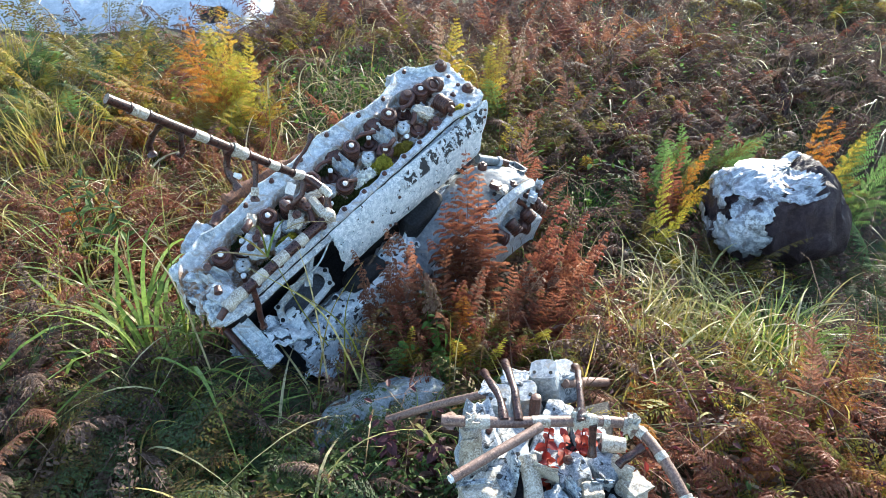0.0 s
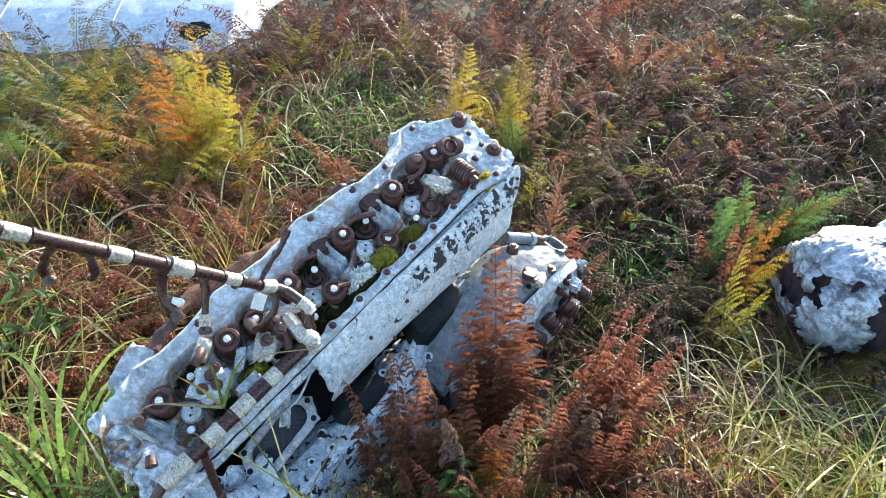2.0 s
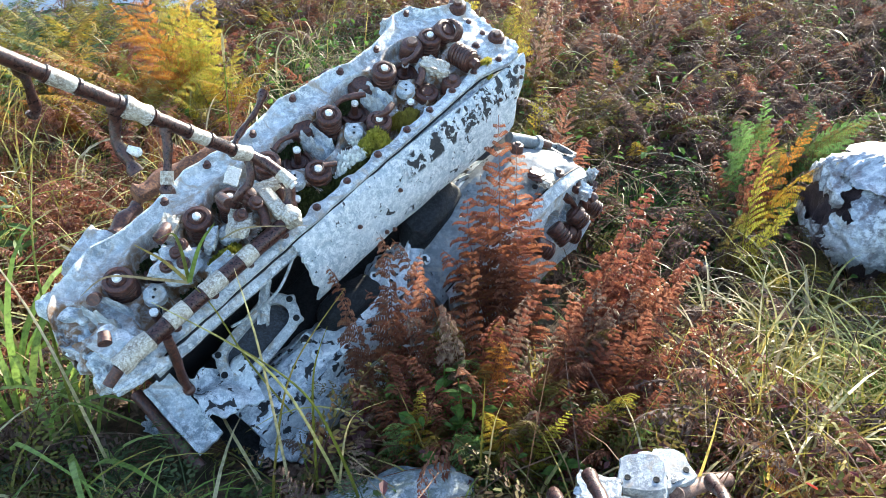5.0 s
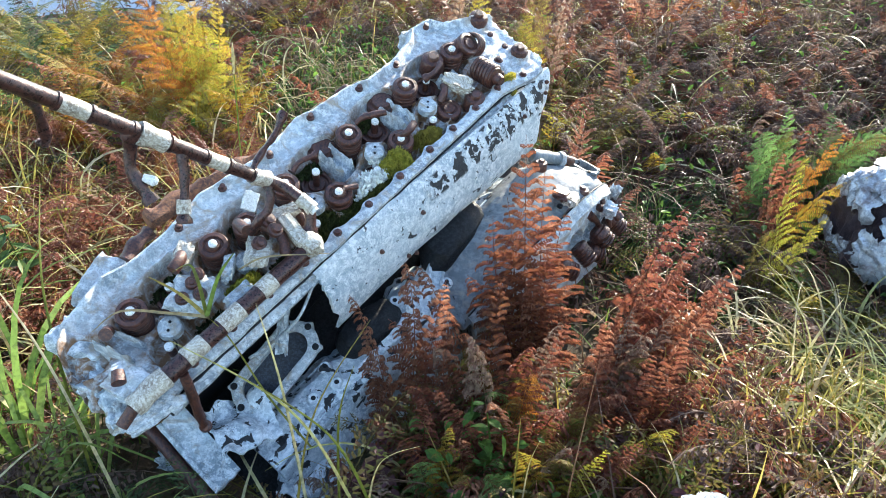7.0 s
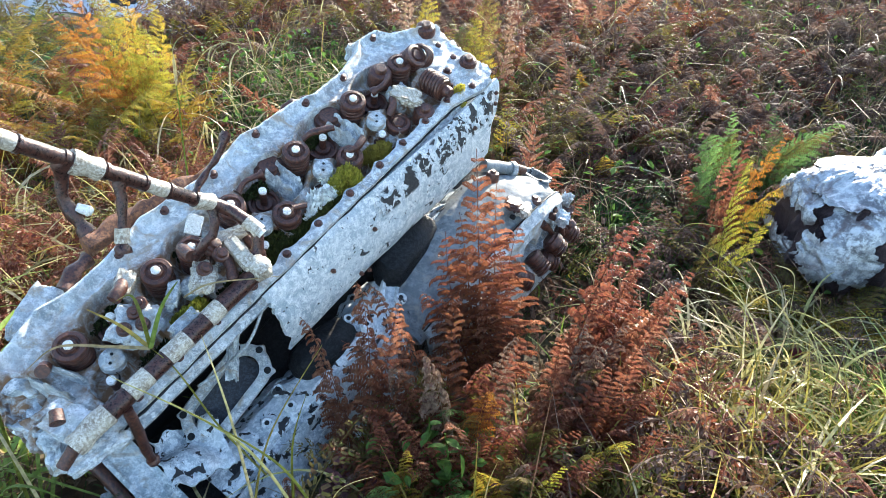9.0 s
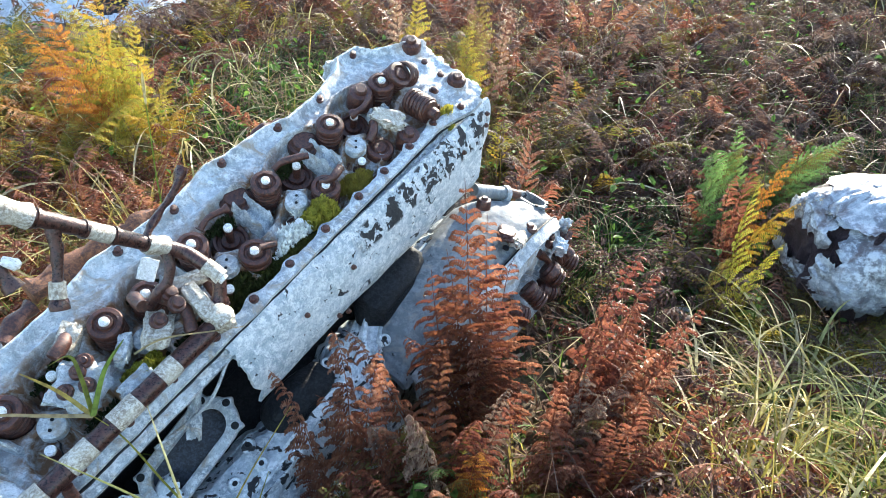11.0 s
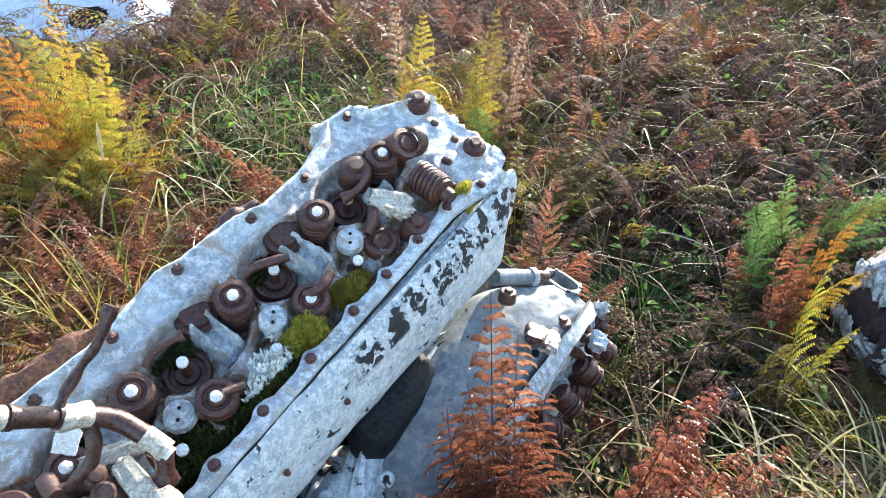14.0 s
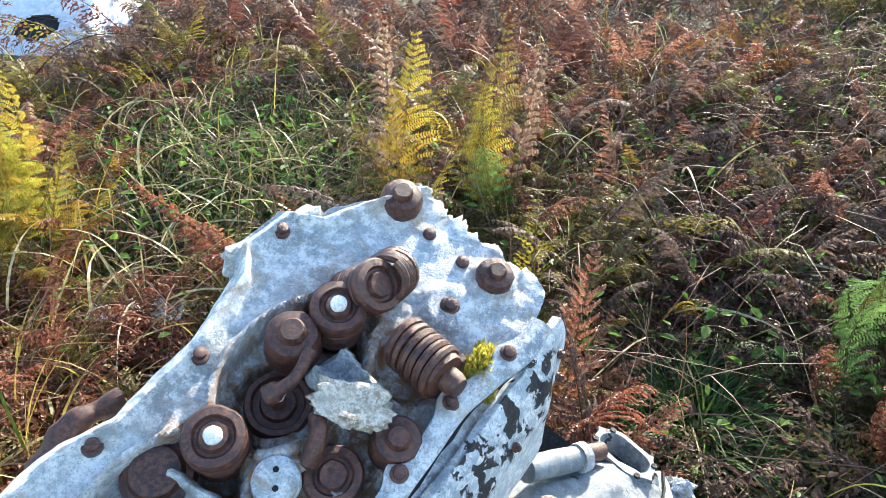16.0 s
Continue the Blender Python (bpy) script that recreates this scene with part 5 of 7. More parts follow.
def drum_point(s, t):
    a, e = 2 * math.pi * s, radians(-60 + 150 * t)
    d = Vector((math.cos(a) * math.cos(e), math.sin(a) * math.cos(e), math.sin(e)))
    k = 1 + 0.075 * (0.4 - 2 * abs(noise.noise(Vector((d.x * 2.2, d.y * 2.2, d.z * 1.4)) + Vector((2, 0, 0))))) + 0.028 * (0.4 - 2 * abs(noise.noise(Vector((d.x * 6, d.y * 6, d.z * 2.5)))))
    fold = math.atan2(d.y + 0.15, d.x - 0.25)
    k -= 0.24 * abs(noise.noise((fold * 2.3 + 3, e * 0.5, 5))) * math.cos(e) ** 0.5 + 0.05 * abs(noise.noise((fold * 6.0, e * 1.2, 9)))
    k *= (1.06 - 0.16 * smooth01(-e, 0.1, 0.9)) * boxy(d)
    return dent((d.x * 0.265 * k, d.y * 0.225 * k, d.z * 0.240 * k))


part("drum", Geo().add(*sheet(drum_point, 110, 64)), BROWN_SKIN, lump, "dark brown dented drum")
# torn sheets: bearing from, to, height from, to, three radii, seed, roughness, cells
SHEETS = ((206, 246, -14, 46, 0.280, 0.240, 0.254, 22, 0.42, 50, 60), (104, 296, 44, 90, 0.278, 0.240, 0.258, 23, 0.85, 110, 44), (146, 196, -24, 0, 0.276, 0.238, 0.252, 31, 1.1, 50, 40), (150, 196, 22, 52, 0.284, 0.244, 0.258, 29, 1.0, 40, 30), (168, 250, 40, 62, 0.290, 0.250, 0.266, 24, 1.0, 70, 24), (60, 150, 50, 84, 0.280, 0.242, 0.260, 26, 0.9, 40, 18), (246, 300, 58, 80, 0.276, 0.236, 0.258, 28, 0.9, 40, 16), (196, 210, -8, 16, 0.284, 0.246, 0.258, 27, 1.0, 16, 26))
for s0, s1, t0, t1, rx, ry, rz, seed, rough, cs, ct in SHEETS:
    def crumple(s, t, a=(s0, s1, t0, t1, rx, ry, rz, seed, rough)):
        ragged = (0.24 * noise.noise((t * 5, a[7], 1)) + 0.10 * noise.noise((t * 19, a[7], 1))) * (2 * s - 1) ** 3, (0.26 * noise.noise((s * 6, a[7], 4)) + 0.12 * noise.noise((s * 23, a[7], 4))) * (2 * t - 1) ** 3
        js, jt = 0.022 * noise.noise((s * 43, t * 37, a[7])), 0.026 * noise.noise((s * 41, t * 47, a[7] + 9))
        az, el = radians(a[0] + (a[1] - a[0]) * (s + js + ragged[0])), radians(a[2] + (a[3] - a[2]) * (t + jt + ragged[1]))
        d = Vector((math.cos(az) * math.cos(el), math.sin(az) * math.cos(el), math.sin(el)))
        w = Vector((a[7] * 3.1, 0, 0))
        q = Vector((az * 1.5 + 0.6 * noise.noise(d * 2 + w), el * 5.0 + az * 1.6 + 1.6 * noise.noise(d * 1.6 + w), a[7]))
        k = 1 + a[8] * (0.05 * noise.noise(d * 2.4 + w) + 0.075 * noise.noise(q) + 0.05 * (0.3 - abs(noise.noise(q * 1.9 + w))) + 0.03 * (0.3 - abs(noise.noise(q * 4.1 + w))) + 0.008 * noise.noise((s * 31, t * 29, a[7])))
        k *= boxy(d) * (1 - 0.10 * smooth01(-el, 0.1, 0.7))
        return dent((d.x * a[4] * k, d.y * a[5] * k, d.z * a[6] * k))
    part("crumpled_skin", Geo().add(*slab_from(crumple, cs, ct, (0.003, 0.004, -0.004))), SKIN, lump, "pale crumpled torn sheet")
# dark patches mark torn holes and paint shade into the top creases
for az, el, w, seed in ((212, 6, 0.022, 1), (224, -2, 0.026, 2), (234, 12, 0.016, 3), (222, 40, 0.06, 5), (226, 43, 0.05, 6), (200, 54, 0.05, 7), (252, 60, 0.06, 8), (214, 24, 0.03, 9), (236, 50, 0.045, 10), (176, 58, 0.05, 11)):
    d = Vector((math.cos(radians(az)) * math.cos(radians(el)), math.sin(radians(az)) * math.cos(radians(el)), math.sin(radians(el))))
    part("tear", Geo().add(*rock_block((w, w * 0.6, 0.014), 190 + seed, 7, 0.5, 0.5)), BROWN_SKIN, lump, "dark patch for a torn hole and shaded crease", Matrix.Translation(dent((d.x * 0.284, d.y * 0.244, d.z * 0.258))) @ d.to_track_quat("Z", "Y").to_matrix().to_4x4())

# ---- wing panel far off ----
WING_ALU = weathered("bare aluminium skin", (0.50, 0.54, 0.58), (0.62, 0.65, 0.68), (0.36, 0.40, 0.44), 0.55, 0.15, big=5)
wing = thing("wing_panel", "long bare aluminium wing panel lying in the heath", "wreckage", pose(-1.5, 5.1, 0.0))


def wing_pt(s, t):
    x = 0.10 - 2.9 * s
    y = -0.10 + 1.5 * t + 0.10 * s
    prof = math.sin(min(1, t * 2.2) * math.pi / 2)
    z = 0.16 + 0.30 * prof - 0.10 * max(0, t - 0.5) + 0.015 * noise.noise((x * 2, y * 3, 1)) + 0.006 * noise.noise((x * 9, y * 9, 4))
    z -= 0.14 * (1 - smooth01(s, 0, 0.06))
    return Vector((x, y, z))


gw = Geo()
wv, wf = sheet(wing_pt, 260, 130)
keep = []
for f in wf:
    c = sum((Vector(wv[i]) for i in f), Vector()) / 4
    if ((c.x + 0.30) / 0.112) ** 2 + ((c.y - 0.13) / 0.075) ** 2 > 1:
        keep.append(f)
part("skin", gw.add(wv, keep), WING_ALU, wing)
# lining coloured black to paint the shade inside the hole
part("hole_lining", Geo().add(*lathe([(0.118, 0.0), (0.110, -0.10), (0.09, -0.16), (0.0001, -0.16)], 30)), BLACK_AND_SHADE, wing, m=Matrix.Translation((-0.30, 0.13, 0.285)) @ pose(0, 0, 0, 32, 0, 0) @ Matrix.Diagonal((0.98, 0.80, 1, 1)))
part("rib_line", Geo().add(*tube([wing_pt(0.34, k / 20) + Vector((0, 0, 0.003)) for k in range(1, 20)], 0.005, 6)), WING_ALU, wing)
part("rib_line", Geo().add(*tube([wing_pt(0.62, k / 20) + Vector((0, 0, 0.003)) for k in range(1, 20)], 0.005, 6)), WING_ALU, wing)

# small scraps
for x, y, sx, sy, seed in ((-0.66, 3.12, 0.16, 0.08, 3), (-0.78, 3.10, 0.07, 0.05, 6), (-0.60, 4.58, 0.06, 0.04, 7), (0.80, 2.36, 0.035, 0.03, 9)):
    def scrap(s, t, x=x, y=y, sx=sx, sy=sy, seed=seed):
        return Vector((x + sx * (s - 0.5), y + sy * (t - 0.5) + 0.02 * noise.noise((s * 3, t * 3, seed)), ground_z(x, y) + 0.05 + 0.03 * noise.noise((s * 4, t * 4, seed + 2))))
    tagged(ob_from("metal_scrap", Geo().add(*slab_from(scrap, 14, 8, (0, 0, -0.004))), CHALK), "small white scrap of sheet metal in litter", "metal scrap", "scraps")

# ---- plants ----
FERN_RUST = leafy("rust fern", [(0.085, 0.028, 0.024), (0.155, 0.047, 0.034), (0.225, 0.076, 0.042), (0.35, 0.17, 0.10), (0.125, 0.040, 0.040)], 0.45, 0.45)
FERN_DARK = leafy("dark brown fern", [(0.052, 0.030, 0.027), (0.095, 0.055, 0.045), (0.14, 0.085, 0.067), (0.23, 0.16, 0.115), (0.11, 0.056, 0.054)], 0.42, 0.6)
FERN_GOLD = leafy("golden fern", [(0.22, 0.08, 0.018), (0.36, 0.19, 0.025), (0.36, 0.28, 0.04), (0.19, 0.21, 0.04), (0.26, 0.09, 0.02)], 0.5)
FERN_YELLOW = leafy("yellow fern", [(0.36, 0.28, 0.03), (0.46, 0.37, 0.045), (0.28, 0.30, 0.045), (0.40, 0.24, 0.035)], 0.5)
FERN_ORANGE = leafy("orange fern", [(0.15, 0.040, 0.018), (0.27, 0.085, 0.02), (0.38, 0.17, 0.025), (0.17, 0.05, 0.022), (0.42, 0.25, 0.035)], 0.5)
FERN_GREEN = leafy("green fern", [(0.060, 0.125, 0.045), (0.10, 0.19, 0.06), (0.15, 0.26, 0.075), (0.24, 0.32, 0.10)], 0.45)
FERN_DKGREEN = leafy("dark green fern", [(0.030, 0.052, 0.022), (0.052, 0.084, 0.030), (0.080, 0.115, 0.038), (0.11, 0.095, 0.04)], 0.38)
FERN_OLIVE = leafy("olive fern turning brown", [(0.09, 0.10, 0.024), (0.16, 0.16, 0.03), (0.12, 0.065, 0.03), (0.23, 0.20, 0.04), (0.09, 0.035, 0.025)], 0.45)
FERN_TAN = leafy("bleached fern", [(0.24, 0.15, 0.10), (0.36, 0.25, 0.17), (0.18, 0.09, 0.065), (0.46, 0.36, 0.25)], 0.35, 0.4)
GRASS_GREEN = leafy("green grass", [(0.045, 0.105, 0.018), (0.09, 0.18, 0.03), (0.16, 0.26, 0.04), (0.28, 0.34, 0.06)], 0.5)
GRASS_DEEP = leafy("deep green grass", [(0.028, 0.062, 0.018), (0.05, 0.105, 0.028), (0.085, 0.15, 0.04)], 0.45)
GRASS_STRAW = leafy("straw grass", [(0.22, 0.15, 0.07), (0.36, 0.27, 0.13), (0.50, 0.40, 0.22), (0.28, 0.24, 0.08)], 0.4, 0.4)
GRASS_MIX = leafy("autumn grass", [(0.10, 0.15, 0.02), (0.24, 0.25, 0.04), (0.42, 0.34, 0.09), (0.26, 0.15, 0.05)], 0.52)
GRASS_LIME = leafy("lime grass", [(0.11, 0.20, 0.035), (0.20, 0.30, 0.06), (0.32, 0.40, 0.11), (0.42, 0.44, 0.20)], 0.5, 0.35)
GRASS_PALE = leafy("pale grass", [(0.50, 0.42, 0.24), (0.66, 0.57, 0.36), (0.44, 0.42, 0.14), (0.48, 0.30, 0.15)], 0.45, 0.38)
LEAF_GREEN = leafy("low green leaves", [(0.035, 0.065, 0.02), (0.06, 0.11, 0.03), (0.10, 0.16, 0.04), (0.15, 0.14, 0.04)], 0.4)
LEAF_FRESH = leafy("fresh green leaves", [(0.06, 0.14, 0.03), (0.11, 0.21, 0.04), (0.18, 0.27, 0.05)], 0.5)
LEAF_RED = leafy("red autumn leaves", [(0.12, 0.015, 0.025), (0.28, 0.02, 0.022), (0.42, 0.06, 0.03), (0.16, 0.025, 0.045), (0.40, 0.26, 0.05)], 0.45)
LEAF_WINE = leafy("wine-dark leaves", [(0.05, 0.018, 0.026), (0.09, 0.03, 0.04), (0.13, 0.05, 0.055), (0.22, 0.14, 0.13)], 0.35)
LITTER = leafy("dead leaf litter", [(0.055, 0.030, 0.022), (0.11, 0.058, 0.042), (0.19, 0.115, 0.078), (0.38, 0.29, 0.20), (0.08, 0.042, 0.033)], 0.3, 0.7)
STALK = leafy("dry stalks", [(0.08, 0.04, 0.026), (0.18, 0.10, 0.06), (0.36, 0.26, 0.16)], 0.15, 0.6)
rng = np.random.default_rng(11)
TIPS = {}


def raw_mesh(name, vs, fs, mat):
    me = bpy.data.meshes.new(name)
    me.from_pydata([tuple(p) for p in vs], [], fs)
    me.materials.append(mat)
    return me


def frond_mesh(name, mat, length, width, pairs, leaflets, arch, curl, seed, full=0.46, start=0.16, simple=False, hook=0.0, broad=0.27):
    """A twice-cut fern leaf that rises along z and bows over towards x; curl rolls the dry leaflets and side branches under."""
    r = random.Random(seed)
    vs, fs = [], []
    n = 24 if not simple else 8
    pos, p, ang = [], Vector((0, 0, 0)), radians(86)
    swing, sway = r.uniform(-0.35, 0.35), r.uniform(0, 6)
    for i in range(n + 1):
        s = i / n
        d = Vector((math.cos(ang), 0.25 * swing * s + 0.06 * math.sin(5 * s + sway), math.sin(ang)))
        pos.append((p.copy(), d.normalized()))
        p = p + d * (length / n)
        ang -= (radians(arch) * (0.35 + 1.3 * s) + radians(hook) * smooth01(s, 0.7, 1.0) * 3) / n

    def at(s):
        k = min(int(s * n), n - 1)
        a, b = pos[k], pos[k + 1]
        return a[0].lerp(b[0], s * n - k), a[1].lerp(b[1], s * n - k).normalized()

    # stalk: a three-sided rib
    sides = 3
    for i in range(n + 1):
        q, d = pos[i]
        w = 0.0027 * (1 - 0.8 * i / n)
        sidev = Vector((0, 1, 0))
        up = d.cross(sidev)
        for k in range(sides):
            a = 2 * math.pi * k / sides
            vs.append(q + (sidev * math.cos(a) + up * math.sin(a)) * w)
    for i in range(n):
        for k in range(sides):
            fs.append((i * 3 + k, i * 3 + (k + 1) % 3, i * 3 + 3 + (k + 1) % 3, i * 3 + 3 + k))
    for i in range(pairs):
        s = start + (0.99 - start) * (i / pairs) ** 0.92
        t = (s - start) / (1 - start)
        w = width * min(1, 0.5 + 2.4 * t) * (1 - t) ** 0.8 + 0.007
        for sg in (-1, 1):
            if r.random() < 0.03 + 0.06 * curl:
                continue
            q, d = at(s)
            lat = Vector((0, sg, 0))
            nrm = d.cross(Vector((0, 1, 0))).normalized()
            a = radians(70 - 24 * t + r.uniform(-14, 14) - 14 * curl * r.random())
            ax = (lat * math.sin(a) + d * math.cos(a)).normalized()
            ww = w * r.uniform(0.62, 1.1)
            m = max(3, int(leaflets * (0.4 + 0.6 * ww / width)))
            roll = radians(20 + 120 * curl * r.uniform(0.3, 1.2)) / m
            tw = r.uniform(-0.5, 0.5) * curl
            c = q.copy()
            for j in range(m):
                g = (j + 0.5) / m
                ax = (ax - nrm * math.sin(roll) * (0.25 + 1.5 * g) - d * curl * 0.02).normalized()
                step = ww / m
                c = c + ax * step
                per = (d - ax * d.dot(ax)).normalized()
                up = ax.cross(per) * (1 if ax.cross(per).dot(nrm) > 0 else -1)
                per = (per * math.cos(tw) + up * math.sin(tw)).normalized()
                size = (broad * ww * (1 - 0.78 * g) + 0.0035) * r.uniform(0.75, 1.15)
                half = step * full
                for s2 in (-1, 1):
                    roll2 = curl * r.uniform(0.2, 1.25)
                    mid = c + per * s2 * size * 0.55 + ax * size * 0.18 - up * size * 0.22 * roll2
                    tip = c + per * s2 * size * (1 - 0.45 * min(1.0, roll2)) + ax * size * 0.42 - up * size * 0.85 * roll2
                    o = len(vs)
                    if simple:
                        vs += [c - ax * half * 0.6, mid - ax * half, tip, mid + ax * half]
                        fs.append((o, o + 1, o + 2, o + 3))
                    else:
                        vs += [c - ax * half * 0.75, c + ax * half * 0.75, mid + ax * half + up * half * 0.35 * roll2, mid - ax * half, tip]
                        fs += [(o, o + 3, o + 2, o + 1), (o + 3, o + 4, o + 2)]
    me = raw_mesh(name, vs, fs, mat)
    TIPS[me.name] = pos[-1][0].copy()
    return me


# kind: material, curl, arch, width, hook at the tip, breadth of a leaflet
FERN_KINDS = {"rust": (FERN_RUST, 0.8, 66, 0.12, 40, 0.135), "dark": (FERN_DARK, 0.9, 84, 0.115, 30, 0.16), "gold": (FERN_GOLD, 0.28, 44, 0.125, 0, 0.125), "orange": (FERN_ORANGE, 0.45, 50, 0.12, 10, 0.14), "green": (FERN_GREEN, 0.14, 62, 0.15, 0, 0.125), "dkgreen": (FERN_DKGREEN, 0.2, 72, 0.13, 0, 0.125), "olive": (FERN_OLIVE, 0.35, 62, 0.125, 10, 0.13), "tan": (FERN_TAN, 0.9, 88, 0.115, 40, 0.15), "rust_up": (FERN_RUST, 0.7, 32, 0.125, 50, 0.125), "dark_up": (FERN_DARK, 0.85, 38, 0.12, 50, 0.15), "yellow": (FERN_YELLOW, 0.12, 40, 0.12, 0, 0.11)}
FRONDS = {}
for key, (mat, curl, arch, width, hook, broad) in FERN_KINDS.items():
    FRONDS[key] = [frond_mesh("frond", mat, 0.50 * k, width * q, 22, 15, arch + da, curl, 7 * i + len(key), 0.34 if curl < 0.5 else 0.46, hook=hook, broad=broad) for i, (k, q, da) in enumerate(((1.0, 1.0, 0), (0.85, 0.92, 25), (1.1, 0.88, -18), (0.95, 0.8, 10)))]
FERN_LABEL = {"rust": "rust-brown withered fern with curled leaflets", "dark": "dark brown dead fern, shrivelled and drooping", "gold": "golden yellow autumn fern with upright fronds", "orange": "orange autumn fern with feathery fronds", "green": "green fern with spreading arched fronds", "dkgreen": "dark green fern low in the shade", "olive": "olive green fern turning brown in autumn", "tan": "bleached tan dead fern, bent over", "rust_up": "tall rust-red fern with upright curled fronds", "dark_up": "dark brown upright dead fern", "yellow": "bright yellow fern fronds beside the wreck"}


def fern(kind, x, y, count=6, size=1.0, spread=38, z=None, turn=None, mixed=None):
    ob = thing("fern", FERN_LABEL[kind], "fern", pose(x, y, (ground_z(x, y) if z is None else z) - 0.01, 0, 0, random.uniform(0, 360) if turn is None else turn), "ferns on the heath")
    for k in range(count):
        kk = kind
        if mixed and random.random() < 0.42:
            kk = mixed if isinstance(mixed, str) else random.choice(mixed)
        me = random.choice(FRONDS[kk])
        lean = random.uniform(0.3, 1.0) * spread
        sc = size * random.uniform(0.65, 1.12)
        m = pose(0, 0, 0, 0, 0, 360 * k / count + random.uniform(-25, 25)) @ pose(random.uniform(0, 0.02), 0, 0, random.uniform(-14, 14), lean, random.uniform(-25, 25)) @ Matrix.Diagonal((sc, sc, sc, 1))
        part("frond", me, None, ob, m=m)
    return ob


def placed_fern(kind, base, fronds, face=(0.0, -1.0, 0.35)):
    """A fern whose fronds reach from its base to given tips: (kind, variant, tip, width)."""
    base = Vector((base[0], base[1], ground_z(base[0], base[1]) - 0.01))
    ob = thing("fern", FERN_LABEL[kind], "fern", Matrix.Translation(base), "ferns on the heath")
    for kk, var, tip, wide in fronds:
        me = FRONDS[kk][var]
        t0 = TIPS[me.name]
        z1, y1 = t0.normalized(), Vector((0, 1, 0))
        y1 = (y1 - z1 * y1.dot(z1)).normalized()
        loc = Matrix((y1.cross(z1), y1, z1)).transposed().to_4x4()
        d = Vector(tip) - base
        z2 = d.normalized()
        x2 = Vector(face) + Vector((random.uniform(-0.35, 0.35), 0, random.uniform(-0.2, 0.2)))
        x2 = (x2 - z2 * x2.dot(z2)).normalized()
        wld = Matrix((x2, z2.cross(x2), z2)).transposed().to_4x4()
        k = d.length / t0.length
        part("frond", me, None, ob, m=wld @ Matrix.Diagonal((k, k * wide, k, 1)) @ loc.inverted())
    return ob


def blades(name, label, mat, base, height, lean, width, az, segs=4, kind="stuff", category="grass", droop=1.0):
    """Many bowed grass blades in one mesh. base (N, 3); the rest N numbers each."""
    n = len(base)
    s = np.linspace(0, 1, segs + 1)
    bend = rng.normal(0, 0.5, n)
    roll = rng.normal(0, 0.6, n)
    pts = np.zeros((n, segs + 1, 2, 3))
    c = np.array(base, float)
    prev = np.zeros(n)
    prev_up = np.zeros(n)
    for i, t in enumerate(s):
        a = az + bend * t
        d = np.stack([np.cos(a), np.sin(a), np.zeros(n)], 1)
        side = np.stack([-np.sin(a), np.cos(a), np.zeros(n)], 1)
        side = side * np.cos(roll * t)[:, None] + np.array([0, 0, 1.0]) * np.sin(roll * t)[:, None]
        out = lean * height * t ** 1.7
        up = height * (t - 0.55 * droop * np.clip(lean, 0, 1.6) * t ** 2.6)
        c = c + d * (out - prev)[:, None] + np.array([0, 0, 1.0]) * (up - prev_up)[:, None]
        prev, prev_up = out, up
        w = (width * (1 - t ** 1.8) * (0.55 + 0.45 * min(1, 4 * t)) * 0.5 + 0.0003)[:, None]
        pts[:, i, 0] = c - side * w
        pts[:, i, 1] = c + side * w + np.array([0, 0, 0.3]) * w
    idx = np.arange(n)[:, None] * (segs + 1) * 2
    quads = []
    for i in range(segs):
        quads.append(np.concatenate([idx + 2 * i, idx + 2 * i + 1, idx + 2 * i + 3, idx + 2 * i + 2], 1))
    me = bpy.data.meshes.new(name)
    me.from_pydata(pts.reshape(-1, 3).tolist(), [], np.concatenate(quads).tolist())
    me.materials.append(mat)
    ob = new(name, me)
    return tagged(ob, label, category, kind=kind) if label else ob


def gz(xy):
    return np.array([ground_z(a, b) for a, b in xy])


def inside_engine(xy):
    """Points under the engine, by its plan."""
    a = np.array([-0.62, 1.47])
    b = np.array([0.22, 2.28])
    d = (b - a) / np.linalg.norm(b - a)
    q = xy - a
    along = q @ d
    across = q @ np.array([d[1], -d[0]])
    return (along > -0.06) & (along < 1.12) & (across > -0.16) & (across < 0.24)


def on_wing(xy):
    """Points under the wing panel."""
    return (xy[:, 0] < -1.32) & (xy[:, 1] > 4.80 - 0.1 * (xy[:, 0] + 1.4))


def scattered(spots):
    xy = np.concatenate([rng.normal(0, 1, (c, 2)) * (sx, sy) + (x, y) for x, y, sx, sy, c in spots])
    return xy[(xy[:, 1] > 0.55) & ~inside_engine(xy) & ~on_wing(xy)]


def patch_grass(name, label, mat, spots, hmin, hmax, lean, width, droop=1.0, segs=5):
    """spots: (x, y, spread x, spread y, count)."""
    xy = scattered(spots)
    n = len(xy)
    base = np.column_stack([xy, gz(xy) - 0.01])
    return blades(name, label, mat, base, rng.uniform(hmin, hmax, n), rng.uniform(lean * 0.2, lean, n), rng.uniform(width * 0.6, width * 1.3, n), rng.uniform(0, 2 * np.pi, n), segs, droop=droop)


def tuft(x, y, count, h, lean, width, mat, label, spread=0.05, az=None, z=None, droop=1.0):
    n = count
    xy = rng.normal(0, spread, (n, 2)) + (x, y)
    base = np.column_stack([xy, gz(xy) - 0.01 if z is None else np.full(n, z)])
    a = np.arctan2(xy[:, 1] - y, xy[:, 0] - x) + rng.normal(0, 0.5, n)
    if az is not None:
        a = rng.normal(az, 0.7, n)
    return tagged(blades("grass_tuft", "", mat, base, rng.uniform(0.5, 1.1, n) * h, rng.uniform(0.3, 1.0, n) * lean, rng.uniform(0.6, 1.3, n) * width, a, 9, droop=droop), label, "grass", "tufts of grass")


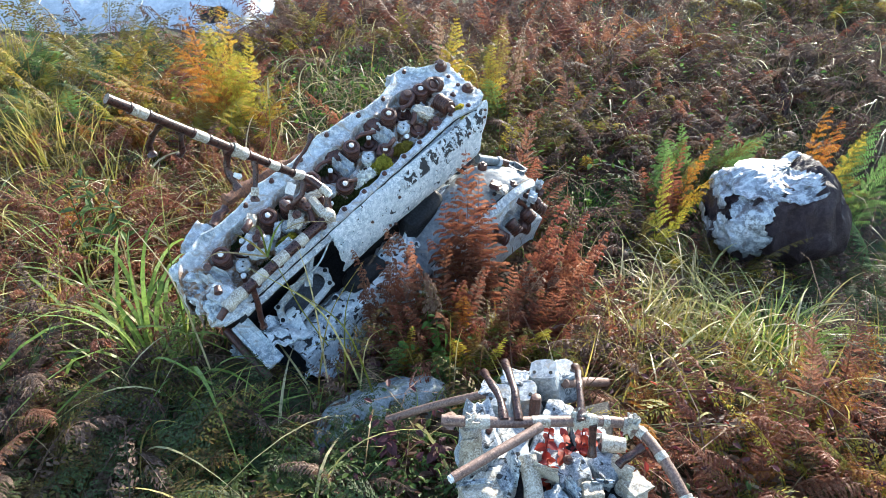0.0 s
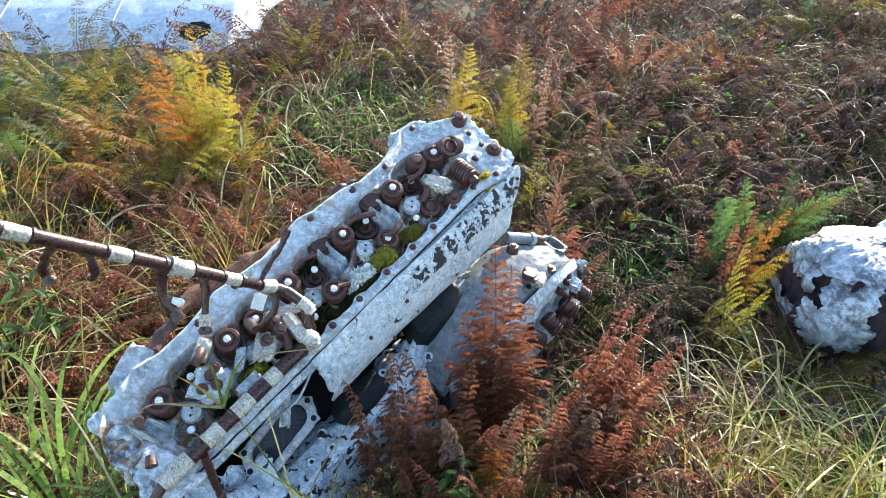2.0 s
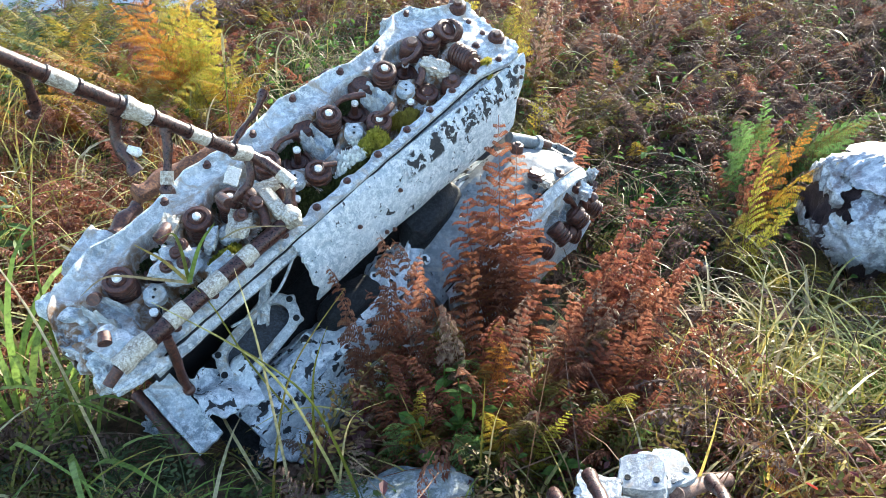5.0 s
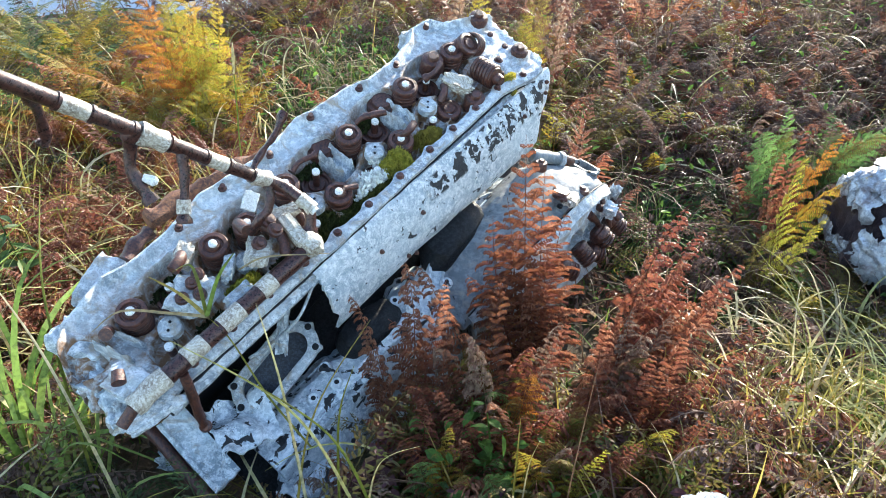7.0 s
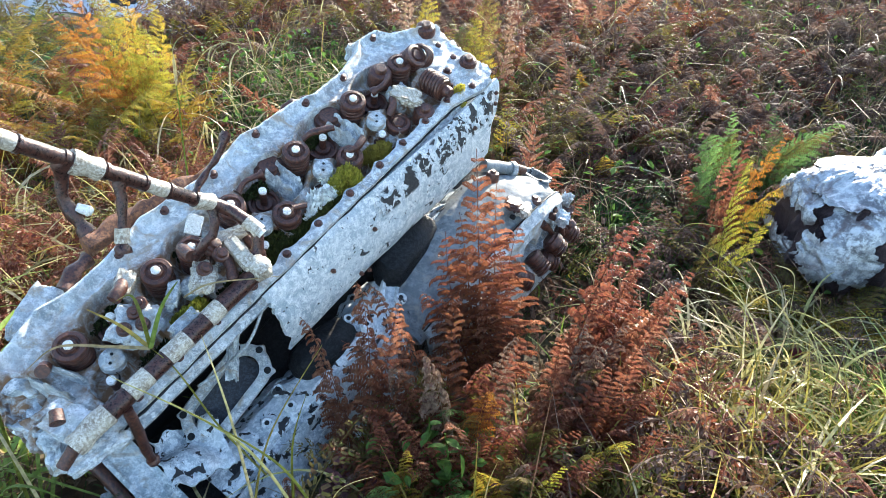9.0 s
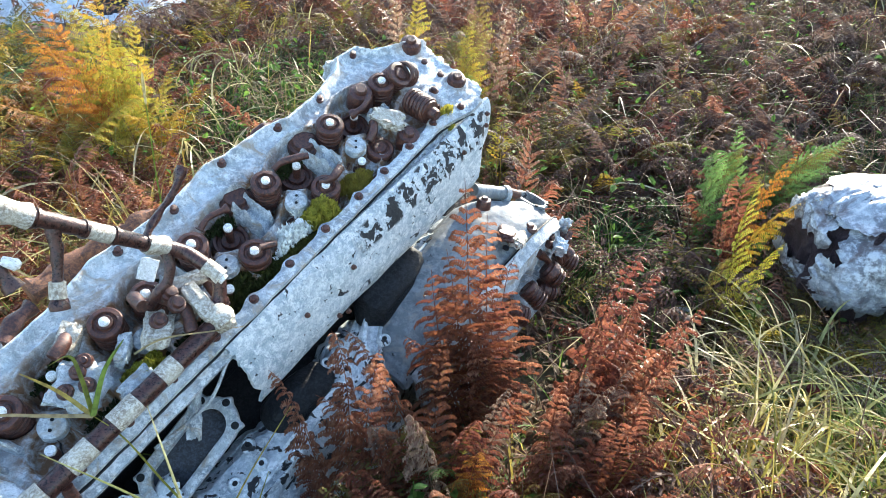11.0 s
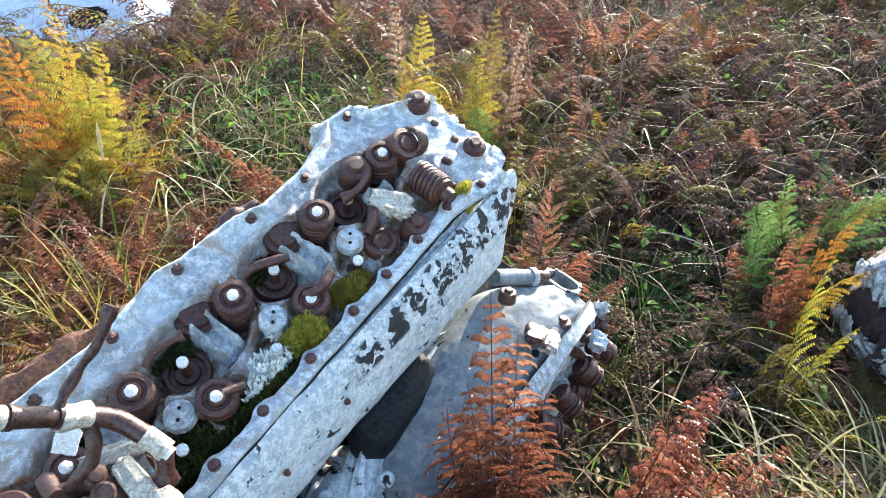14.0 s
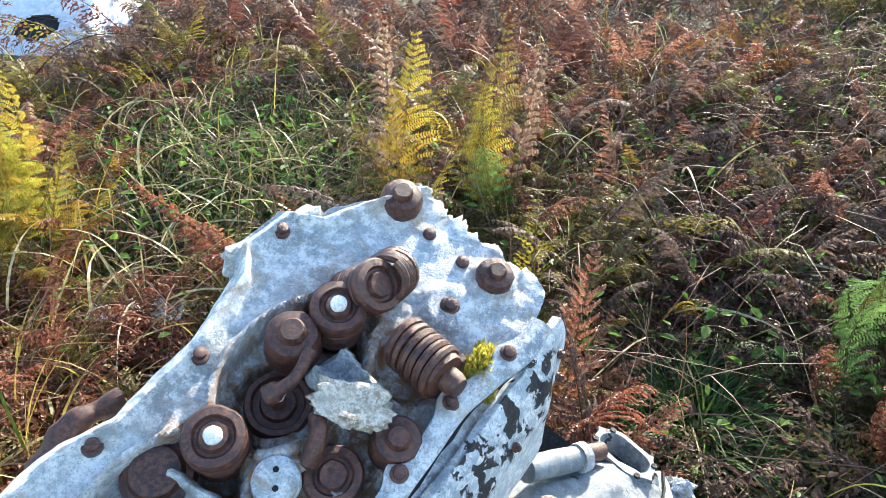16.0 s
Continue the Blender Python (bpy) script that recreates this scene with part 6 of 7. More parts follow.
def leaf_scatter(name, label, mat, spots, zmin, zmax, size, kind="stuff", category="leaves", long=1.6):
    """Small folded leaves at random tilts."""
    xy = scattered(spots)
    n = len(xy)
    c = np.column_stack([xy, gz(xy) + rng.uniform(zmin, zmax, n)])
    ax = rng.normal(0, 1, (n, 3)) * (1, 1, 0.45)
    ax /= np.linalg.norm(ax, axis=1)[:, None]
    up = rng.normal(0, 0.45, (n, 3)) + (0, 0, 1)
    sd = np.cross(ax, up)
    sd /= np.linalg.norm(sd, axis=1)[:, None]
    nn = np.cross(sd, ax)
    s = (rng.uniform(0.5, 1.25, n) * size)[:, None]
    rows = [c - ax * s * long * 0.5, c - ax * s * 0.15 * long + sd * s * 0.42 + nn * s * 0.18, c + ax * s * 0.25 * long + sd * s * 0.34 + nn * s * 0.15, c + ax * s * long * 0.5 - nn * s * 0.15,
            c + ax * s * 0.25 * long - sd * s * 0.34 + nn * s * 0.15, c - ax * s * 0.15 * long - sd * s * 0.42 + nn * s * 0.18]
    v = np.stack(rows, 1).reshape(-1, 3)
    i = np.arange(n)[:, None] * 6
    f = np.concatenate([np.concatenate([i, i + 1, i + 2, i + 3], 1), np.concatenate([i, i + 3, i + 4, i + 5], 1)])
    me = bpy.data.meshes.new(name)
    me.from_pydata(v.tolist(), [], f.tolist())
    me.materials.append(mat)
    return tagged(new(name, me), label, category, kind=kind)


def fern_mass(name, label, mat, spots, curl, smin, smax, tilt, lift=0.05, seed=1):
    """Shrivelled fronds that nobody could count, standing, leaning and fallen, in one mesh."""
    srcs = []
    for k in range(3):
        me = frond_mesh("frond", mat, 0.40, 0.10, 11, 5, 60 + 20 * k, curl, seed + k, 0.5, 0.2, True, 30, 0.15 + 0.10 * min(1, curl))
        vv = np.array([v.co[:] for v in me.vertices])
        ff = np.array([p.vertices[:] for p in me.polygons])
        srcs.append((vv, ff))
        bpy.data.meshes.remove(me)
    xy = scattered(spots)
    clear = (np.abs(xy[:, 0] + 0.52) < 0.42) & (np.abs(xy[:, 1] - 3.88) < 0.48)
    xy = xy[~clear & (np.hypot(xy[:, 0] - 1.33, xy[:, 1] - 2.38) > 0.27) & (np.hypot(xy[:, 0] - 0.65, xy[:, 1] - 2.72) > 0.27)]
    vs, fs, o = [], [], 0
    for i, (x, y) in enumerate(xy):
        vv, ff = srcs[i % 3]
        m = pose(x, y, ground_z(x, y) + random.uniform(0, lift), 0, 0, random.uniform(0, 360)) @ pose(0, 0, 0, random.uniform(-30, 30), random.uniform(*tilt), random.uniform(-60, 60)) @ Matrix.Scale(random.uniform(smin, smax), 4)
        mm = np.array(m)
        vs.append(vv @ mm[:3, :3].T + mm[:3, 3])
        fs.append(ff + o)
        o += len(vv)
    me = bpy.data.meshes.new(name)
    me.from_pydata(np.concatenate(vs).tolist(), [], np.concatenate(fs).tolist())
    me.materials.append(mat)
    return tagged(new(name, me), label, "ferns", kind="stuff")


# ferns by stretch of the heath: kind, x0, x1, y0, y1, count, size, second kind
FERN_BEDS = [
    ("dark_up", 0.40, 1.5, 2.95, 4.3, 20, 0.9, ("rust_up", "dark", "olive")), ("dark", 0.35, 1.8, 2.9, 4.4, 14, 0.8, ("rust", "dark_up")), ("rust_up", 0.5, 1.7, 3.5, 4.8, 10, 1.0, ("orange", "dark_up")), ("olive", 0.3, 1.6, 2.8, 4.2, 8, 0.55, ("dkgreen", "gold")),
    ("olive", -0.15, 0.42, 2.95, 4.0, 7, 0.75, ("gold", "tan")), ("gold", -0.10, 0.42, 3.1, 4.1, 3, 0.8, ("olive", "tan")), ("rust_up", 0.22, 0.50, 2.5, 3.0, 6, 0.7, ("olive", "dark_up")), ("gold", 0.30, 0.46, 2.55, 2.9, 2, 0.7, "olive"),
    ("dark", -1.3, 0.4, 4.5, 5.4, 10, 0.85, ("rust", "dark_up")), ("rust_up", -1.1, 0.6, 4.6, 5.6, 6, 0.9, ("dark_up", "tan")), ("olive", -1.4, -0.3, 4.5, 5.2, 4, 0.8, "gold"),
    ("rust", -0.70, -0.20, 2.95, 3.3, 4, 0.6, "rust_up"), ("rust_up", -1.35, -0.45, 2.1, 3.1, 16, 0.66, ("rust", "rust", "olive")), ("rust", -1.35, -1.0, 3.6, 4.5, 5, 0.8, ("orange", "dark")),
    ("gold", -1.32, -0.98, 3.2, 3.7, 5, 0.9, ("orange", "yellow")), ("orange", -1.80, -1.2, 3.1, 3.8, 9, 0.9, ("gold", "rust_up")), ("orange", -1.2, -0.62, 2.2, 3.0, 4, 0.55, "rust_up"),
    ("dkgreen", -2.7, -1.7, 3.3, 4.6, 9, 0.85, ("olive", "gold")), ("gold", -2.7, -1.7, 3.3, 4.6, 8, 0.85, ("olive", "green")), ("rust_up", -2.2, -1.2, 2.2, 3.3, 10, 0.7, ("orange", "olive")), ("rust", -2.0, -1.0, 1.7, 2.6, 8, 0.6, ("dark", "olive")),
    ("green", 1.08, 1.50, 2.9, 3.25, 3, 0.7, "green"), ("dkgreen", 1.0, 1.7, 2.65, 3.3, 7, 0.55, ("dark", "olive")), ("dark", 1.6, 2.6, 3.2, 4.3, 8, 0.8, ("dark_up", "tan")), ("olive", 2.2, 3.2, 4.3, 5.4, 6, 1.05, ("gold", "green")),
    ("dkgreen", 1.35, 2.3, 1.65, 2.2, 9, 0.7, ("dark", "dkgreen")), ("dark", 1.2, 2.2, 1.45, 1.9, 5, 0.6, "dkgreen"),
    ("dkgreen", -1.0, -0.25, 1.0, 1.42, 10, 0.42, ("dark", "olive", "olive")), ("dark", -1.35, -0.75, 0.9, 1.6, 10, 0.6, ("rust", "dkgreen")), ("dark", -0.7, -0.05, 0.85, 1.3, 7, 0.42, ("tan", "dkgreen")),
    ("rust", 0.60, 1.30, 1.0, 1.42, 12, 0.62, ("orange", "rust_up")), ("olive", 0.75, 1.25, 0.95, 1.25, 4, 0.6, ("gold", "yellow")), ("orange", 0.9, 1.5, 1.05, 1.5, 6, 0.6, ("rust", "tan")), ("dark", 0.62, 0.85, 2.25, 2.4, 2, 0.4, "dkgreen"),
]
PLANS = []
for kind, x0, x1, y0, y1, count, size, second in FERN_BEDS:
    tries = 0
    got = 0
    while got < count and tries < 3000:
        tries += 1
        x, y = random.uniform(x0, x1), random.uniform(y0, y1)
        gap = 0.12 + 0.025 * y
        here = np.array([[x, y]])
        if any((x - a) ** 2 + (y - b) ** 2 < (gap * 0.7) ** 2 for a, b in PLANS) or inside_engine(here)[0] or on_wing(here)[0]:
            continue
        if math.hypot(x - 1.33, y - 2.38) < 0.34 or math.hypot(x - 0.68, y - 2.70) < 0.34 or (0.0 < x < 0.6 and y < 1.45) or (-0.95 < x < -0.12 and 3.42 < y < 4.35):
            continue
        PLANS.append((x, y))
        got += 1
        fern(kind, x, y, random.randint(5, 7), size * random.uniform(0.7, 1.15), random.uniform(26, 52), mixed=second)

# the fern thicket in front of the engine
FERN_LABEL["thicket"] = "rust-red curled fern standing in front of the engine"
FERN_LIT = leafy("rust fern with lit orange leaflets", [(0.085, 0.026, 0.025), (0.145, 0.044, 0.034), (0.22, 0.080, 0.036), (0.105, 0.038, 0.030), (0.38, 0.22, 0.05)], 0.45, 0.42)
FRONDS["lit"] = [frond_mesh("frond", FERN_LIT, 0.60, 0.125, 20, 17, 16 + 10 * i, 0.6, 412 + i, start=0.30 - 0.05 * i, hook=30, broad=0.105) for i in range(3)]
FRONDS["lit"].append(frond_mesh("frond", FERN_RUST, 0.60, 0.125, 20, 17, 30, 0.65, 433, start=0.28, hook=30, broad=0.105))
FRONDS["string"] = [frond_mesh("frond", FERN_RUST, 0.50, 0.085, 24, 11, 40 + 20 * i, 1.0, 512 + i, start=0.25, hook=60, broad=0.22) for i in range(3)]
FRONDS["pink"] = [frond_mesh("frond", FERN_TAN, 0.45, 0.09, 20, 12, 40, 1.1, 612, start=0.35, hook=80, broad=0.20)]
placed_fern("thicket", (0.16, 1.80), [("lit", 0, (0.095, 1.92, 0.765), 1.0), ("lit", 1, (0.03, 1.84, 0.62), 1.2), ("lit", 2, (0.19, 1.88, 0.62), 1.1), ("lit", 3, (0.14, 1.90, 0.70), 1.2), ("lit", 0, (0.06, 1.85, 0.66), 1.1), ("lit", 3, (0.16, 1.84, 0.56), 1.2), ("lit", 0, (0.02, 1.79, 0.53), 1.1), ("rust_up", 0, (-0.02, 1.78, 0.52), 0.9), ("rust_up", 3, (0.12, 1.80, 0.52), 1.0)])
placed_fern("thicket", (0.25, 1.74), [("string", 0, (0.425, 1.852, 0.645), 1.0), ("string", 1, (0.40, 1.78, 0.53), 1.1), ("rust_up", 0, (0.345, 1.80, 0.52), 0.8), ("string", 2, (0.53, 1.80, 0.47), 1.0), ("rust_up", 2, (0.29, 1.74, 0.47), 0.8), ("rust", 1, (0.47, 1.72, 0.36), 0.9)])
placed_fern("thicket", (-0.15, 1.60), [("string", 0, (-0.247, 1.675, 0.548), 0.75), ("string", 1, (-0.14, 1.70, 0.605), 0.9), ("rust_up", 0, (-0.06, 1.69, 0.57), 0.9), ("rust", 1, (-0.22, 1.62, 0.40), 0.8)])
placed_fern("thicket", (0.03, 1.58), [("pink", 0, (-0.014, 1.583, 0.525), 0.8), ("rust_up", 1, (0.10, 1.60, 0.49), 0.95), ("rust", 0, (-0.13, 1.55, 0.43), 0.95), ("rust_up", 2, (0.17, 1.64, 0.52), 0.9), ("lit", 1, (0.05, 1.70, 0.58), 0.8), ("olive", 0, (0.08, 1.54, 0.42), 0.9), ("rust", 3, (-0.06, 1.60, 0.48), 1.0)])
placed_fern("thicket", (0.20, 1.60), [("rust_up", 0, (0.34, 1.63, 0.45), 1.0), ("string", 2, (0.28, 1.56, 0.40), 1.2), ("rust", 2, (0.42, 1.67, 0.41), 1.0), ("olive", 2, (0.19, 1.54, 0.40), 0.9), ("rust_up", 3, (0.25, 1.66, 0.52), 0.9), ("pink", 0, (0.36, 1.70, 0.46), 0.8)])
placed_fern("olive", (0.02, 1.50), [("olive", 1, (-0.08, 1.45, 0.36), 1.0), ("green", 2, (0.04, 1.45, 0.36), 0.7), ("olive", 0, (0.15, 1.47, 0.38), 1.0), ("dark", 1, (-0.16, 1.47, 0.33), 1.0), ("rust", 2, (-0.03, 1.46, 0.40), 0.9), ("dkgreen", 0, (0.10, 1.42, 0.30), 1.0)])
placed_fern("olive", (0.24, 1.52), [("olive", 3, (0.30, 1.46, 0.36), 1.0), ("dark", 0, (0.36, 1.52, 0.34), 1.0), ("rust", 1, (0.20, 1.46, 0.36), 1.0), ("tan", 0, (0.12, 1.44, 0.33), 0.8)])
placed_fern("thicket", (0.42, 1.90), [("rust_up", 0, (0.385, 1.92, 0.50), 0.7), ("rust_up", 1, (0.455, 1.91, 0.48), 0.7), ("string", 0, (0.52, 1.97, 0.52), 0.9), ("rust_up", 3, (0.49, 1.90, 0.42), 0.8), ("string", 1, (0.57, 1.92, 0.42), 1.0), ("rust", 2, (0.36, 1.86, 0.40), 0.9)])
placed_fern("thicket", (0.06, 1.64), [("lit", 3, (-0.17, 1.66, 0.50), 0.9), ("string", 0, (-0.12, 1.74, 0.57), 1.0), ("olive", 0, (-0.02, 1.62, 0.47), 1.0), ("olive", 2, (0.10, 1.62, 0.46), 1.0), ("green", 1, (0.03, 1.56, 0.40), 0.7), ("dark_up", 1, (-0.08, 1.60, 0.48), 1.0), ("dark_up", 3, (0.16, 1.66, 0.50), 0.9)])
placed_fern("thicket", (0.34, 1.72), [("lit", 3, (0.50, 1.74, 0.50), 0.8), ("string", 1, (0.56, 1.84, 0.52), 0.9), ("dark_up", 0, (0.40, 1.74, 0.46), 0.9), ("olive", 1, (0.34, 1.64, 0.42), 0.9), ("dark_up", 2, (0.30, 1.70, 0.50), 0.9)])
placed_fern("olive", (0.16, 1.46), [("olive", 0, (0.10, 1.42, 0.34), 1.1), ("tan", 1, (0.22, 1.42, 0.33), 1.0), ("gold", 2, (0.30, 1.46, 0.36), 0.9), ("olive", 2, (0.02, 1.43, 0.33), 1.1), ("rust", 0, (0.26, 1.44, 0.38), 1.1)])
placed_fern("thicket", (0.12, 1.50), [("lit", 1, (0.08, 1.50, 0.42), 1.2), ("pink", 0, (0.16, 1.46, 0.38), 1.1), ("lit", 2, (0.26, 1.50, 0.42), 1.2), ("gold", 1, (0.20, 1.46, 0.34), 0.9), ("tan", 2, (0.30, 1.48, 0.34), 0.8)])
placed_fern("thicket", (0.08, 1.53), [("rust_up", 0, (0.02, 1.50, 0.45), 1.1), ("rust", 1, (0.15, 1.50, 0.42), 1.2), ("olive", 0, (0.23, 1.52, 0.40), 1.1), ("rust_up", 2, (-0.08, 1.52, 0.46), 1.0), ("orange", 1, (0.10, 1.56, 0.46), 0.9), ("olive", 3, (-0.02, 1.44, 0.34), 1.2)])
placed_fern("thicket", (0.33, 1.60), [("lit", 2, (0.36, 1.60, 0.46), 1.1), ("string", 0, (0.55, 1.70, 0.40), 1.1), ("rust_up", 1, (0.44, 1.62, 0.40), 1.0), ("rust", 3, (0.36, 1.54, 0.36), 1.1), ("olive", 2, (0.28, 1.52, 0.38), 1.0), ("rust_up", 0, (0.40, 1.66, 0.47), 1.0), ("dark", 1, (0.48, 1.58, 0.30), 1.0)])
placed_fern("thicket", (-0.12, 1.50), [("rust", 0, (-0.20, 1.50, 0.40), 1.0), ("rust_up", 3, (-0.10, 1.52, 0.44), 1.0), ("olive", 1, (-0.14, 1.44, 0.33), 1.0), ("rust", 2, (-0.04, 1.46, 0.38), 1.0)])
placed_fern("olive", (0.14, 1.44), [("gold", 0, (0.06, 1.42, 0.42), 1.0), ("olive", 1, (0.14, 1.40, 0.41), 1.1), ("yellow", 2, (0.22, 1.43, 0.42), 0.8), ("green", 0, (0.01, 1.40, 0.38), 0.8), ("lit", 1, (0.28, 1.45, 0.41), 1.0), ("olive", 3, (0.10, 1.37, 0.36), 1.0)])
placed_fern("olive", (0.32, 1.50), [("gold", 1, (0.34, 1.48, 0.41), 1.0), ("olive", 0, (0.26, 1.46, 0.40), 1.1), ("lit", 0, (0.42, 1.52, 0.41), 1.1), ("green", 2, (0.38, 1.46, 0.36), 0.8)])
placed_fern("green", (-0.06, 1.44), [("green", 1, (-0.10, 1.42, 0.38), 0.8), ("olive", 2, (-0.02, 1.40, 0.38), 1.0), ("gold", 3, (-0.05, 1.46, 0.43), 0.8), ("lit", 2, (-0.14, 1.47, 0.42), 0.9)])
placed_fern("dark", (-0.22, 1.46), [("tan", 1, (-0.20, 1.43, 0.33), 0.7), ("dark", 0, (-0.32, 1.42, 0.32), 0.8), ("rust", 1, (-0.26, 1.46, 0.36), 0.7), ("dkgreen", 2, (-0.14, 1.40, 0.32), 0.7)])

# single ferns that stand out
placed_fern("yellow", (0.90, 2.27), [("yellow", 2, (0.872, 2.285, 0.575), 0.85), ("yellow", 0, (0.965, 2.25, 0.40), 0.7), ("olive", 1, (0.83, 2.24, 0.36), 0.8)], (0.3, -1.0, 0.2))
placed_fern("orange", (0.98, 2.52), [("orange", 0, (1.12, 2.52, 0.52), 0.55), ("rust_up", 2, (1.00, 2.55, 0.52), 0.6), ("rust_up", 1, (0.93, 2.52, 0.46), 0.7), ("gold", 1, (1.14, 2.40, 0.44), 0.5)])
placed_fern("green", (1.22, 2.84), [("green", 2, (1.06, 2.80, 0.50), 0.6), ("dkgreen", 0, (1.22, 2.76, 0.44), 0.7), ("olive", 1, (1.44, 2.78, 0.42), 0.7), ("green", 3, (1.34, 2.70, 0.38), 0.7), ("green", 1, (0.98, 2.76, 0.42), 0.8), ("olive", 0, (1.12, 2.68, 0.38), 0.7), ("green", 0, (1.50, 2.86, 0.42), 0.8), ("olive", 1, (1.08, 2.78, 0.42), 0.9)])
placed_fern("green", (1.04, 2.66), [("green", 3, (0.93, 2.62, 0.36), 0.9), ("dkgreen", 0, (1.06, 2.58, 0.36), 0.9), ("green", 1, (0.98, 2.70, 0.42), 0.8), ("rust", 1, (0.88, 2.66, 0.34), 0.8)])
placed_fern("orange", (1.66, 2.58), [("orange", 0, (1.62, 2.56, 0.62), 0.9), ("gold", 2, (1.72, 2.55, 0.58), 0.9), ("yellow", 1, (1.66, 2.48, 0.46), 0.9), ("orange", 3, (1.58, 2.60, 0.66), 0.7)])
placed_fern("green", (1.84, 2.62), [("green", 0, (1.80, 2.60, 0.60), 0.7), ("green", 2, (1.94, 2.58, 0.56), 0.7), ("olive", 1, (1.76, 2.62, 0.52), 0.8), ("dkgreen", 0, (1.98, 2.52, 0.46), 0.9)])
for kind, x, y, n, size, spread, second in (("rust_up", 0.38, 2.52, 5, 0.85, 14, "dark_up"), ("rust_up", 0.33, 2.64, 5, 0.95, 14, "olive"), ("olive", 1.10, 2.13, 6, 0.75, 36, ("tan", "gold")), ("tan", 1.00, 2.20, 5, 0.7, 40, ("rust", "olive")), ("dkgreen", 1.52, 2.08, 7, 0.8, 38, "olive"), ("gold", 1.22, 2.08, 5, 0.6, 40, ("tan", "olive")), ("dkgreen", 1.36, 2.02, 6, 0.6, 44, "dark")):
    fern(kind, x, y, n, size, spread, mixed=second)
for x, y, h in ((1.00, 2.10, 0.34), (1.14, 2.06, 0.36), (1.28, 2.03, 0.32), (1.42, 2.05, 0.30), (1.06, 2.18, 0.32)):
    tuft(x, y, 14, h, 1.2, 0.0075, GRASS_PALE if x < 1.2 else GRASS_MIX, "long dry grass blades bowed before the crumpled wreck", 0.05, droop=1.5)
for kind, x, y, n, size, spread, second in (("dkgreen", 1.66, 2.20, 7, 0.7, 42, "dark"), ("dkgreen", 1.52, 2.02, 7, 0.6, 45, "dark"), ("tan", 1.08, 2.16, 5, 0.5, 46, "gold"), ("dkgreen", 1.44, 2.06, 5, 0.55, 40, "dkgreen"), ("olive", 1.02, 2.20, 5, 0.55, 40, "gold"), ("dkgreen", 1.88, 2.35, 6, 0.75, 40, "green"), ("dark", 1.62, 2.34, 5, 0.7, 40, "dkgreen"), ("green", 1.18, 2.62, 4, 0.5, 40, "gold"), ("yellow", 1.40, 2.74, 4, 0.7, 34, "gold")):
    fern(kind, x, y, n, size, spread, mixed=second)
placed_fern("olive", (-0.02, 3.55), [("tan", 2, (-0.05, 3.58, 0.80), 0.8), ("gold", 0, (0.06, 3.56, 0.74), 0.9), ("olive", 2, (-0.14, 3.52, 0.55), 0.9)])
placed_fern("olive", (0.30, 3.40), [("olive", 0, (0.30, 3.42, 0.80), 0.8), ("tan", 3, (0.40, 3.40, 0.74), 0.7), ("gold", 1, (0.24, 3.36, 0.66), 0.8), ("green", 1, (0.22, 3.30, 0.50), 0.8)])
placed_fern("tan", (0.06, 3.02), [("tan", 0, (-0.30, 3.06, 0.46), 0.8), ("olive", 2, (-0.14, 3.00, 0.50), 0.8), ("tan", 1, (0.02, 2.92, 0.42), 0.8), ("gold", 3, (0.14, 2.94, 0.50), 0.8)])
placed_fern("rust", (-0.30, 3.12), [("string", 0, (-0.72, 3.30, 0.42), 1.0), ("string", 1, (-0.50, 3.12, 0.40), 1.1), ("rust", 0, (-0.28, 3.02, 0.40), 1.0), ("string", 2, (-0.14, 3.06, 0.36), 1.0)])
placed_fern("gold", (-1.14, 3.40), [("gold", 2, (-1.10, 3.38, 0.84), 1.1), ("gold", 0, (-1.20, 3.36, 0.76), 1.0), ("yellow", 1, (-1.04, 3.34, 0.62), 1.0), ("orange", 2, (-1.30, 3.36, 0.80), 1.0), ("orange", 0, (-1.38, 3.34, 0.66), 1.0), ("gold", 3, (-1.00, 3.40, 0.70), 1.0)])
for kind, x, y, n, size, spread in (("dark_up", -1.26, 4.75, 6, 0.8, 30), ("gold", -1.40, 4.68, 5, 0.6, 32), ("dark_up", -1.16, 5.1, 6, 0.9, 28)):
    fern(kind, x, y, n, size, spread)

# ferns past counting
fern_mass("dead_fern_tangle", "tangle of dark brown dead ferns, fallen and standing", FERN_DARK, [(0.9, 3.4, 0.5, 0.5, 300), (1.5, 3.9, 0.8, 0.7, 300), (0.5, 4.6, 0.8, 0.4, 260), (-0.6, 5.2, 0.9, 0.35, 300), (0.62, 2.45, 0.22, 0.15, 60), (0.95, 2.60, 0.14, 0.16, 90), (0.62, 1.62, 0.12, 0.10, 50), (0.78, 1.78, 0.2, 0.18, 60), (1.6, 1.75, 0.4, 0.25, 160), (-1.1, 1.2, 0.3, 0.25, 160), (2.4, 4.3, 0.6, 0.5, 200), (0.9, 3.0, 0.3, 0.2, 120)], 1.0, 0.35, 0.95, (15, 85), seed=21)
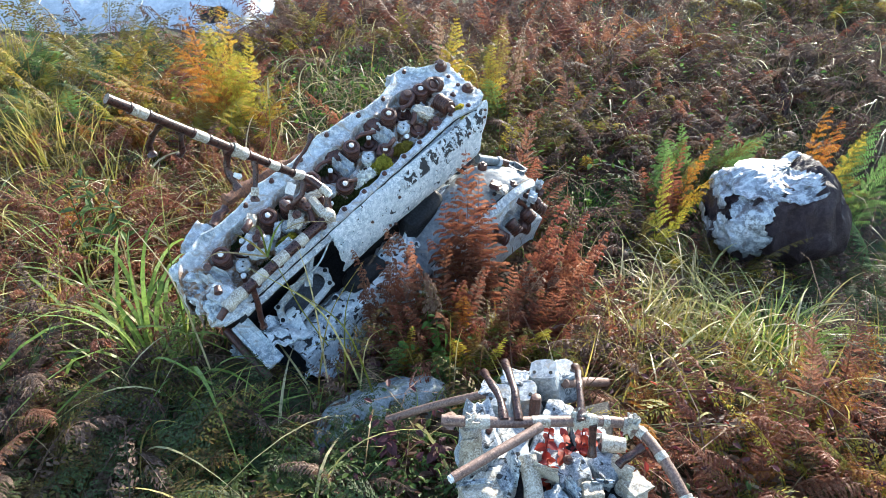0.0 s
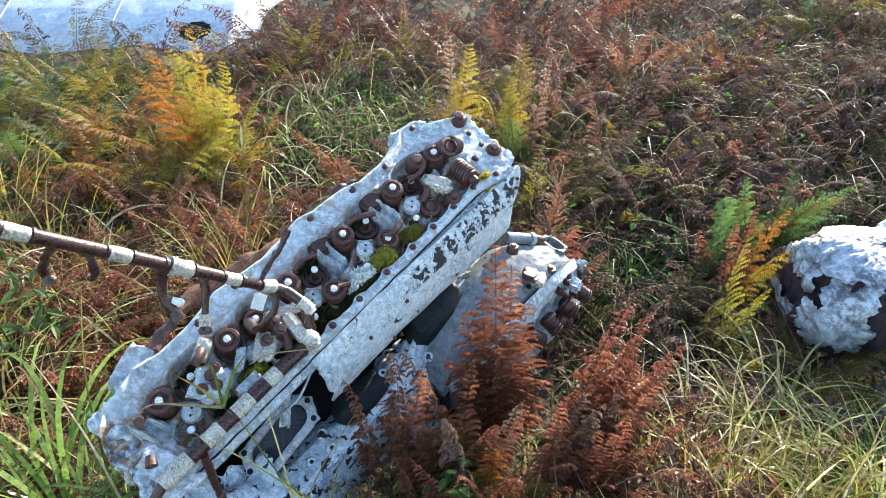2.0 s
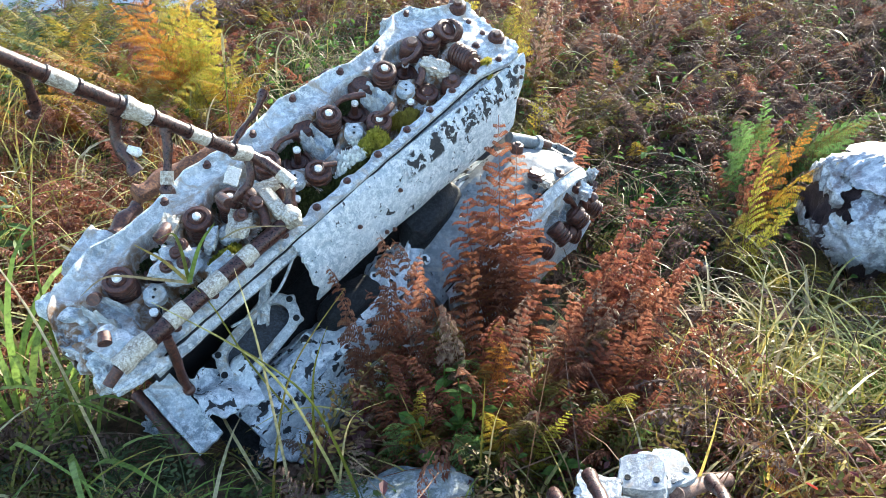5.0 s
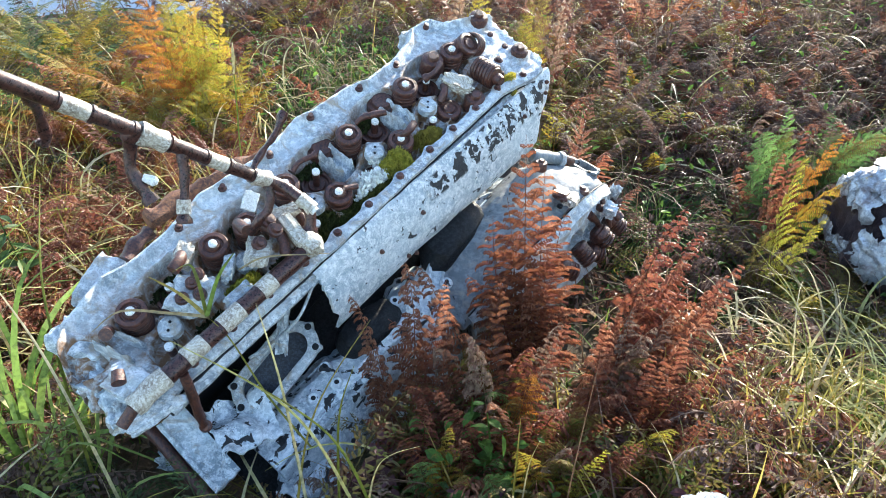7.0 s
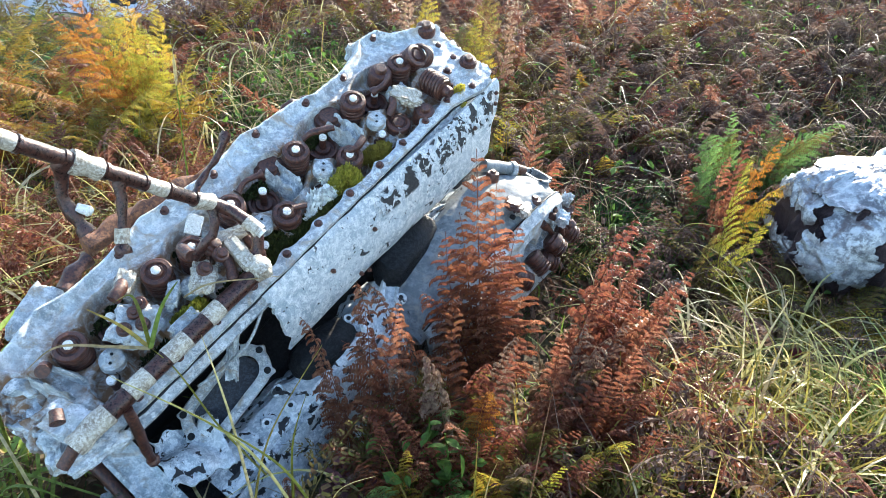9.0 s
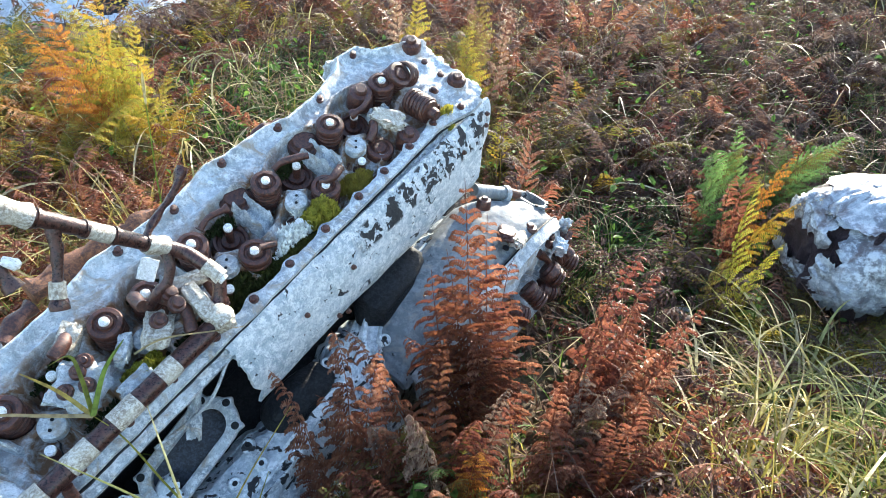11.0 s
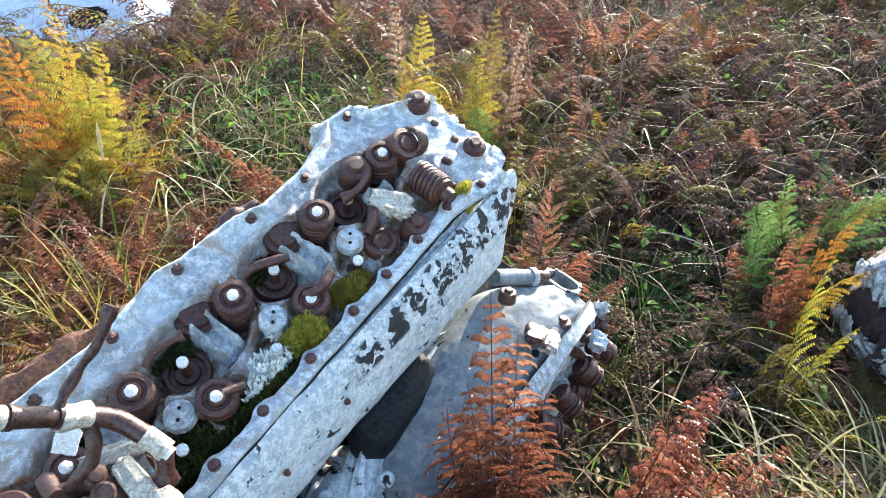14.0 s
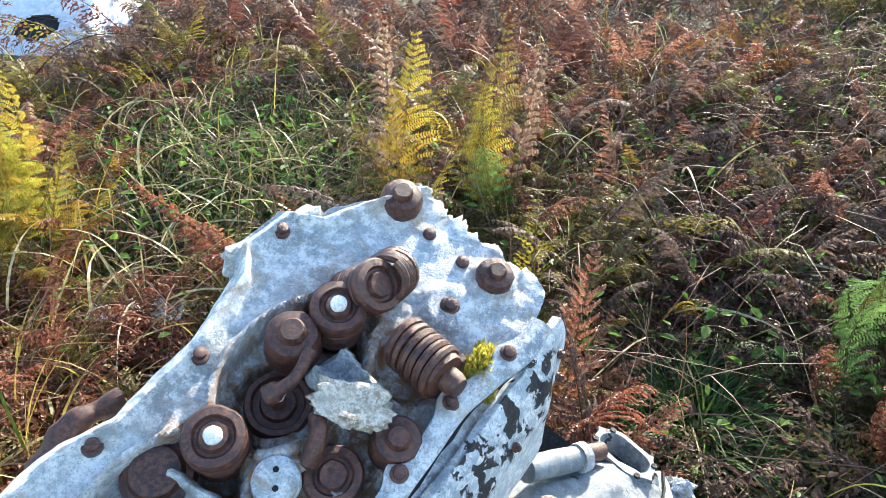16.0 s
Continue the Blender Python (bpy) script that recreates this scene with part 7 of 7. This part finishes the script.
fern_mass("rust_fern_tangle", "tangle of withered rust-coloured ferns", FERN_RUST, [(0.9, 3.6, 0.6, 0.5, 260), (0.6, 4.6, 0.8, 0.4, 200), (-0.9, 2.6, 0.3, 0.35, 200), (-1.6, 2.7, 0.5, 0.5, 180), (-0.5, 5.1, 0.8, 0.35, 200), (0.9, 1.2, 0.25, 0.15, 60), (0.15, 1.58, 0.16, 0.06, 60), (-1.35, 2.0, 0.3, 0.3, 200), (0.62, 1.72, 0.14, 0.14, 26), (-1.3, 3.9, 0.2, 0.3, 60), (0.45, 2.7, 0.1, 0.15, 40), (-0.45, 3.12, 0.2, 0.10, 40)], 1.0, 0.35, 0.9, (10, 80), seed=31)
fern_mass("tan_fern_tangle", "bleached broken ferns lying in the heath", FERN_TAN, [(0.8, 3.4, 0.6, 0.5, 70), (0.1, 3.3, 0.2, 0.4, 60), (-0.5, 4.9, 0.8, 0.4, 90), (-1.0, 2.6, 0.3, 0.4, 50), (1.8, 3.8, 0.5, 0.5, 60), (-0.9, 4.5, 0.3, 0.2, 60)], 1.0, 0.35, 0.8, (30, 88), seed=33)
fern_mass("olive_fern_tangle", "olive ferns turning brown among dead ones", FERN_OLIVE, [(0.7, 3.3, 0.5, 0.5, 240), (1.1, 4.0, 0.6, 0.4, 160), (0.2, 3.4, 0.25, 0.5, 190), (0.5, 2.8, 0.2, 0.2, 60), (-1.9, 3.6, 0.6, 0.5, 160), (-1.0, 2.5, 0.4, 0.5, 80), (2.6, 4.9, 0.5, 0.4, 110), (0.1, 1.50, 0.2, 0.06, 60), (-0.6, 1.15, 0.3, 0.16, 70), (-1.0, 4.8, 0.5, 0.3, 60)], 0.35, 0.35, 0.9, (10, 70), seed=35)
fern_mass("gold_fern_tangle", "golden ferns scattered through the heath", FERN_GOLD, [(-1.4, 3.5, 0.35, 0.3, 80), (-2.2, 3.9, 0.5, 0.5, 110), (0.2, 3.4, 0.2, 0.4, 50), (-1.2, 4.5, 0.3, 0.15, 40), (0.9, 1.15, 0.25, 0.12, 30), (1.1, 3.9, 0.5, 0.4, 24), (1.12, 2.16, 0.12, 0.06, 40)], 0.3, 0.35, 0.9, (5, 60), seed=37)
fern_mass("far_ferns", "mass of dark brown dead ferns farther off", FERN_DARK, [(0.5, 7.0, 3.2, 1.0, 420)], 1.0, 1.0, 1.9, (5, 50), seed=41)
fern_mass("far_rust_ferns", "mass of rust-coloured ferns farther off", FERN_RUST, [(0.8, 6.6, 2.6, 0.8, 220)], 0.9, 1.0, 1.8, (5, 50), seed=51)
fern_mass("far_green_ferns", "mass of green ferns farther off", FERN_OLIVE, [(2.8, 5.6, 0.6, 0.6, 70), (-3.2, 5.0, 0.7, 0.6, 80)], 0.3, 1.0, 1.7, (5, 55), seed=61)
fern_mass("low_green_ferns", "small dark green ferns low in the shade", FERN_DKGREEN, [(-0.6, 1.15, 0.3, 0.16, 150), (1.5, 1.8, 0.35, 0.25, 140), (1.1, 2.75, 0.3, 0.2, 110), (-2.0, 3.8, 0.5, 0.5, 160), (-3.0, 4.2, 0.4, 0.4, 80)], 0.25, 0.35, 0.7, (15, 70), seed=71)

# grass
patch_grass("moss_grass", "short dark green grass and moss between the ferns", GRASS_DEEP, [(-0.52, 3.85, 0.28, 0.32, 6500), (-0.3, 3.4, 0.3, 0.25, 1500), (0.85, 1.80, 0.26, 0.22, 5200), (-1.0, 2.2, 0.35, 0.5, 1500), (1.75, 3.7, 0.35, 0.45, 2600), (-0.4, 1.1, 0.4, 0.2, 1500), (0.66, 2.55, 0.15, 0.15, 1400), (1.3, 1.75, 0.3, 0.15, 1300)], 0.03, 0.11, 1.2, 0.0045)
patch_grass("green_grass", "short green grass among the ferns", GRASS_GREEN, [(-0.5, 3.8, 0.35, 0.35, 700), (0.9, 1.75, 0.30, 0.22, 1500), (-0.9, 2.2, 0.35, 0.5, 900), (1.9, 3.6, 0.5, 0.5, 500)], 0.06, 0.20, 1.0, 0.0050)
patch_grass("autumn_grass", "yellow-green autumn grass in patches", GRASS_MIX, [(-1.0, 2.4, 0.4, 0.5, 380), (-1.9, 3.0, 0.5, 0.5, 600), (0.80, 1.62, 0.28, 0.16, 700), (-1.6, 2.0, 0.5, 0.5, 420), (0.2, 4.6, 1.2, 0.6, 500)], 0.10, 0.34, 1.0, 0.0055)
patch_grass("straw_grass", "bleached straw grass bent over in a tangle", GRASS_STRAW, [(0.84, 1.75, 0.18, 0.17, 230), (0.95, 1.95, 0.20, 0.13, 150), (-0.95, 2.3, 0.4, 0.5, 320), (-0.6, 3.8, 0.5, 0.4, 420), (1.0, 3.6, 0.6, 0.6, 320), (0.3, 1.4, 0.4, 0.12, 80), (-2.0, 3.0, 0.6, 0.6, 500), (2.0, 3.7, 0.4, 0.5, 500), (-0.2, 4.6, 0.7, 0.4, 300), (0.7, 2.2, 0.15, 0.08, 50)], 0.16, 0.36, 2.0, 0.0042, 1.5, 7)
patch_grass("pale_grass", "long pale grass blades bowed to the ground", GRASS_PALE, [(0.86, 1.70, 0.16, 0.15, 130), (0.96, 1.88, 0.18, 0.12, 130), (-1.2, 2.3, 0.4, 0.5, 300), (-0.8, 3.6, 0.6, 0.4, 160), (1.1, 3.6, 0.7, 0.5, 120), (0.45, 1.46, 0.3, 0.10, 40), (0.0, 4.6, 1.2, 0.5, 200), (-0.4, 1.15, 0.3, 0.15, 16)], 0.24, 0.46, 1.9, 0.0080, 1.55, 9)
TALL_TUFT = "tall arching green grass tuft beside the engine"
tuft(-0.84, 1.50, 30, 0.68, 1.35, 0.0125, GRASS_LIME, TALL_TUFT, 0.05, droop=2.0)
tuft(-0.98, 1.62, 22, 0.66, 1.35, 0.012, GRASS_LIME, TALL_TUFT, 0.06, droop=2.0)
tuft(-0.74, 1.46, 14, 0.50, 1.2, 0.008, GRASS_LIME, TALL_TUFT, 0.04, droop=1.7)
tuft(-0.74, 1.26, 18, 0.30, 1.3, 0.006, GRASS_MIX, "yellowing grass tuft beside the engine", 0.05, droop=1.5)
tuft(-0.52, 1.26, 24, 0.28, 1.3, 0.006, GRASS_LIME, "thin drooping green grass tuft", 0.035, droop=1.6)
tuft(-0.16, 1.20, 16, 0.20, 1.4, 0.005, GRASS_MIX, "yellowing grass blades over the slab", 0.05, droop=1.6)
tuft(-0.02, 1.24, 18, 0.22, 1.4, 0.005, GRASS_LIME, "thin grass blades over the slab", 0.05, droop=1.6)
tuft(-0.36, 1.28, 22, 0.24, 1.3, 0.005, GRASS_LIME, "thin drooping green grass tuft", 0.03, droop=1.6)
tuft(1.10, 1.68, 190, 0.34, 1.1, 0.0065, GRASS_LIME, "bright green rush tuft, spreading", 0.045)
tuft(1.02, 1.60, 120, 0.28, 1.1, 0.006, GRASS_GREEN, "bright green rush tuft, spreading", 0.06)
tuft(0.65, 2.71, 240, 0.24, 1.4, 0.0040, GRASS_DEEP, "fine dark green grass tuft", 0.05, droop=1.3)
tuft(0.66, 2.66, 130, 0.26, 1.5, 0.0040, GRASS_GREEN, "fine dark green grass tuft", 0.05, droop=1.3)
for k in range(12):
    a = 0.62 + 0.048 * k
    b = 1.60 + 0.42 * ((k * 0.618) % 1)
    tuft(a, b, 10, 0.44, 1.5, 0.0085, GRASS_PALE if k % 3 else GRASS_STRAW, "long bleached grass blades bowed to the ground", 0.05, droop=1.6)
for k in range(7):
    tuft(0.52 + 0.09 * k, 1.50 + 0.06 * (k % 3), 40, 0.22, 0.9, 0.0052, GRASS_GREEN if k % 2 else GRASS_MIX, "fresh green grass tuft at the edge of the straw", 0.05)
tuft(-1.9, 2.9, 50, 0.55, 0.7, 0.007, GRASS_MIX, "tall yellow-green grass tuft", 0.10)
tuft(-1.45, 2.5, 50, 0.45, 0.8, 0.007, GRASS_MIX, "tall yellow-green grass tuft", 0.10)
tuft(-1.30, 1.95, 40, 0.48, 0.9, 0.0075, GRASS_LIME, "tall yellow-green grass tuft", 0.09, droop=1.4)
tuft(-0.78, 2.55, 26, 0.48, 0.6, 0.007, GRASS_MIX, "tall yellow-green grass tuft", 0.06)
for x, y in ((-2.7, 4.1), (-3.0, 4.4), (-2.9, 3.8), (-3.2, 4.2), (-2.1, 3.3)):
    tuft(x + 0.12, y - 0.2, 40, 0.5, 0.8, 0.009, GRASS_MIX, "tall yellow-green grass tuft", 0.12)

leaf_scatter("leaf_litter", "dead brown leaf litter over the ground", LITTER, [(0.0, 2.0, 1.2, 0.9, 11000), (0.3, 4.0, 1.6, 1.0, 13000), (0.0, 1.1, 0.9, 0.4, 6000)], 0.0, 0.07, 0.016, category="leaf litter", long=2.2)
leaf_scatter("low_leaves", "small green ground leaves among the ferns", LEAF_GREEN, [(-0.4, 1.1, 0.35, 0.2, 1500), (0.15, 1.50, 0.25, 0.08, 500), (-0.12, 1.05, 0.25, 0.08, 700), (1.1, 2.8, 0.4, 0.3, 1300), (-0.5, 3.85, 0.4, 0.4, 2600), (-2.2, 4.0, 0.7, 0.6, 1800), (1.8, 3.8, 0.7, 0.6, 1400), (1.3, 1.9, 0.4, 0.3, 900), (0.6, 3.2, 0.6, 0.5, 900), (0.8, 1.8, 0.25, 0.2, 900)], 0.01, 0.10, 0.014)
leaf_scatter("fresh_leaves", "scattered fresh green leaves among dead ferns", LEAF_FRESH, [(0.06, 1.52, 0.10, 0.04, 60), (1.15, 2.75, 0.3, 0.2, 260), (-0.5, 3.8, 0.4, 0.4, 420), (0.8, 3.3, 0.5, 0.4, 420), (1.3, 4.0, 0.5, 0.4, 300), (0.1, 3.1, 0.2, 0.3, 160), (-1.8, 3.6, 0.5, 0.5, 300)], 0.04, 0.20, 0.022)
leaf_scatter("red_leaves", "small red autumn leaves near the ground", LEAF_RED, [(0.33, 1.00, 0.06, 0.04, 60), (0.7, 1.2, 0.3, 0.2, 60), (0.75, 1.75, 0.25, 0.2, 24)], 0.05, 0.16, 0.014)
leaf_scatter("wine_leaves", "dark wine-coloured leaves near the ground", LEAF_WINE, [(-0.06, 1.14, 0.16, 0.06, 110), (0.60, 1.66, 0.12, 0.10, 130), (-0.2, 1.52, 0.06, 0.04, 50), (0.9, 1.3, 0.25, 0.15, 160), (0.3, 1.48, 0.2, 0.06, 90)], 0.03, 0.16, 0.015)

# thin dry stalks
xy = scattered(((0.9, 3.5, 0.7, 0.6, 800), (-0.7, 3.4, 0.7, 0.7, 450), (0.5, 1.7, 0.5, 0.3, 120), (0, 5, 2, 0.7, 500), (1.7, 3.7, 0.5, 0.5, 300)))
blades("dry_stalks", "thin dry stalks standing and fallen among the ferns", STALK, np.column_stack([xy, gz(xy)]), rng.uniform(0.15, 0.5, len(xy)), rng.uniform(0.1, 1.6, len(xy)), rng.uniform(0.002, 0.0038, len(xy)), rng.uniform(0, 6.28, len(xy)), 4, category="stalks", droop=0.9)


# single long grasses and small plants that stand out
def grass_stem(pts, r, mat, label):
    me = Geo().add(*tube(spline(pts, 8), [r * (1 - 0.85 * (k / (8 * (len(pts) - 1))) ** 2) for k in range(8 * (len(pts) - 1) + 1)], 5, 0, 0.25)).mesh("grass_stem")
    return tagged(ob_from("tall_grass", me, mat), label, "grass", "single grasses")


def EW(u, v, n):
    return ENGINE_M @ L(u, v, n)


YELLOW = "long yellow-green grass blade across the engine"
grass_stem([EW(-0.80, 0.24, -0.22), EW(-0.80, 0.14, -0.10), EW(-0.79, 0.06, 0.02), EW(-0.795, 0.02, 0.07)], 0.0022, GRASS_MIX, YELLOW)
grass_stem([EW(-0.795, 0.02, 0.07), EW(-0.80, -0.03, 0.09), EW(-0.815, -0.085, 0.10)], 0.0036, GRASS_MIX, YELLOW)
grass_stem([EW(-0.795, 0.02, 0.07), EW(-0.77, -0.02, 0.10), EW(-0.76, -0.05, 0.11), EW(-0.785, -0.065, 0.10)], 0.0036, GRASS_MIX, YELLOW)
grass_stem([EW(-0.795, 0.02, 0.07), EW(-0.745, 0.0, 0.11), EW(-0.70, -0.01, 0.12)], 0.0046, GRASS_LIME, YELLOW)
grass_stem([EW(-0.795, 0.02, 0.07), EW(-0.83, -0.02, 0.08), EW(-0.88, -0.08, 0.08), EW(-0.93, -0.10, 0.05)], 0.0030, GRASS_STRAW, YELLOW)
grass_stem([EW(-0.70, -0.01, 0.06), EW(-0.66, 0.01, 0.075), EW(-0.60, 0.05, 0.055), EW(-0.56, 0.07, 0.03)], 0.0018, GRASS_STRAW, YELLOW)
for k, (x, y, dx, dy, h) in enumerate(((-0.28, 1.36, -0.03, 0.05, 0.50), (-0.24, 1.38, 0.02, 0.02, 0.42), (-0.20, 1.36, 0.05, -0.02, 0.36), (0.06, 1.40, 0.0, 0.0, 0.34), (0.07, 1.39, 0.01, 0.0, 0.30), (-0.32, 1.34, 0.06, 0.10, 0.40), (-0.62, 1.40, -0.10, 0.08, 0.50), (-0.70, 1.45, -0.05, 0.14, 0.55), (-0.95, 1.70, 0.06, -0.10, 0.55), (-0.14, 1.33, -0.10, 0.03, 0.40), (-0.17, 1.35, -0.14, 0.04, 0.44), (0.30, 1.42, 0.10, 0.06, 0.34), (0.48, 1.55, 0.08, 0.08, 0.40), (0.68, 1.60, -0.06, 0.12, 0.44), (0.98, 2.05, -0.08, -0.05, 0.42), (0.74, 2.44, 0.04, -0.10, 0.34))):
    z = ground_z(x, y)
    grass_stem([(x, y, z), (x + dx * 0.3, y + dy * 0.3, z + h * 0.4), (x + dx * 0.9, y + dy * 0.9, z + h * 0.8), (x + dx * 2.2, y + dy * 2.2, z + h)], 0.0033, GRASS_MIX if k % 2 else GRASS_PALE, "long thin grass blade standing by the engine")

# a grass in seed
seedy = grass_stem([(-0.72, 2.58, ground_z(-0.72, 2.58)), (-0.715, 2.585, 0.40), (-0.70, 2.59, 0.60), (-0.694, 2.595, 0.72)], 0.003, GRASS_LIME, "green grass stem with a pale seed head")
part("seed_head", Geo().add(*tube([(-0.697, 2.593, 0.655), (-0.694, 2.595, 0.69), (-0.690, 2.596, 0.725), (-0.688, 2.597, 0.745)], [0.003, 0.0055, 0.005, 0.001], 8, 0.003)), GRASS_PALE, seedy, "pale feathery seed head")


def herb(x, y, h, leaves, size, mat, label, wide=0.32):
    """An upright stem with lance-shaped leaves in turns."""
    z = ground_z(x, y)
    ob = thing("herb", label, "plant", pose(x, y, z, 0, 0, random.uniform(0, 360)))
    part("stem", Geo().add(*tube([(0, 0, 0), (0.01, 0, h * 0.5), (0.02, 0.01, h)], [0.003, 0.0025, 0.0012], 6)), mat, ob)
    lv, lf = sheet(lambda s, t: Vector((size * s, size * wide * (t - 0.5) * math.sin(math.pi * min(1, s * 0.92 + 0.06)), -size * 0.35 * s * s + abs(t - 0.5) * size * 0.12)), 6, 2)
    me = raw_mesh("leaf", lv, lf, mat)
    for k in range(leaves):
        a = 137.5 * k
        f = 0.2 + 0.8 * k / leaves
        part("leaf", me, None, ob, m=Matrix.Translation((0.02 * f, 0.008 * f, h * f)) @ pose(0, 0, 0, random.uniform(-25, 25), random.uniform(-40, 15), a) @ Matrix.Scale(1.2 * random.uniform(0.7, 1.1) - 0.5 * f, 4))
    return ob


for x, y, h in ((-1.28, 2.05, 0.42), (-1.18, 2.12, 0.34), (-1.34, 2.2, 0.38)):
    herb(x, y, h, 16, 0.085, LEAF_GREEN, "upright green herb with narrow leaves in grass")
for x, y, h in ((0.27, 1.02, 0.30), (0.32, 1.00, 0.27), (0.36, 1.03, 0.28), (0.30, 0.97, 0.24), (0.40, 1.06, 0.26)):
    herb(x, y, h, 26, 0.031, LEAF_RED, "small red-leaved shrub growing through the casting", 0.75)
for x, y, h in ((0.04, 1.52, 0.24), (0.00, 1.57, 0.26), (0.95, 2.24, 0.2), (0.20, 1.44, 0.12)):
    herb(x, y, h, 10, 0.050, LEAF_FRESH, "low green herb with broad leaves among ferns", 0.5)
for x, y, h in ((-0.20, 1.50, 0.18), (-0.24, 1.47, 0.14), (0.62, 1.66, 0.14), (-0.10, 1.16, 0.14), (0.02, 1.13, 0.12), (0.58, 1.60, 0.12)):
    herb(x, y, h, 12, 0.050, LEAF_WINE, "low wine-red herb with broad leaves in grass", 0.6)
for x, y, z, s, mat, label in ((0.738, 2.203, 0.185, 0.013, FERN_TAN, "pale round fallen leaf on dead grass"), (0.95, 1.95, 0.17, 0.020, LEAF_RED, "dark red fallen leaf in straw"), (0.33, 1.56, 0.19, 0.018, LEAF_RED, "orange-red fallen leaf in grass")):
    tagged(ob_from("fallen_leaf", Geo().add(*slab_from(lambda a, b: Vector((x + s * 2 * (a - 0.5) * math.sin(math.pi * (0.12 + 0.76 * b)), y + s * 1.6 * (b - 0.5), z + s * 0.5 * math.sin(math.pi * a) + 0.3 * s * b)), 6, 6, (0, 0, -0.001))), mat), label, "leaf", "fallen leaves")
